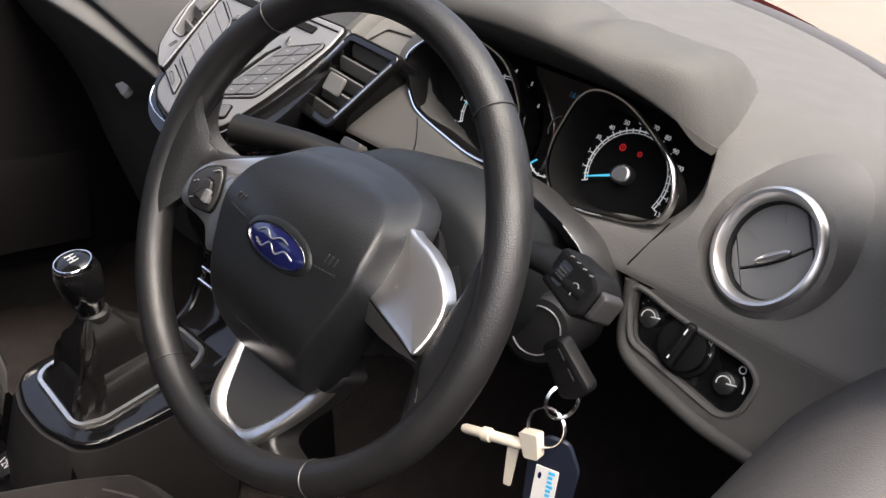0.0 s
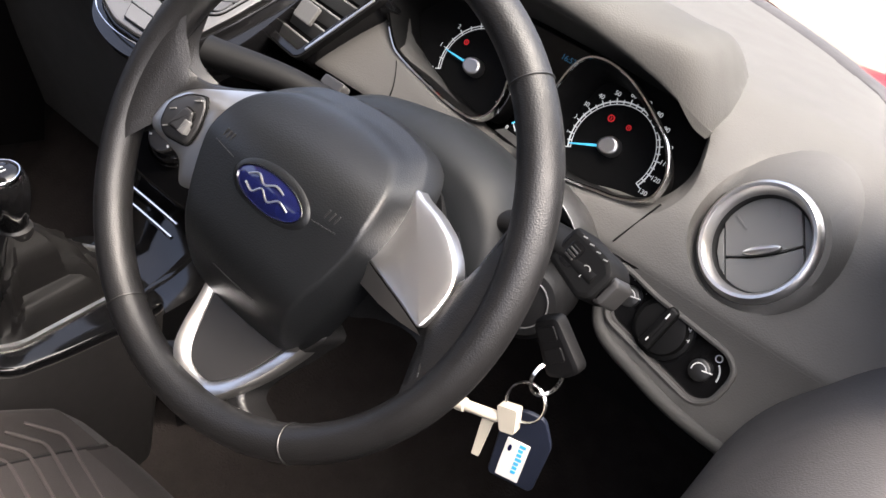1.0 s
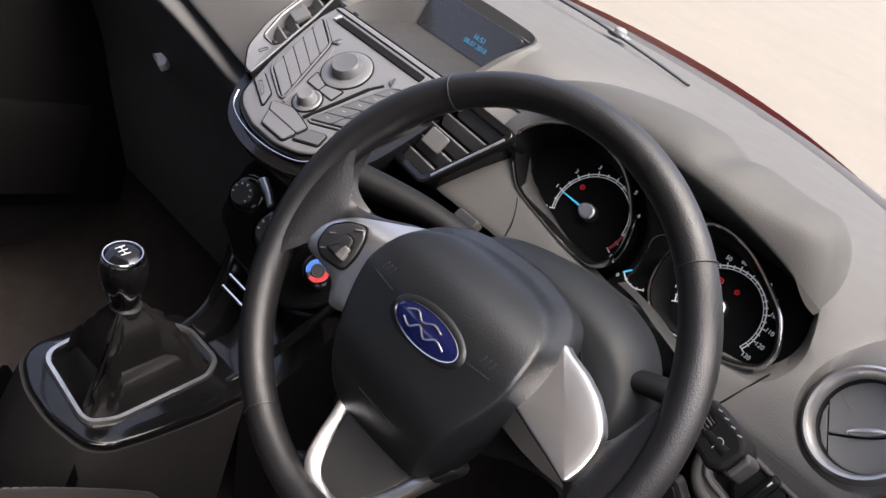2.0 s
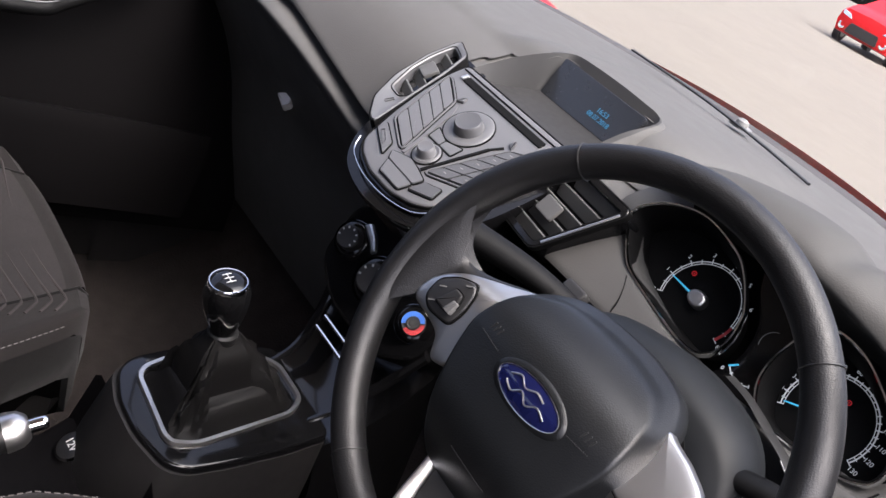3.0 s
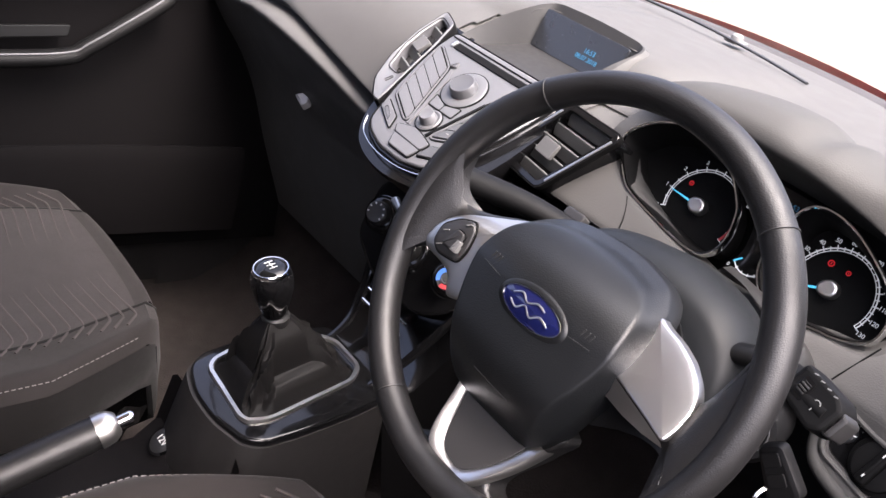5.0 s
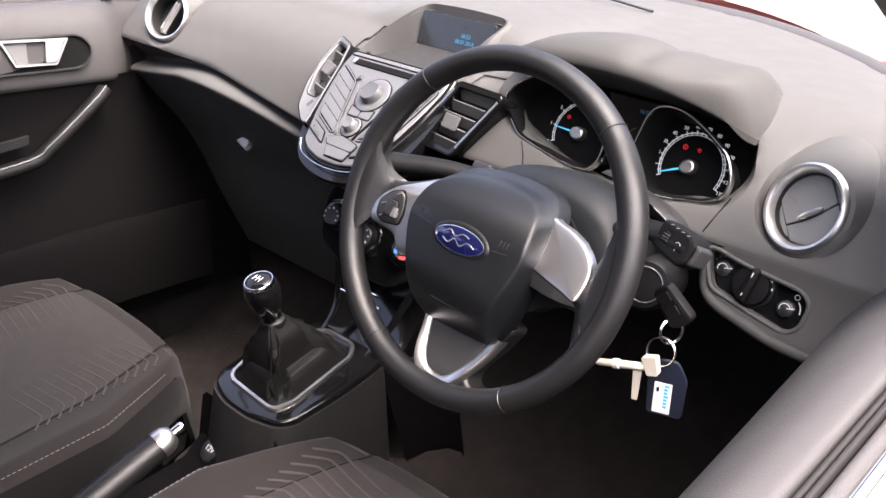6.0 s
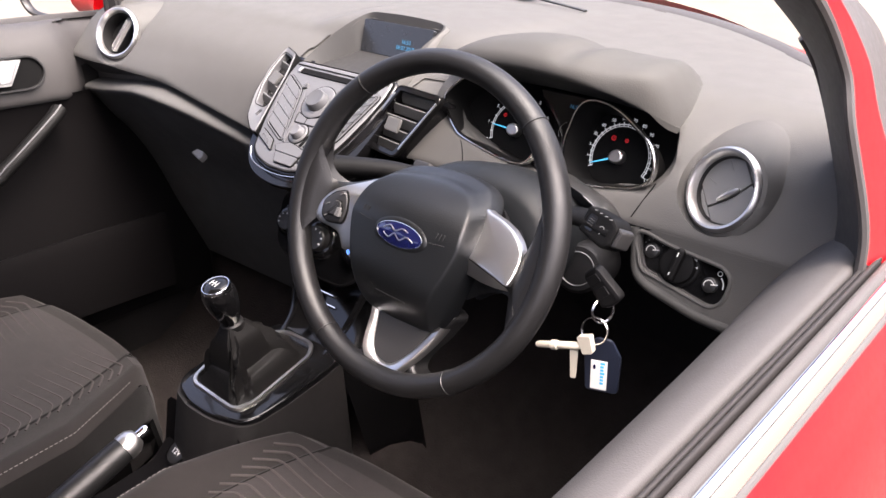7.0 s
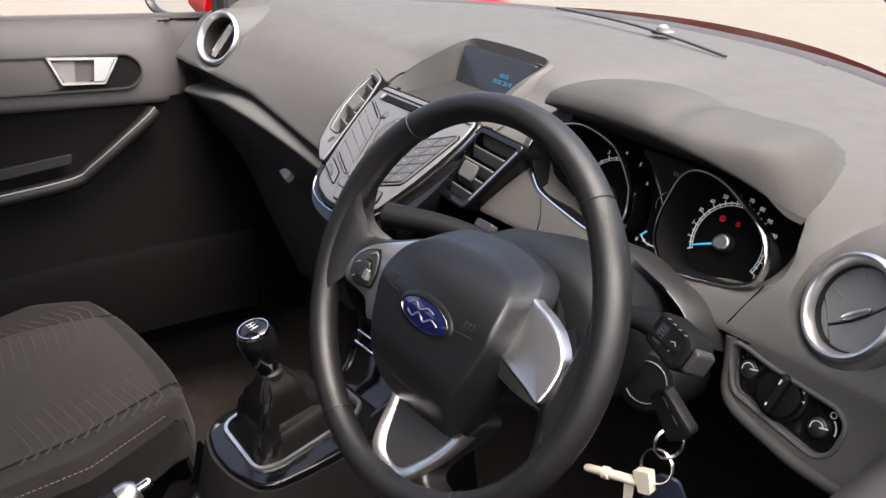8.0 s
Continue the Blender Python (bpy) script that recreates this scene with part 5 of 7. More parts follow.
for s in (-1, 1):
    bm = bmesh.new()
    q = [p.to_2d() for p in spline(SPOKE if s > 0 else SPOKE_L[::-1], 5, True)]
    loops = [at(WR, q, -0.030)]
    for t in (0, 0.08, 0.2, 0.35, 0.55, 0.8, 1.0):
        # a full, leather-padded edge
        loops.append(at(WR, inset(q, 0.0105 * (1 - math.sqrt(max(0.0, 1 - (1 - t) ** 2)))), -0.0265 + 0.020 * math.sin(math.pi / 2 * (1 - (1 - t) ** 1.0)) ** 1.0))
    rings(bm, loops, cap0=True)
    core = [WR.inverted() @ p for p in loops[-1]]
    c = sum((Vector(p) for p in core), Vector()) / len(core)
    for f in (0.85, 0.65, 0.45, 0.25, 0.08):
        loops.append([WR @ (c + (p - c) * f) for p in core])
    bm.free()
    bm = bmesh.new()
    rings(bm, loops, cap0=True, cap1=True)
    part("side_spoke", bent(bm, spoke_rise), LEATHER, wheel, sharp=70)
LOW = [(-0.050, -0.075), (-0.046, -0.100), (-0.034, -0.130), (-0.030, -0.148), (-0.048, -0.159), (-0.03, -0.168), (0.03, -0.168), (0.054, -0.157), (0.036, -0.149), (0.035, -0.134), (0.047, -0.104), (0.048, -0.080)]
bm = bmesh.new()
prism(bm, [p.to_2d() for p in spline(LOW, 5, True)], WR, -0.040, -0.0135, 0.005, 4)
part("lower_spoke", bent(bm, lambda x, y: 0.012 * soft(-0.156, -0.168, y) - 0.021 * soft(-0.152, -0.098, y)), LEATHER, wheel, sharp=70)
# airbag cover: convex front, a soft ridge down each side, the top rolling back
BAG = [(0.0245, 0.0580), (0.0445, 0.0535), (0.0565, 0.0460), (0.0665, 0.035), (0.0728, 0.020), (0.0760, 0.0), (0.0752, -0.016), (0.0680, -0.046), (0.0555, -0.082), (0.0440, -0.103), (0.030, -0.1095)]
BAG = [(0.0, 0.0600)] + BAG + [(-0.004, -0.1125)] + [(-0.006 - 1.06 * x, y) for x, y in BAG[::-1]]
q = [p.to_2d() for p in spline(BAG, 6, True)]
mid = Vector((-0.006, -0.015))
edge_pts = np.array([tuple(p) for p in q])
edge_way = np.roll(edge_pts, -1, 0) - edge_pts


def bag_z(x, y):
    """Height of the cover over the wheel's plane: a shallow dome, steep flanks, a top that rolls back."""
    w = np.array((x, y)) - edge_pts
    t = np.clip((w * edge_way).sum(1) / (edge_way ** 2).sum(1), 0, 1)
    d = math.sqrt(((w - t[:, None] * edge_way) ** 2).sum(1).min())
    base = -0.008 - (7.5 * (y + 0.02) ** 2 if y > -0.02 else 2.6 * (y + 0.02) ** 2)
    dome = 0.0178 - 1.25 * (x + 0.003) ** 2 - 0.056 * max(0.0, (y + 0.010) / 0.068) ** 2.1 - 0.042 * max(0.0, (-0.050 - y) / 0.060) ** 2.1
    flank = base + 0.019 * (1 - 0.65 * soft(0.02, 0.055, y)) * min(1.0, d / 0.0072) ** 0.85 + max(0.0, d - 0.0072) * 2.4
    k = 0.0011
    return -k * math.log(math.exp(-dome / k) + math.exp(-flank / k))


bm = bmesh.new()
loops = [[WR @ Vector((p.x, p.y, bag_z(p.x, p.y) - 0.022)) for p in q]]
for f in (1.0, 0.99, 0.98, 0.97, 0.96, 0.95, 0.94, 0.93, 0.92, 0.905, 0.89, 0.87, 0.845, 0.81, 0.76, 0.7, 0.62, 0.54, 0.46, 0.38, 0.3, 0.22, 0.14, 0.06):
    ring = [mid + (p - mid) * f for p in q]
    loops.append([WR @ Vector((p.x, p.y, bag_z(p.x, p.y))) for p in ring])
rings(bm, loops, cap1=True)
bag = part("airbag_cover", bm, AIRBAG, wheel, "grained black airbag cover", sharp=70)
for x0, y0, x1, y1 in ((-0.073, -0.0075, -0.050, -0.0095), (0.028, -0.011, 0.047, -0.0095), (-0.028, -0.078, 0.012, -0.080)):
    bm = bmesh.new()
    n = 6
    for k in range(n):
        a, b = [Vector((x0 + (x1 - x0) * f, y0 + (y1 - y0) * f)) for f in (k / n, (k + 1) / n)]
        z = bag_z((a.x + b.x) / 2 + 0.0065, a.y - 0.001)
        bar2(bm, WS, a, b, 0.0007, z - 0.003, z + 0.0004)
    part("moulded_line", bm, SATIN_DARK, bag)
for x, y in ((-0.064, -0.003), (0.040, -0.005)):
    bm = bmesh.new()
    for k in range(3):
        z = bag_z(x - 0.004 + 0.004 * k + 0.0065, y + 0.002)
        bar2(bm, WS, (x - 0.005 + 0.004 * k, y), (x - 0.0035 + 0.004 * k, y + 0.006), 0.0010, z - 0.003, z + 0.0006)
    part("moulded_mark", bm, SATIN_DARK, bag)
BX, BZ = -0.0085, 0.0018
E1 = [Vector((BX + 0.0315 * math.cos(a), -0.0135 + 0.0132 * math.sin(a))) for a in (2 * math.pi * i / 48 for i in range(48))]
bm = bmesh.new()
rings(bm, [at(WS, inset(E1, -0.006), 0.0125 + BZ), at(WS, inset(E1, -0.0035), 0.0150 + BZ), at(WS, inset(E1, -0.001), 0.0165 + BZ), at(WS, inset(E1, 0.0002), 0.0165 + BZ), at(WS, inset(E1, 0.0006), 0.012 + BZ)])
badge = part("badge", bm, AIRBAG, wheel, "oval blue enamel badge with chrome edge", sharp=70)
bm = bmesh.new()
domed(bm, E1, WS, 0.010 + BZ, 0.0162 + BZ, 0.0022, 0.001)
part("enamel", bm, BADGE_BLUE, badge)
bm = bmesh.new()
frame_ring(bm, inset(E1, 0.0004), inset(E1, 0.0013), WS, 0.0158 + BZ, 0.0170 + BZ, 0.0004)
part("edge", bm, CHROME, badge, "chrome edge")
# flowing strokes on the enamel
bm = bmesh.new()
for pts in ([(-0.021, -0.011), (-0.013, -0.0065), (-0.005, -0.0105), (0.004, -0.0065), (0.012, -0.0085)],
            [(-0.020, -0.016), (-0.012, -0.019), (-0.005, -0.0135), (0.003, -0.0185), (0.011, -0.0135), (0.020, -0.0165)]):
    tube(bm, [WS @ Vector((BX + p.x, p.y, 0.0183 + BZ - 2.2 * p.x ** 2)) for p in spline([(*p, 0) for p in pts], 5)], 0.0007, 6)
part("script", bm, SILVER, badge, "silver strokes")
# right-hand silver plate, creased along its lower edge
bm = bmesh.new()
PL = rounded([(0.064, 0.036), (0.0720, 0.0330), (0.090, 0.0300), (0.107, 0.0245), (0.1205, 0.0165), (0.1295, 0.0085), (0.1335, -0.001), (0.1345, -0.014), (0.1325, -0.0270), (0.112, -0.0228), (0.094, -0.0196), (0.079, -0.0168), (0.064, -0.014)], 0.004)
domed(bm, PL, WR, -0.016, -0.0040, 0.0012, 0.0022)
trim = part("silver_plate", bent(bm, plate_rise), SILVER, wheel, "brushed silver spoke plate")
bm = bmesh.new()
top = [(0.062, -0.0138), (0.079, -0.0170), (0.094, -0.0198), (0.112, -0.0230), (0.1325, -0.0272)]
low = [(0.066, -0.0320), (0.080, -0.0330), (0.093, -0.0340), (0.113, -0.0335), (0.1320, -0.0310)]
rings(bm, [at(WR, top, -0.0044), at(WR, [Vector(a).lerp(Vector(b), 0.12) for a, b in zip(top, low)], -0.0050), at(WR, low, -0.0115), at(WR, low, -0.020)], closed=False)
part("lower_flange", bent(bm, plate_rise), SILVER, trim)
# left-hand silver frame with the control pad
bm = bmesh.new()
PO = rounded([(-0.052, 0.046), (-0.075, 0.0345), (-0.0964, 0.0215), (-0.1165, 0.0085), (-0.130, -0.003), (-0.1385, -0.0145), (-0.1415, -0.0295), (-0.136, -0.0355), (-0.112, -0.0372), (-0.100, -0.040), (-0.090, -0.056), (-0.076, -0.052), (-0.066, 0.0)], 0.005)
domed(bm, PO, WR, -0.018, -0.0040, 0.001, 0.0025)
plate = part("silver_frame", bent(bm, frame_rise), SILVER, wheel, "satin silver switch frame")
PAD = rounded([(-0.1290, -0.0262), (-0.1295, -0.0105), (-0.1170, 0.0015), (-0.1030, 0.0075), (-0.0962, 0.0015), (-0.0935, -0.0140), (-0.0960, -0.0285), (-0.1190, -0.0318)], 0.005)
bm = bmesh.new()
frame_ring(bm, inset(PAD, -0.0012), inset(PAD, 0.0004), WR, -0.006, -0.0018, 0.0004)
part("pad_groove", bent(bm, frame_rise), DIAL, plate)
bm = bmesh.new()
domed(bm, PAD, WR, -0.006, -0.0004, 0.0014, 0.0018)
pad = part("switch_pad", bent(bm, frame_rise), SATIN_DARK, plate)
RK = rounded([(-0.1170, -0.0225), (-0.1095, -0.0050), (-0.1010, -0.0055), (-0.0985, -0.0150), (-0.1030, -0.0225)], 0.002)
bm = bmesh.new()
frame_ring(bm, inset(RK, -0.0010), inset(RK, 0.0004), WR, -0.003, 0.0016, 0.0003)
part("rocker_gap", bent(bm, frame_rise), DIAL, plate)
bm = bmesh.new()
prism(bm, RK, WR, -0.001, 0.0040, 0.0016)
part("rocker", bent(bm, frame_rise), SATIN_DARK, plate)
bm = bmesh.new()
prism(bm, rounded([(-0.1060, -0.0225), (-0.1030, -0.0115), (-0.0980, -0.0120), (-0.0985, -0.0225)], 0.0012), WR, -0.001, 0.0046, 0.001)
part("rocker_end", bent(bm, frame_rise), SATIN_GREY, plate, "pale end of the rocker")
for x, y in ((-0.1235, -0.0135), (-0.1060, 0.0015), (-0.1225, -0.0265)):
    bm = bmesh.new()
    bar2(bm, WR, (x, y), (x + 0.005, y + 0.003), 0.001, -0.001, 0.0014)
    part("symbol", bent(bm, frame_rise), SATIN_GREY, plate)
# V-shaped trim of the lower spoke
bm = bmesh.new()
VO = [(-0.0530, -0.085), (-0.0485, -0.1005), (-0.0365, -0.1320), (-0.0250, -0.1545), (-0.0070, -0.1645), (0.0190, -0.1615), (0.0390, -0.1365), (0.0515, -0.1045), (0.0535, -0.098)]
VI = [(-0.0400, -0.088), (-0.0355, -0.1040), (-0.0260, -0.1275), (-0.0150, -0.1455), (-0.0040, -0.1515), (0.0125, -0.1505), (0.0290, -0.1310), (0.0385, -0.1030), (0.0405, -0.0955)]
o, i_ = [p.to_2d() for p in spline([(*p, 0) for p in VO], 5)], [p.to_2d() for p in spline([(*p, 0) for p in VI], 5)]
m0, m1 = [a.lerp(b, 0.22) for a, b in zip(o, i_)], [a.lerp(b, 0.68) for a, b in zip(o, i_)]


def sunk(poly, z):
    return [WR @ Vector((p.x, p.y, z - 0.021 * soft(-0.152, -0.098, p.y))) for p in poly]


rings(bm, [sunk(o, -0.015), sunk(o, -0.0045), sunk(m0, -0.0012), sunk(m1, -0.0018), sunk(i_, -0.0065), sunk(i_, -0.015)], closed=False)
part("v_trim", bm, SILVER, wheel, "satin silver V-shaped trim", sharp=50)
bm = bmesh.new()
prism(bm, i_, WR, -0.03, -0.0065, 0.0005)
part("lower_panel", bent(bm, lambda x, y: -0.019 * soft(-0.152, -0.098, y)), SATIN_DARK, wheel)
bm = bmesh.new()
lathe(bm, [(0.05, -0.12), (0.055, -0.09), (0.050, -0.070)], WM, 32)
part("hub", bm, BLACK, wheel)

# ---- steering column ----
column = thing("steering_column", (0.366, 0.12, 0.93), "dark grey plastic steering column shroud with two stalks", "steering column")
bm = bmesh.new()
loops = []
for z, sx, up, dn in ((-0.062, 0.080, 0.036, 0.035), (-0.064, 0.108, 0.052, 0.044), (-0.070, 0.114, 0.0610, 0.048), (-0.082, 0.118, 0.0700, 0.050), (-0.10, 0.119, 0.078, 0.050), (-0.14, 0.115, 0.080, 0.050), (-0.20, 0.10, 0.065, 0.05), (-0.27, 0.085, 0.05, 0.05)):
    lx = sx * 0.80
    poly = [p.to_2d() for p in spline([(-lx, -0.015, 0), (-lx * 0.95, up * 0.30, 0), (-lx * 0.74, up * 0.66, 0), (-lx * 0.42, up * 0.88, 0), (0.01, up, 0), (sx * 0.45, up * 0.96, 0), (sx * 0.72, up * 0.82, 0), (sx * 0.92, up * 0.52, 0), (sx, up * 0.15, 0),
                                       (sx * 0.97, -dn * 0.3, 0), (sx * 0.76, -dn * 0.8, 0), (0, -dn, 0), (-lx * 0.8, -dn * 0.8, 0)], 5, True)]
    loops.append(at(WM, poly, z))
rings(bm, loops, cap0=True, cap1=True)
part("shroud", bm, SHROUD, column, sharp=55)
bm = bmesh.new()
C = axes((0.257, 0.152, 0.9485), (1, -0.1, 0.05), (0, 0.6, 0.8))
box(bm, C @ pose(0, 0, -0.003), 0.026, 0.010, 0.010, 0.002)
part("shroud_clip", bm, SATIN_DARK, column)
for x in (-0.001, 0.006):
    bm = bmesh.new()
    box(bm, C @ pose(x, 0.001, 0.002), 0.003, 0.0085, 0.0012, 0.0003)
    part("clip_notch", bm, DIAL, column)


def stalk(s, tip, bend, name, r0, r1):
    base = WM @ Vector((0.06, 0.020, -0.085)) if s > 0 else Vector((0.302, 0.155, 0.935))
    bm = bmesh.new()
    path = spline([base, bend, tip], 8)
    tube(bm, path, [r0 + (r1 - r0) * (i / (len(path) - 1)) for i in range(len(path))], 18, squash=0.62 if s > 0 else 0.8)
    return part(name, bm, STALK, column)


left_stalk = stalk(-1, Vector((0.170, 0.088, 0.948)), Vector((0.232, 0.124, 0.946)), "indicator_stalk", 0.0105, 0.0165)
right_stalk = stalk(1, Vector((0.556, 0.102, 0.966)), Vector((0.497, 0.110, 0.965)), "wiper_stalk", 0.011, 0.0155)
A = axes((0.231, 0.124, 0.9480), (-0.8, -0.4, 0.0), (0.1, 0.6, 0.75))
bm = bmesh.new()
for s in (-1, 1):
    bar2(bm, A, (s * 0.002, 0), (s * 0.008, 0), 0.0012, 0.006, 0.0085)
    bar2(bm, A, (s * 0.008, 0), (s * 0.005, 0.003), 0.001, 0.006, 0.0085)
    bar2(bm, A, (s * 0.008, 0), (s * 0.005, -0.003), 0.001, 0.006, 0.0085)
part("arrow_mark", bm, SATIN_GREY, left_stalk)
T = axes((0.550, 0.101, 0.964), (0.93, -0.25, -0.15), (0.05, 0.45, 0.9))
bm = bmesh.new()
prism(bm, rounded([(-0.030, -0.014), (0.006, -0.017), (0.014, -0.010), (0.014, 0.010), (0.004, 0.016), (-0.030, 0.014)], 0.004), T, -0.014, 0.012, 0.004)
head = part("stalk_head", bm, STALK, right_stalk)
bm = bmesh.new()
prism(bm, rounded([(0.012, -0.011), (0.020, -0.009), (0.020, 0.009), (0.012, 0.011)], 0.003), T, -0.011, 0.009, 0.003)
part("end_button", bm, SATIN_DARK, right_stalk, "grey end button")
bm = bmesh.new()
prism(bm, rounded([(-0.0225, -0.0085), (-0.0115, -0.0085), (-0.0115, 0.0085), (-0.0225, 0.0085)], 0.003), T, 0.010, 0.0123, 0.0004)
part("wheel_slot", bm, PIANO, right_stalk)
bm = bmesh.new()
W = T @ pose(-0.017, 0.0, 0.004)
for i in range(9):
    a = radians(i * 18 - 72)
    box(bm, W @ pose(0.0, 0.0075 * math.sin(a), 0.0095 * math.cos(a) - 0.001, -math.degrees(a), 0, 0), 0.0072, 0.0014, 0.0018, 0.0004)
part("thumb_wheel", bm, SATIN_DARK, right_stalk)
bm = bmesh.new()
arc_band(bm, T @ pose(-0.002, 0.0, 0.0122), 0.0026, 0.0033, 20, 160, 0, 0.0004, 10)
bar2(bm, T @ pose(-0.002, 0.0, 0.0122), (-0.0026, -0.001), (0.0026, -0.001), 0.0007)
bar2(bm, T @ pose(-0.002, -0.002, 0.0122), (0, -0.004), (0, 0.002), 0.0007)
for k in range(4):
    bar2(bm, T @ pose(-0.02 + 0.007 * k, 0.0125, 0.0118), (0, 0), (0.003, 0.0012), 0.0009)
part("symbol", bm, PRINT_GREY, right_stalk)
# ignition lock
IM = axes((0.491, 0.137, 0.891), (0.9, 0.3, 0), (0, 0.35, 0.93))
bm = bmesh.new()
lathe(bm, [(0.030, -0.09), (0.028, -0.006), (0.024, 0.0), (0.014, 0.001)], IM, 30)
lock = part("ignition_lock", bm, KEY_BLACK, column)
bm = bmesh.new()
lathe(bm, [(0.0190, -0.001), (0.0190, 0.002), (0.0185, 0.0025), (0.0179, 0.002), (0.0178, 0.0005)], IM, 30, False, False)
part("ring", bm, RADIO_SILVER, lock, "satin lock ring")

# ---- keys ----
keys = thing("car_key", (0.53, 0.11, 0.85), "car key in the ignition with navy leather tag", "key")
bm = bmesh.new()
F = axes((0.537, 0.112, 0.897), (0.66, 0.06, -0.75), (0.72, 0.08, 0.62)) @ Matrix.Scale(0.86, 4)
prism(bm, rounded([(-0.022, -0.012), (0.026, -0.017), (0.030, 0.0), (0.026, 0.017), (-0.022, 0.012)], 0.007), F @ pose(0, 0, -0.007), 0, 0.013, 0.005)
fob = part("fob", bm, KEY_BLACK, keys, "black plastic key head")
bm = bmesh.new()
for x in (-0.010, 0.008):
    prism(bm, rounded([(x - 0.006, -0.008), (x + 0.006, -0.008), (x + 0.006, 0.008), (x - 0.006, 0.008)], 0.002), F, 0.007, 0.0088, 0.0006)
part("fob_key", bm, KEY_BLACK, fob)


def ring3(center, normal, r, wire=0.0009):
    n = Vector(normal).normalized()
    M = axes(center, Vector((0.3, 0.2, 1)) - n * n.dot(Vector((0.3, 0.2, 1))), n.cross(Vector((0.3, 0.2, 1))))
    bm = bmesh.new()
    for dz in (-0.0009, 0.0009):
        tube(bm, [M @ Vector((r * math.cos(a), r * math.sin(a), dz)) for a in (2 * math.pi * i / 32 for i in range(32))], wire, 6, closed=True)
    return bm


part("ring", ring3((0.541, 0.112, 0.868), (0.9, -0.35, 0.15), 0.0135), STEEL, keys, "steel split ring")
part("ring", ring3((0.535, 0.108, 0.843), (0.15, -0.95, 0.3), 0.0145), STEEL, keys, "steel split ring")
TM = axes((0.541, 0.118, 0.800), (0.93, 0.30, 0.02), (-0.02, 0.05, 1))
bm = bmesh.new()
prism(bm, rounded([(-0.018, -0.034), (0.018, -0.034), (0.020, 0.010), (0.009, 0.030), (-0.009, 0.030), (-0.020, 0.010)], 0.005), TM, -0.002, 0.002, 0.001)
tag = part("leather_tag", bm, TAG_LEATHER, keys, "navy leather tag with white printed plate")
bm = bmesh.new()
prism(bm, rounded([(-0.012, -0.031), (0.006, -0.031), (0.006, 0.004), (-0.012, 0.004)], 0.001), TM, 0.002, 0.0028, 0.0003)
part("printed_plate", bm, WHITE, tag, "white printed plate")
bm = bmesh.new()
for k in range(7):
    bar2(bm, TM, (-0.0015, 0.001 - 0.0040 * k), (0.0035 if k in (0, 3) else 0.0022, 0.001 - 0.0040 * k), 0.0026, 0.0028, 0.0031)
part("print", bm, TAG_BLUE, tag, "blue printed bars")
bm = bmesh.new()
domed(bm, [Vector((-0.008 + 0.0015 * math.cos(a), -0.004 + 0.003 * math.sin(a))) for a in (2 * math.pi * i / 16 for i in range(16))], TM, 0.0028, 0.0031, 0.0001, 0.0001)
part("print", bm, BADGE_BLUE, tag)
a, b = Vector((0.529, 0.100, 0.826)), Vector((0.474, 0.090, 0.812))
d = (b - a)
bm = bmesh.new()
tube(bm, [a.lerp(b, t) for t in (0, 0.1, 0.12, 0.55, 0.57, 0.68, 0.70, 0.95, 1)], [0.0035, 0.0035, 0.0042, 0.0042, 0.0055, 0.0055, 0.0038, 0.0038, 0.0028], 12)
tool = part("wheel_nut_tool", bm, IVORY, keys, "ivory plastic tool")
bm = bmesh.new()
prism(bm, rounded([(-0.006, -0.010), (0.006, -0.010), (0.008, 0.010), (-0.008, 0.010)], 0.002), axes((0.531, 0.101, 0.829), (-0.9, -0.1, -0.3), (0.35, 0.05, 0.9)), -0.005, 0.005, 0.0015)
part("tool_head", bm, IVORY, tool)
bm = bmesh.new()
prism(bm, rounded([(-0.0045, 0.0), (0.0045, 0.0), (0.003, -0.036), (-0.003, -0.036)], 0.0015), axes((0.517, 0.098, 0.818), (0.93, 0.3, 0), (0.12, 0.02, 1)), -0.001, 0.001, 0.0004)
part("small_key", bm, IVORY, keys, "small pale key")

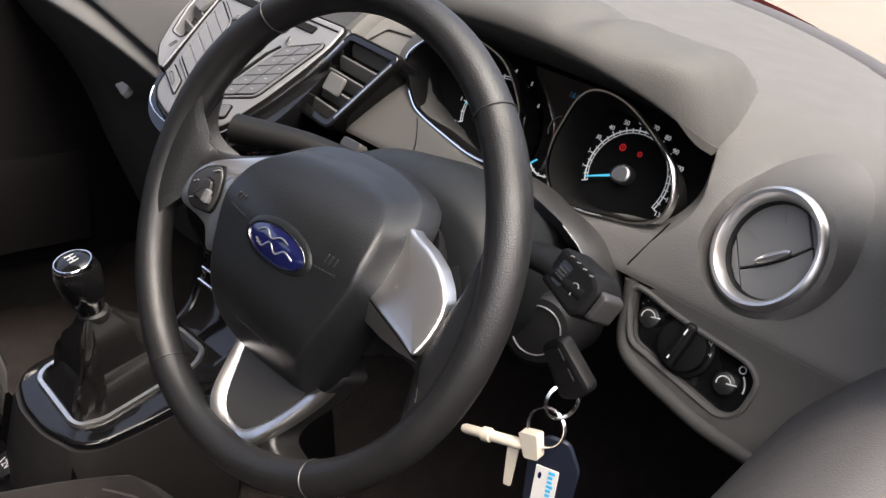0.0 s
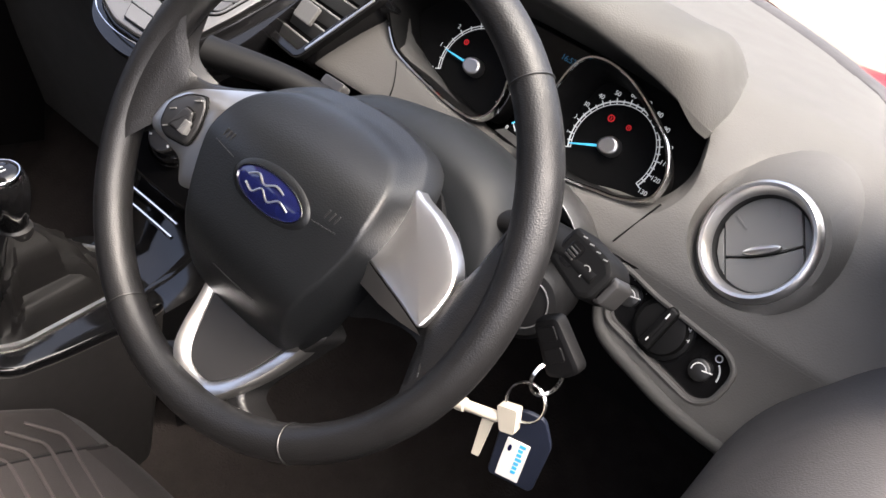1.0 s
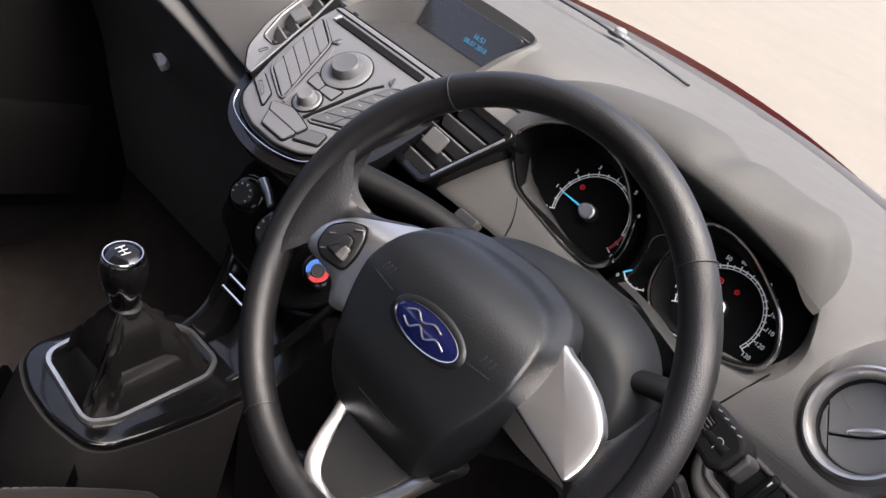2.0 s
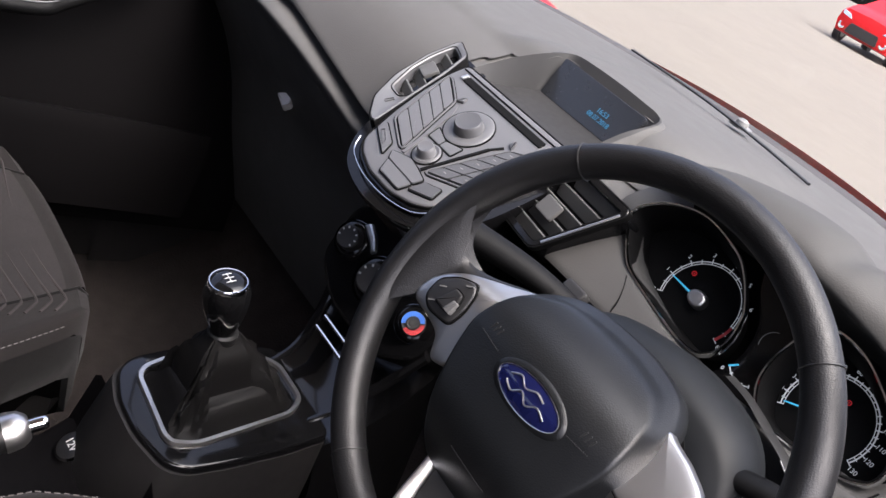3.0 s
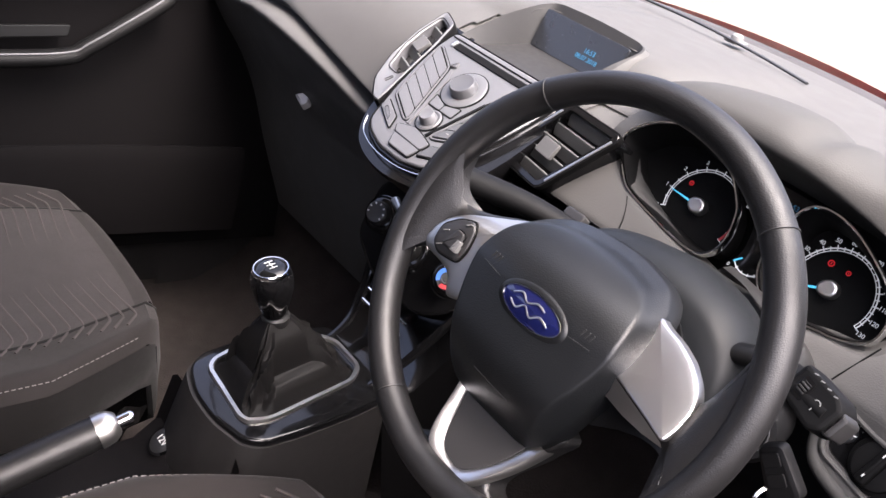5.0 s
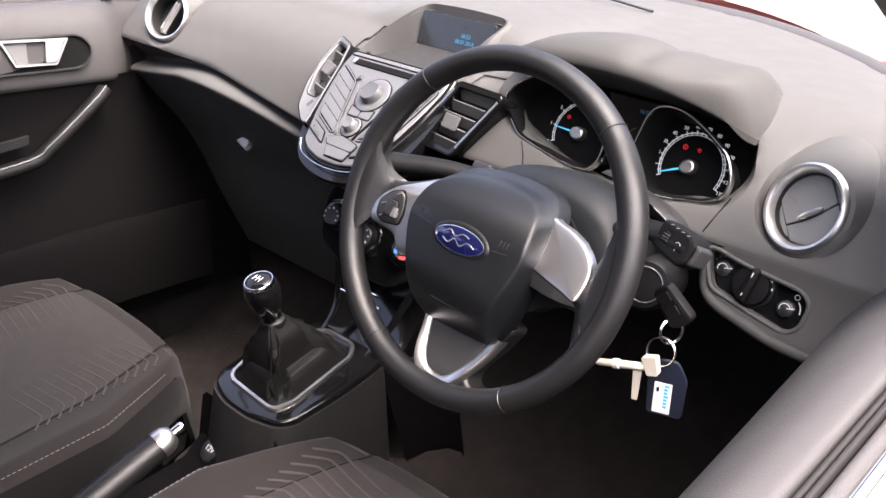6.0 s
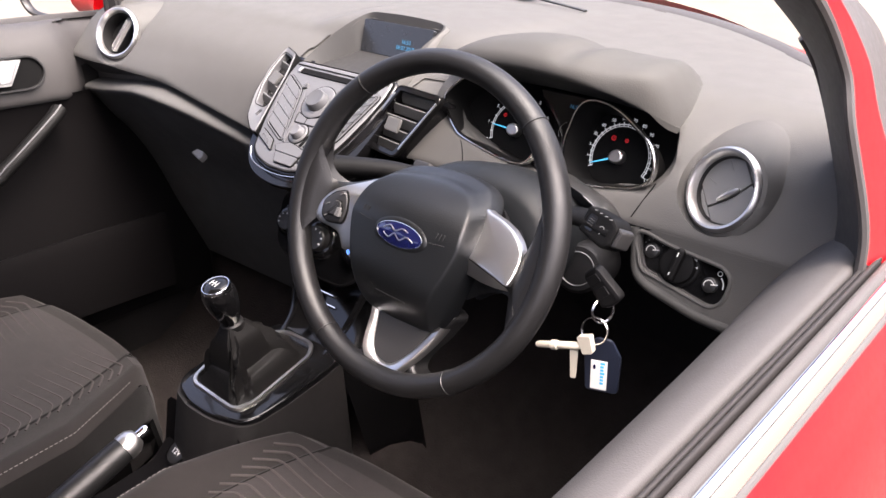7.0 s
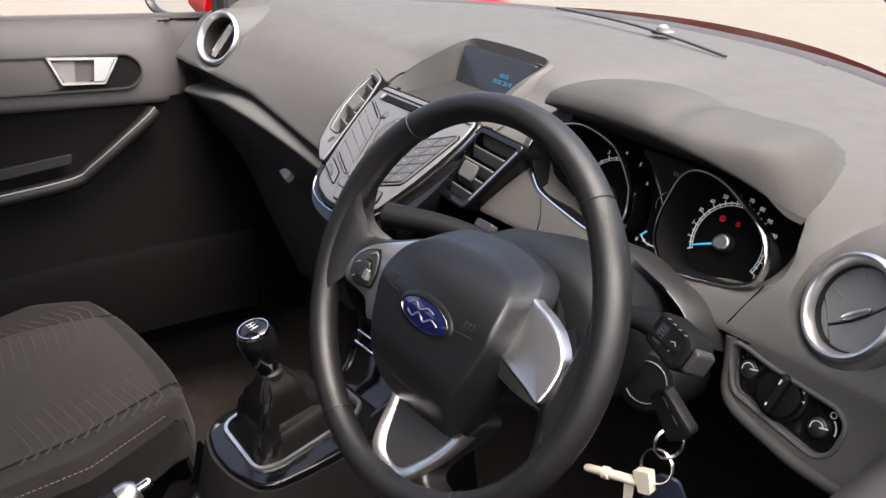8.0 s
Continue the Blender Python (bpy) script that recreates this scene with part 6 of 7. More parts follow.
# ---- seats ----
def seat(cx, name_label, wide, top):
    s = thing("bucket_seat", (cx, -0.25, 0.15), name_label, "car seat", "front seats")
    # cushion: front edge at y0, rising forward
    def z_top(u, v):
        """Height of the cushion: u across (-1..1), v from the front (0) back (1)."""
        side = 0.040 * max(0, (abs(u) - 0.6) / 0.4) ** 1.4 * (0.35 + 0.65 * v)
        roll = -0.085 * max(0, (0.06 - v) / 0.06) ** 2.0 - 0.010 * max(0, (0.3 - v) / 0.3) ** 2
        edge = -0.035 * max(0, (abs(u) - 0.88) / 0.12) ** 2.0
        return top + side + roll + edge - 0.045 * v
    def place(u, v):
        w = 0.170 + wide * min(1.0, v / 0.35) ** 0.7
        y = 0.025 - 0.03 * abs(u) ** 3 - 0.50 * v
        return Vector((cx + u * w, y, z_top(u, v)))
    def patch(u0, u1, v0, v1, nu, nv, lift=0.0, skirt=0.0):
        bm = bmesh.new()
        U = [u0 + (u1 - u0) * i / nu for i in range(nu + 1)]
        Vv = [v0 + (v1 - v0) * i / nv for i in range(nv + 1)]
        loops = []
        for u in U:
            row = [place(u, v) + Vector((0, 0, lift)) for v in Vv]
            loops.append(row)
        rings(bm, loops, closed=False)
        return bm
    part("centre_panel", patch(-0.64, 0.64, 0.10, 1.0, 24, 28, 0.001), WOVEN, s, "woven cloth centre")
    for sg in (-1, 1):
        part("side_bolster", patch(sg * 0.645, sg * 0.99, 0.0, 1.0, 14, 28), CLOTH, s)
        bm = bmesh.new()
        tube(bm, [place(sg * 0.642, v) + Vector((0, 0, -0.001)) for v in [0.0 + i / 30 for i in range(31)]], 0.003, 6)
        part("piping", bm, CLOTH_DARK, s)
        bm = bmesh.new()
        for i in range(60):
            v0 = 0.11 + i * 0.0145
            a, b = place(sg * 0.955, v0), place(sg * 0.955, v0 + 0.009)
            tube(bm, [a + Vector((0, 0, 0.0006)), b + Vector((0, 0, 0.0006))], 0.0007, 4)
        part("stitching", bm, THREAD, s, "pale stitching")
    def over(x, y):
        """A place on the cushion's top, by x from its middle and y."""
        u, v = 0.0, 0.0
        for _ in range(8):
            v = min(1.0, max(0.0, (0.025 - 0.03 * abs(u) ** 3 - y) / 0.50))
            u = max(-1.0, min(1.0, x / (0.170 + wide * min(1.0, v / 0.35) ** 0.7)))
        return place(u, v)
    # raised ribs that bend back towards the bolsters
    for sg in (-1, 1):
        for i in range(12):
            y = -0.040 - 0.0168 * i
            inner = 0.030 + 0.006 * (i * 5 % 4)
            pts = [over(sg * x, y + dy) for x, dy in ((inner, -0.012), (0.075, -0.009), (0.115, -0.004), (0.152, 0.0), (0.166, -0.008), (0.182, -0.022))]
            bm = bmesh.new()
            tube(bm, [p + Vector((0, 0, 0.0004)) for p in spline(pts, 4)], [0.0004 + 0.0014 * min(1.0, k / 8) for k in range(21)], 6)
            part("rib", bm, RIB_CLOTH, s)
    part("front_roll", patch(-0.64, 0.64, 0.0, 0.10, 24, 8), CLOTH, s)
    bm = bmesh.new()
    row = [place(-0.99 + 1.98 * i / 40, 0.0) for i in range(41)]
    loops = [row, [p + Vector((0, -0.004, -0.03)) for p in row], [p + Vector((0, -0.02, -0.07)) for p in row], [p + Vector((0, -0.06, -0.085)) for p in row]]
    rings(bm, loops, closed=False)
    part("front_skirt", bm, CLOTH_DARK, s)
    for sg in (-1, 1):
        bm = bmesh.new()
        row = [place(sg * 0.99, v) for v in [i / 24 for i in range(25)]]
        row = [row[0] + Vector((-sg * 0.012, -0.004, -0.012))] + row
        rings(bm, [row, [p + Vector((sg * 0.006, 0, -0.03)) for p in row], [p + Vector((sg * 0.003, 0, -0.065)) for p in row], [p + Vector((-sg * 0.012, 0, -0.080)) for p in row]], closed=False)
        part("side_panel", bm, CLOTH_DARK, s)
        bm = bmesh.new()
        rings(bm, [[p + Vector((-sg * 0.012, 0, -0.080)) for p in row], [Vector((p.x - sg * 0.035, p.y - 0.02, p.z - 0.11)) for p in row], [Vector((p.x - sg * 0.045, p.y - 0.03, 0.30)) for p in row]], closed=False)
        part("seat_base", bm, DOOR_BLACK, s)
    # backrest
    bm = bmesh.new()
    loops = []
    for t in [i / 10 for i in range(11)]:
        y, z, w = -0.50 - 0.22 * t, top - 0.05 + 0.62 * t, 0.25 - 0.03 * t
        loops.append([Vector((cx + x * w, y - dy, z)) for x, dy in ((-1, 0.10), (-1, 0.0), (-0.8, -0.03), (-0.5, 0), (0.5, 0), (0.8, -0.03), (1, 0), (1, 0.10))])
    rings(bm, loops, closed=True, cap0=True, cap1=True)
    part("backrest", bm, CLOTH, s)
    return s


seat(-0.375, "grey-brown cloth passenger seat with ribbed centre", 0.095, 0.568)
seat(0.365, "dark cloth driver's seat with ribbed centre panel", 0.098, 0.625)

# ---- driver's door ----
ddoor = thing("door_1", (0.75, -0.2, 0.3), "red car door, window open, grey inner top, chrome strip", "car door", kind="structure")


def along(bm, sec, y0=-1.0, y1=0.36, n=24, closed=False, sx=-0.04, sz=-0.055):
    loops = []
    for i in range(n + 1):
        y = y0 + (y1 - y0) * i / n
        loops.append([Vector((x + sx * y + ex * y, y, z + sz * y)) for x, z, ex in sec])
    rings(bm, loops, closed=closed)
    return bm


def smooth(sec, n=4):
    return [tuple(p) for p in spline([Vector(p) for p in sec], n)]


bm = bmesh.new()
along(bm, smooth([(0.650, 0.45, -0.03), (0.652, 0.64, -0.03), (0.658, 0.78, -0.04), (0.664, 0.845, -0.05), (0.674, 0.882, -0.05), (0.690, 0.914, -0.04), (0.715, 0.952, -0.02), (0.743, 0.977, 0), (0.763, 0.984, 0), (0.7715, 0.981, 0), (0.7735, 0.968, 0)]))
part("inner_trim", bm, DOOR_GREY, ddoor, "grey grained plastic inner trim")
for x, z in ((0.7772, 0.983), (0.7820, 0.9835)):
    bm = bmesh.new()
    along(bm, smooth([(x - 0.0023, z - 0.02, 0), (x - 0.0023, z - 0.003, 0), (x, z, 0), (x + 0.0023, z - 0.003, 0), (x + 0.0023, z - 0.02, 0)]))
    part("window_seal", bm, SEAL, ddoor, "black rubber window seal")
bm = bmesh.new()
along(bm, smooth([(0.7850, 0.968, 0), (0.7855, 0.978, 0), (0.7890, 0.9810, 0), (0.7945, 0.9790, 0), (0.7965, 0.972, 0)]))
part("outer_lip", bm, DOOR_GREY, ddoor)
bm = bmesh.new()
along(bm, smooth([(0.7955, 0.974, 0), (0.7965, 0.9765, 0), (0.8000, 0.9770, 0), (0.8040, 0.9740, 0), (0.8070, 0.9670, 0), (0.8085, 0.9580, 0), (0.8080, 0.9530, 0), (0.8060, 0.9520, 0)]))
part("waist_strip", bm, CHROME, ddoor, "chrome waist strip")
bm = bmesh.new()
along(bm, smooth([(0.8075, 0.956, 0), (0.8105, 0.9545, 0), (0.8135, 0.950, 0)]))
part("strip_seal", bm, DOOR_GREY, ddoor)
bm = bmesh.new()
along(bm, smooth([(0.8120, 0.953, 0), (0.816, 0.946, 0), (0.826, 0.925, 0), (0.850, 0.865, 0.01), (0.868, 0.74, 0.02), (0.870, 0.6, 0.03), (0.855, 0.45, 0.03), (0.82, 0.32, 0.03)]), y0=-1.0, y1=0.62)
part("outer_skin", bm, RED, ddoor, "glossy red outer skin")
bm = bmesh.new()
rings(bm, [[Vector((x - 0.05 * y, y, z - 0.11 * y)) for x, z in ((0.60, 0.30), (0.655, 0.62), (0.66, 0.68), (0.60, 0.66), (0.60, 0.5))] for y in (-0.9, -0.5, -0.1, 0.2)], closed=True, cap0=True, cap1=True)
part("door_pocket", bm, BLACK_SOFT, ddoor)

# ---- passenger's door ----
pdoor = thing("door_2", (-0.72, -0.1, 0.3), "black car door trim with silver handle and gloss pull", "car door", kind="structure")
bm = bmesh.new()
sec = smooth([(-0.655, 0.40, 0), (-0.665, 0.55, 0), (-0.69, 0.70, 0), (-0.70, 0.80, 0), (-0.695, 0.852, 0), (-0.690, 0.868, 0)])
along(bm, sec, y0=-1.0, y1=0.42, sx=0.03, sz=-0.03)
part("lower_trim", bm, DOOR_BLACK, pdoor)
bm = bmesh.new()
sec = smooth([(-0.690, 0.866, 0), (-0.684, 0.88, 0), (-0.686, 0.93, 0), (-0.698, 0.972, 0), (-0.722, 0.998, 0), (-0.75, 1.004, 0), (-0.77, 1.0, 0)])
along(bm, sec, y0=-1.0, y1=0.42, n=60, sx=0.03, sz=-0.075)
for v in bm.verts:
    t = min(1.0, max(0.0, (v.co.y - 0.185) / 0.07))
    v.co.x -= 0.045 * t * t * (3 - 2 * t) * (1 if v.co.z < 0.985 else 0.3)
part("upper_trim", bm, DOOR_TOP, pdoor)
DM = axes((-0.684, 0.035, 0.925), (0.05, 1, -0.07), (-0.15, 0.07, 1))
bm = bmesh.new()
oval = rounded([(-0.15, -0.032), (0.10, -0.032), (0.122, 0.0), (0.10, 0.030), (-0.15, 0.030)], 0.026, 5)
frame_ring(bm, oval, inset(oval, 0.004), DM, -0.006, 0.003, 0.001)
hand = part("handle_bezel", bm, BLACK, pdoor)
bm = bmesh.new()
prism(bm, inset(oval, 0.003), DM, -0.008, -0.002, 0.001)
part("handle_dish", bm, DIAL, hand)
bm = bmesh.new()
hp = rounded([(-0.044, 0.028), (0.076, 0.024), (0.050, -0.021), (-0.022, -0.019)], 0.004)
frame_ring(bm, hp, inset(hp, 0.005), DM, -0.004, 0.006, 0.002)
part("handle_frame", bm, SILVER, hand, "silver handle frame")
bm = bmesh.new()
prism(bm, rounded([(0.030, -0.017), (0.050, -0.017), (0.068, 0.020), (0.034, 0.021)], 0.004), DM, -0.003, 0.007, 0.002)
part("handle_lever", bm, SILVER, hand, "silver handle lever")
bm = bmesh.new()
prism(bm, rounded([(-0.036, 0.022), (0.004, 0.020), (0.002, -0.015), (-0.017, -0.015)], 0.003), DM, -0.003, 0.001, 0.002)
part("handle_cup", bm, SATIN_GREY, hand, "pale inside of the handle cup")
bm = bmesh.new()
pull = spline([(-0.668, 0.158, 0.843), (-0.660, 0.134, 0.828), (-0.655, 0.068, 0.786), (-0.655, 0.030, 0.762), (-0.655, 0.0, 0.747), (-0.655, -0.10, 0.741), (-0.655, -0.30, 0.737), (-0.655, -0.6, 0.735)], 6)
tube(bm, pull, 0.016, 12, squash=0.8)
arm = part("door_pull", bm, STALK, pdoor, "black door pull")
bm = bmesh.new()
tube(bm, [p + Vector((0.010, 0, 0.010)) for p in pull], 0.0016, 8)
part("pull_edge", bm, RADIO_SILVER, arm, "satin edge line")
bm = bmesh.new()
P = axes((-0.672, -0.05, 0.775), (0.04, 1, 0.05), (-0.3, 0.0, 1))
prism(bm, rounded([(-0.4, -0.012), (0.055, -0.004), (0.060, 0.014), (-0.4, 0.012)], 0.004), P, -0.01, 0.006, 0.002)
part("window_switch", bm, STALK, pdoor)
bm = bmesh.new()
loops = [[Vector((x, y, z + 0.04 * math.sin((y + 0.9) * 2.2))) for x, z in ((-0.66, 0.40), (-0.600, 0.42), (-0.592, 0.56), (-0.600, 0.585), (-0.615, 0.58), (-0.66, 0.50))] for y in [-0.9 + i * 0.05 for i in range(25)]]
rings(bm, loops, cap0=True, cap1=True)
part("door_pocket", bm, DOOR_BLACK, pdoor)
bm = bmesh.new()
along(bm, smooth([(-0.772, 1.004, 0), (-0.785, 0.99, 0), (-0.83, 0.90, 0), (-0.86, 0.7, 0), (-0.83, 0.32, 0)]), y0=-1.0, y1=0.5, sx=0.03, sz=-0.075)
part("outer_skin", bm, RED, pdoor, "glossy red outer skin")
bm = bmesh.new()
along(bm, smooth([(-0.762, 1.002, 0), (-0.766, 1.012, 0), (-0.772, 1.004, 0)]), y0=-1.0, y1=0.42, sx=0.03, sz=-0.075)
part("window_seal", bm, RUBBER, pdoor)

# passenger's door mirror
mir = thing("door_mirror", (-0.955, 0.335, 1.005), "red door mirror with glass facing back", "door mirror")
MM = axes((-0.965, 0.335, 1.008), (1, 0.22, 0), (0, 0, 1))
bm = bmesh.new()
oval = rounded([(-0.10, -0.06), (0.09, -0.07), (0.10, 0.06), (-0.09, 0.075)], 0.05, 6)
loops = [at(MM, inset(oval, -0.006), 0.002), at(MM, inset(oval, -0.010), -0.02), at(MM, inset(oval, 0.004), -0.06), at(MM, inset(oval, 0.03), -0.09)]
rings(bm, loops, cap1=True)
part("housing", bm, RED, mir)
bm = bmesh.new()
frame_ring(bm, inset(oval, -0.007), inset(oval, 0.002), MM, -0.008, 0.006, 0.002)
part("edge", bm, BLACK, mir)
bm = bmesh.new()
prism(bm, oval, MM, -0.008, -0.003, 0.001)
part("mirror_glass", bm, MIRROR, mir, "mirror glass")
bm = bmesh.new()
tube(bm, [(-0.885, 0.385, 1.0), (-0.82, 0.385, 0.995), (-0.76, 0.375, 0.99)], [0.055, 0.05, 0.06], 16, squash=0.9)
part("foot", bm, RED, mir)

# ---- car body ----
body = thing("car_body", (0, 0.2, 0.2), "red hatchback body with bonnet, pillars and roof", "car body", kind="structure")
bm = bmesh.new()
loops = []
for i in range(31):
    x = -0.74 + 1.48 * i / 30
    k = (abs(x) / 0.74)
    row = []
    for j in range(13):
        t = j / 12
        y = lerp(wind_y(x) + 0.042, 1.72 - 0.22 * k ** 2, t)
        g = math.exp(-((x - 0.60) / 0.14) ** 2) + math.exp(-((x + 0.60) / 0.14) ** 2)
        row.append(Vector((x * (1 - 0.06 * t), y, 1.024 - 0.05 * k ** 2 + 0.05 * g * min(1, t * 6) - (0.36 - 0.20 * g) * t - 0.10 * t ** 1.6)))
    row.append(row[-1] + Vector((0, 0.05, -0.3)))
    loops.append(row)
rings(bm, loops, closed=False)
part("bonnet", bm, RED, body, "red bonnet")
bm = bmesh.new()
loops = []
for i in range(41):
    x = -0.72 + 1.44 * i / 40
    w = wind_y(x)
    e = 0.033 * max(0.0, (abs(x) - 0.55) / 0.15)
    loops.append([Vector((x, w - 0.004, 1.009 - e)), Vector((x, w + 0.003, 1.014 - e)), Vector((x, w + 0.028, 1.016 - e)), Vector((x, w + 0.038, 1.012 - e)), Vector((x, w + 0.04, 0.96))])
rings(bm, loops, closed=False)
part("cowl", bm, RUBBER, body, "black windscreen cowl")
# windscreen, pillars, roof
def screen_top(x):
    return 0.02 - 0.12 * (abs(x) / 0.56) ** 2
bm = bmesh.new()
loops = []
for i in range(25):
    f = -1 + 2 * i / 24
    lo, hi = Vector((f * 0.70, wind_y(f * 0.70) + 0.03, 1.005)), Vector((f * 0.56, screen_top(f * 0.56), 1.42 - 0.02 * f * f))
    loops.append([lo.lerp(hi, t) + Vector((0, 0.02 * math.sin(math.pi * t), 0.02 * math.sin(math.pi * t))) for t in [j / 10 for j in range(11)]])
rings(bm, loops, closed=False)
glass = part("windscreen", bm, GLASS, body, "clear windscreen")
glass.visible_shadow = False
for s in (-1, 1):
    path_in = spline([(s * 0.690, 0.335, 0.95), (s * 0.686, 0.323, 0.99), (s * 0.662, 0.313, 1.073), (s * 0.645, 0.29, 1.125), (s * 0.628, 0.21, 1.19), (s * 0.59, 0.05, 1.31), (s * 0.56, -0.12, 1.42)], 6)
    path_out = spline([(s * 0.770, 0.15, 0.95), (s * 0.767, 0.155, 1.01), (s * 0.742, 0.152, 1.098), (s * 0.726, 0.155, 1.15), (s * 0.702, 0.10, 1.225), (s * 0.655, -0.05, 1.33), (s * 0.620, -0.22, 1.44)], 6)
    path_red = spline([(s * 0.790, 0.25, 0.95), (s * 0.772, 0.225, 1.02), (s * 0.746, 0.207, 1.098), (s * 0.728, 0.20, 1.15), (s * 0.704, 0.13, 1.225), (s * 0.658, -0.02, 1.33), (s * 0.625, -0.20, 1.44)], 6)
    path_far = spline([(s * 0.74, 0.45, 0.95), (s * 0.735, 0.42, 1.02), (s * 0.71, 0.36, 1.098), (s * 0.69, 0.33, 1.15), (s * 0.66, 0.22, 1.225), (s * 0.62, 0.07, 1.33), (s * 0.59, -0.08, 1.44)], 6)
    if s < 0:
        # the far pillar is seen edge-on past the window
        path_out = [p.lerp(q, 0.12) for p, q in zip(path_in, path_out)]
        path_red = [p.lerp(q, 0.30) for p, q in zip(path_in, path_far)]
    path_mid = [p.lerp(q, 0.5) + Vector((-s * 0.012, 0, 0)) for p, q in zip(path_in, path_out)]
    bm = bmesh.new()
    rings(bm, [list(r) for r in zip(path_far, path_in, path_mid, path_out)], closed=False)
    part("pillar_trim", bm, RUBBER, body, "dark inner pillar trim")
    bm = bmesh.new()
    tube(bm, path_in[5:20] if s > 0 else path_in[2:], 0.004, 8)
    part("pillar_edge", bm, DOOR_GREY, body, "pale pillar trim edge")
    bm = bmesh.new()
    rings(bm, [list(r) for r in zip(path_out, path_red)], closed=False)
    part("pillar", bm, RED, body, "red front pillar")
    bm = bmesh.new()
    rings(bm, [list(r) for r in zip(path_red, path_far)], closed=False)
    part("screen_edge", bm, RUBBER, body)
    bm = bmesh.new()
    tube(bm, path_out, 0.005, 8)
    part("frame_seal", bm, RUBBER, body)
bm = bmesh.new()
loops = []
for i in range(17):
    f = -1 + 2 * i / 16
    loops.append([Vector((f * 0.57, screen_top(f * 0.56) - 0.02, 1.42 - 0.02 * f * f)), Vector((f * 0.6, -0.5, 1.47 - 0.03 * f * f)), Vector((f * 0.6, -1.2, 1.46 - 0.03 * f * f)), Vector((f * 0.58, -1.9, 1.38 - 0.03 * f * f))])
rings(bm, loops, closed=False)
part("headliner", bm, HEADLINER, body, "pale headliner")
bm = bmesh.new()
rings(bm, [[p + Vector((0, 0, 0.03)) for p in l] for l in loops], closed=False)
part("roof", bm, RED, body, "red roof")
bm = bmesh.new()
rings(bm, [[V(-0.75, -1.9, 0.3), V(0.75, -1.9, 0.3)], [V(-0.72, -1.95, 1.0), V(0.72, -1.95, 1.0)]], closed=False)
part("tail", bm, CARPET, body)
# unseen plain wall above the tail, added to cut light from behind
bm = bmesh.new()
rings(bm, [[V(-0.72, -1.95, 1.0), V(0.72, -1.95, 1.0)], [V(-0.62, -1.90, 1.18), V(0.62, -1.90, 1.18)]], closed=False)
part("hatch_blocker", bm, BLACK_SOFT, body)
for s in (-1, 1):
    bm = bmesh.new()
    rings(bm, [[V(s * 0.74, -1.0, 0.3), V(s * 0.74, -1.95, 0.3)], [V(s * 0.78, -1.0, 1.08), V(s * 0.72, -1.95, 1.05)]], closed=False)
    part("rear_side", bm, BLACK_SOFT, body)
    bm = bmesh.new()
    rings(bm, [[V(s * 0.77, -1.0, 1.05), V(s * 0.75, -1.18, 1.05)], [V(s * 0.60, -0.95, 1.45), V(s * 0.60, -1.12, 1.45)]], closed=False)
    part("middle_pillar", bm, BLACK_SOFT, body)
    # unseen plain wall at the rear corner, added to hold back side light
    bm = bmesh.new()
    rings(bm, [[V(s * 0.74, -1.55, 1.05), V(s * 0.72, -1.95, 1.05)], [V(s * 0.60, -1.45, 1.45), V(s * 0.58, -1.92, 1.38)]], closed=False)
    part("rear_pillar_blocker", bm, BLACK_SOFT, body)
    bm = bmesh.new()
    rings(bm, [[V(s * 0.735, -1.95, 0.2), V(s * 0.735, 0.7, 0.2)], [V(s * 0.745, -1.95, 0.9), V(s * 0.735, 0.7, 0.9)]], closed=False)
    part("inner_side", bm, BLACK_SOFT, body)
# bulkhead, floor
bm = bmesh.new()
rings(bm, [[V(-0.76, 0.62, 0.25), V(0.76, 0.62, 0.25)], [V(-0.76, 0.55, 0.85), V(0.76, 0.55, 0.85)], [V(-0.76, 0.62, 0.99), V(0.76, 0.62, 0.99)]], closed=False)
part("bulkhead", bm, BLACK_SOFT, body)
for s in (-1, 1):
    bm = bmesh.new()
    rings(bm, [[V(s * 0.715, 0.22, 0.25), V(s * 0.715, 0.65, 0.25)], [V(s * 0.715, 0.24, 0.90), V(s * 0.715, 0.65, 0.985)]], closed=False)
    part("kick_panel", bm, BLACK_SOFT, body)
bm = bmesh.new()
loops = []
for i in range(21):
    x = -0.74 + 1.48 * i / 20
    hump = 0.14 * math.exp(-(x / 0.16) ** 4)
    loops.append([Vector((x, y, 0.26 + hump + (0.30 * max(0, (y - 0.30) / 0.3) ** 1.5 if y > 0.30 else 0))) for y in (-1.95, -0.6, -0.1, 0.1, 0.3, 0.38, 0.45, 0.52, 0.6)])
rings(bm, loops, closed=False)
alone("floor", bm, CARPET, "dark carpeted car floor", "floor", "structure")
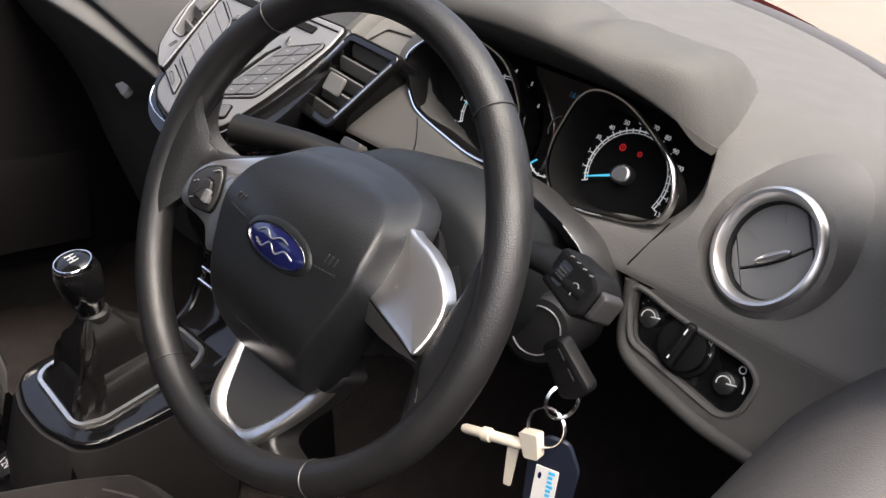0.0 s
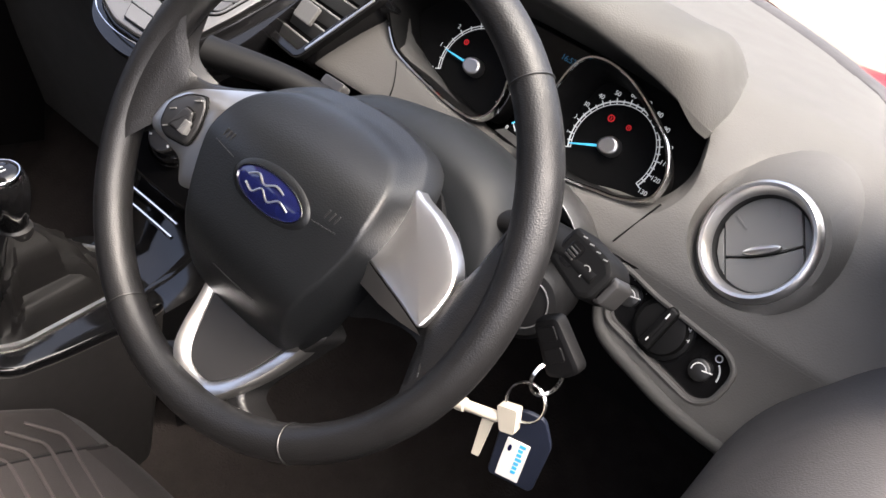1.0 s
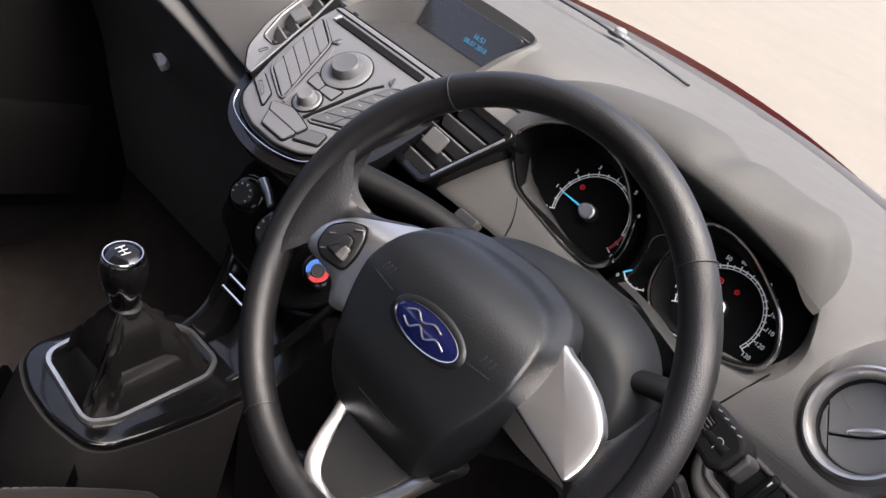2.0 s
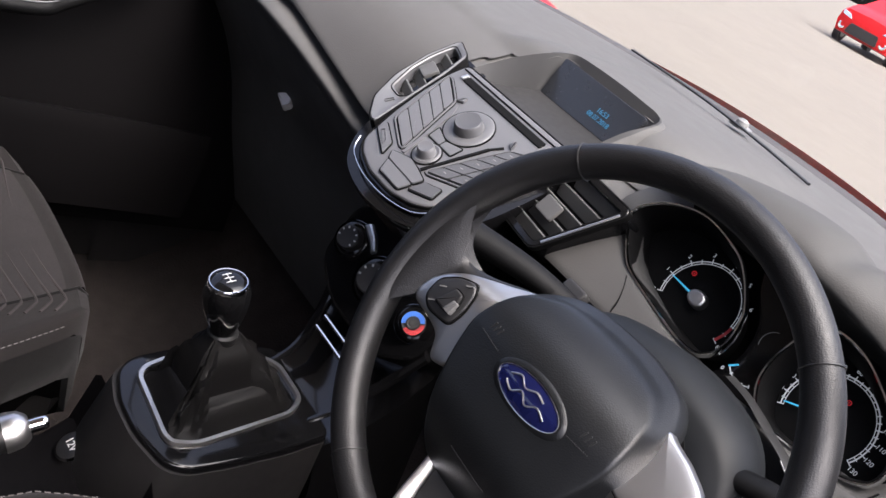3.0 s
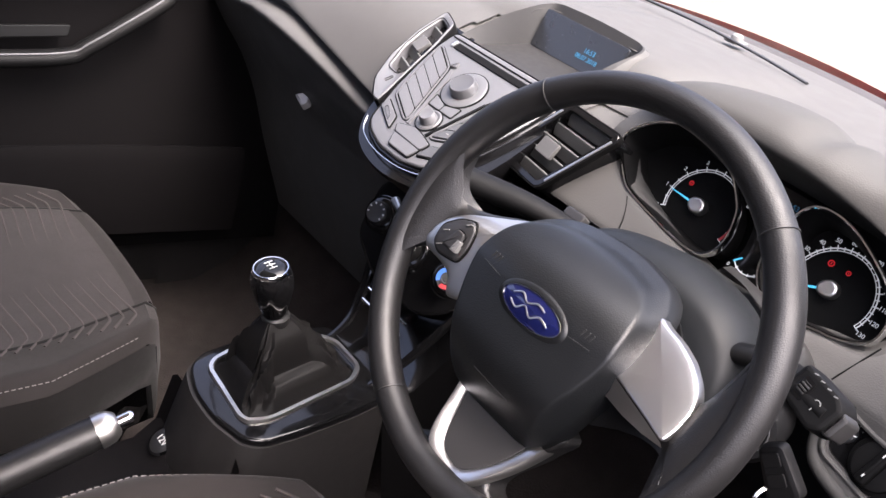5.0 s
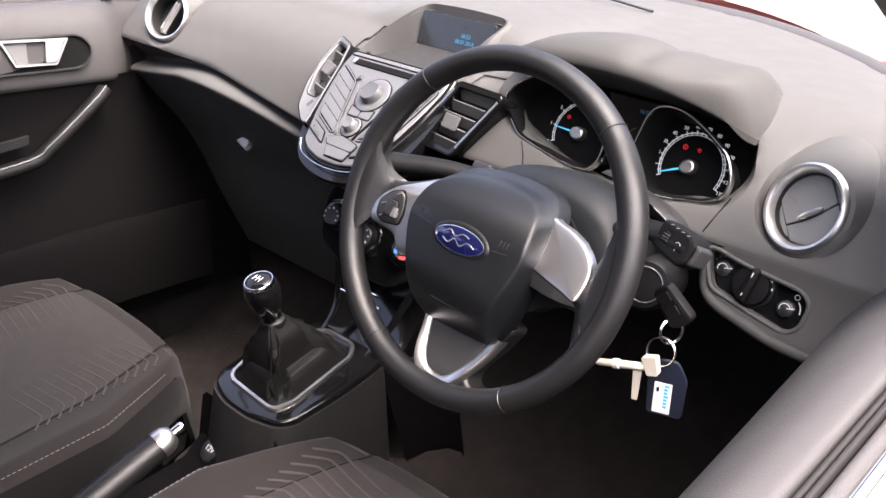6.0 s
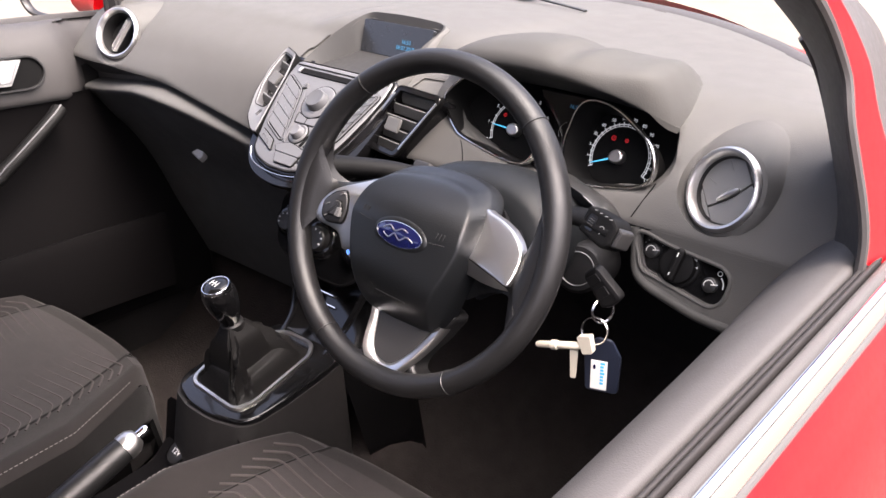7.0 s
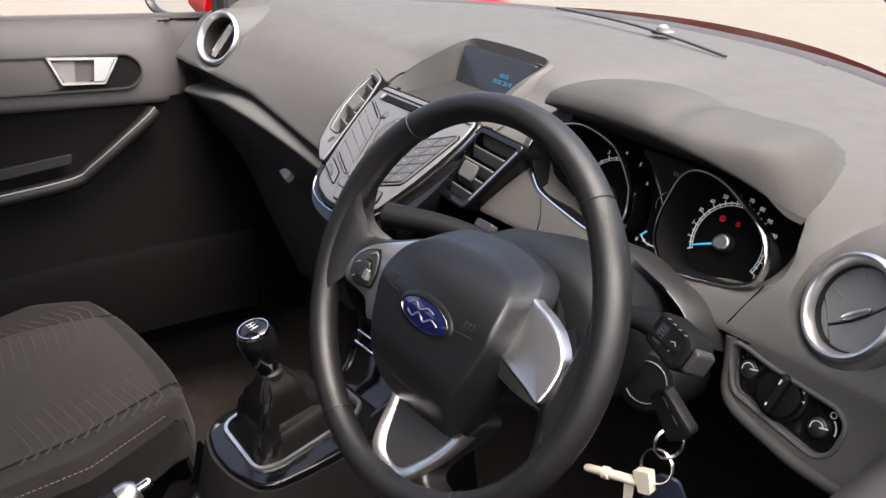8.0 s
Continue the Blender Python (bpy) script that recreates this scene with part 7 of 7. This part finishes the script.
# ---- a red car parked far across the forecourt ----
def parked_car(base, turn, paint, label):
    v = thing("parked_car", base, label, "car", "parked cars")
    M = Matrix.Translation(base) @ pose(0, 0, 0, 0, 0, turn)
    bm = bmesh.new()
    # sections along the car: (y, half width, sill, shoulder, roof height, roof half width)
    loops = []
    for y, w, sill, sh, top, rw in ((-2.0, 0.66, 0.42, 0.62, 0.68, 0.55), (-1.95, 0.80, 0.26, 0.74, 0.84, 0.66), (-1.5, 0.86, 0.22, 0.86, 0.98, 0.72), (-0.95, 0.87, 0.22, 0.93, 1.06, 0.74), (-0.3, 0.87, 0.22, 0.94, 1.42, 0.60),
                                    (0.5, 0.87, 0.22, 0.96, 1.48, 0.60), (1.2, 0.86, 0.22, 0.98, 1.44, 0.58), (1.75, 0.84, 0.26, 1.0, 1.20, 0.62), (1.95, 0.78, 0.36, 0.9, 0.95, 0.62)):
        loops.append([M @ Vector(p) for p in ((-w * 0.9, y, sill), (-w, y, (sill + sh) / 2), (-w * 0.98, y, sh), (-rw, y, top), (0, y, top + 0.03), (rw, y, top), (w * 0.98, y, sh), (w, y, (sill + sh) / 2), (w * 0.9, y, sill))])
    rings(bm, loops, cap0=True, cap1=True)
    part("body", bm, paint, v)
    bm = bmesh.new()
    prism(bm, rounded([(-0.46, 0.30), (0.46, 0.30), (0.40, 0.56), (-0.40, 0.56)], 0.05), M @ axes((0, -1.99, 0), (1, 0, 0), (0, 0, 1)), 0.0, 0.03, 0.01)
    part("grille", bm, BLACK, v)
    for s in (-1, 1):
        bm = bmesh.new()
        lathe(bm, [(0.10, 0), (0.10, 0.02), (0.07, 0.03), (0.05, 0.02)], M @ axes((s * 0.60, -1.97, 0.42), (1, 0, 0), (0, 0, 1)), 20)
        part("fog_lamp", bm, CHROME, v)
        bm = bmesh.new()
        prism(bm, rounded([(-0.15, -0.06), (0.15, -0.02), (0.18, 0.10), (-0.05, 0.06)] if s > 0 else [(0.15, -0.06), (0.05, 0.06), (-0.18, 0.10), (-0.15, -0.02)], 0.02), M @ axes((s * 0.58, -1.96, 0.68), (1, 0, 0), (0, 0.3, 1)), 0, 0.04, 0.01)
        part("headlight", bm, CHROME, v)
        bm = bmesh.new()
        prism(bm, rounded([(-0.75, 0.0), (1.55, 0.0), (1.2, 0.40), (-0.10, 0.40)], 0.04), M @ axes((s * 0.87, 0, 0.98), (0, s, 0), (-s * 0.55, 0, 1)) if s > 0 else M @ axes((s * 0.87, 0, 0.98), (0, 1, 0), (0.55, 0, 1)), -0.005, 0.006, 0.002)
        part("side_window", bm, SCREEN, v)
        for y in (-1.25, 1.3):
            bm = bmesh.new()
            lathe(bm, [(0.20, -0.10), (0.31, -0.09), (0.31, 0.09), (0.27, 0.10), (0.20, 0.09)], M @ axes((s * 0.78, y, 0.31), (0, 1, 0), (0, 0, 1)), 28)
            w = part("wheel", bm, RUBBER, v)
            bm = bmesh.new()
            lathe(bm, [(0.20, -0.095), (0.20, 0.092), (0.05, 0.10)], M @ axes((s * 0.78, y, 0.31), (0, 1, 0), (0, 0, 1)), 20)
            part("rim", bm, SILVER, w)
    return v


parked_car((-11.4, 25.2, 0), 8, RED, "glossy red hatchback parked across the forecourt")
parked_car((-9.5, -13.0, 0), 150, RED, "glossy red hatchback parked behind")
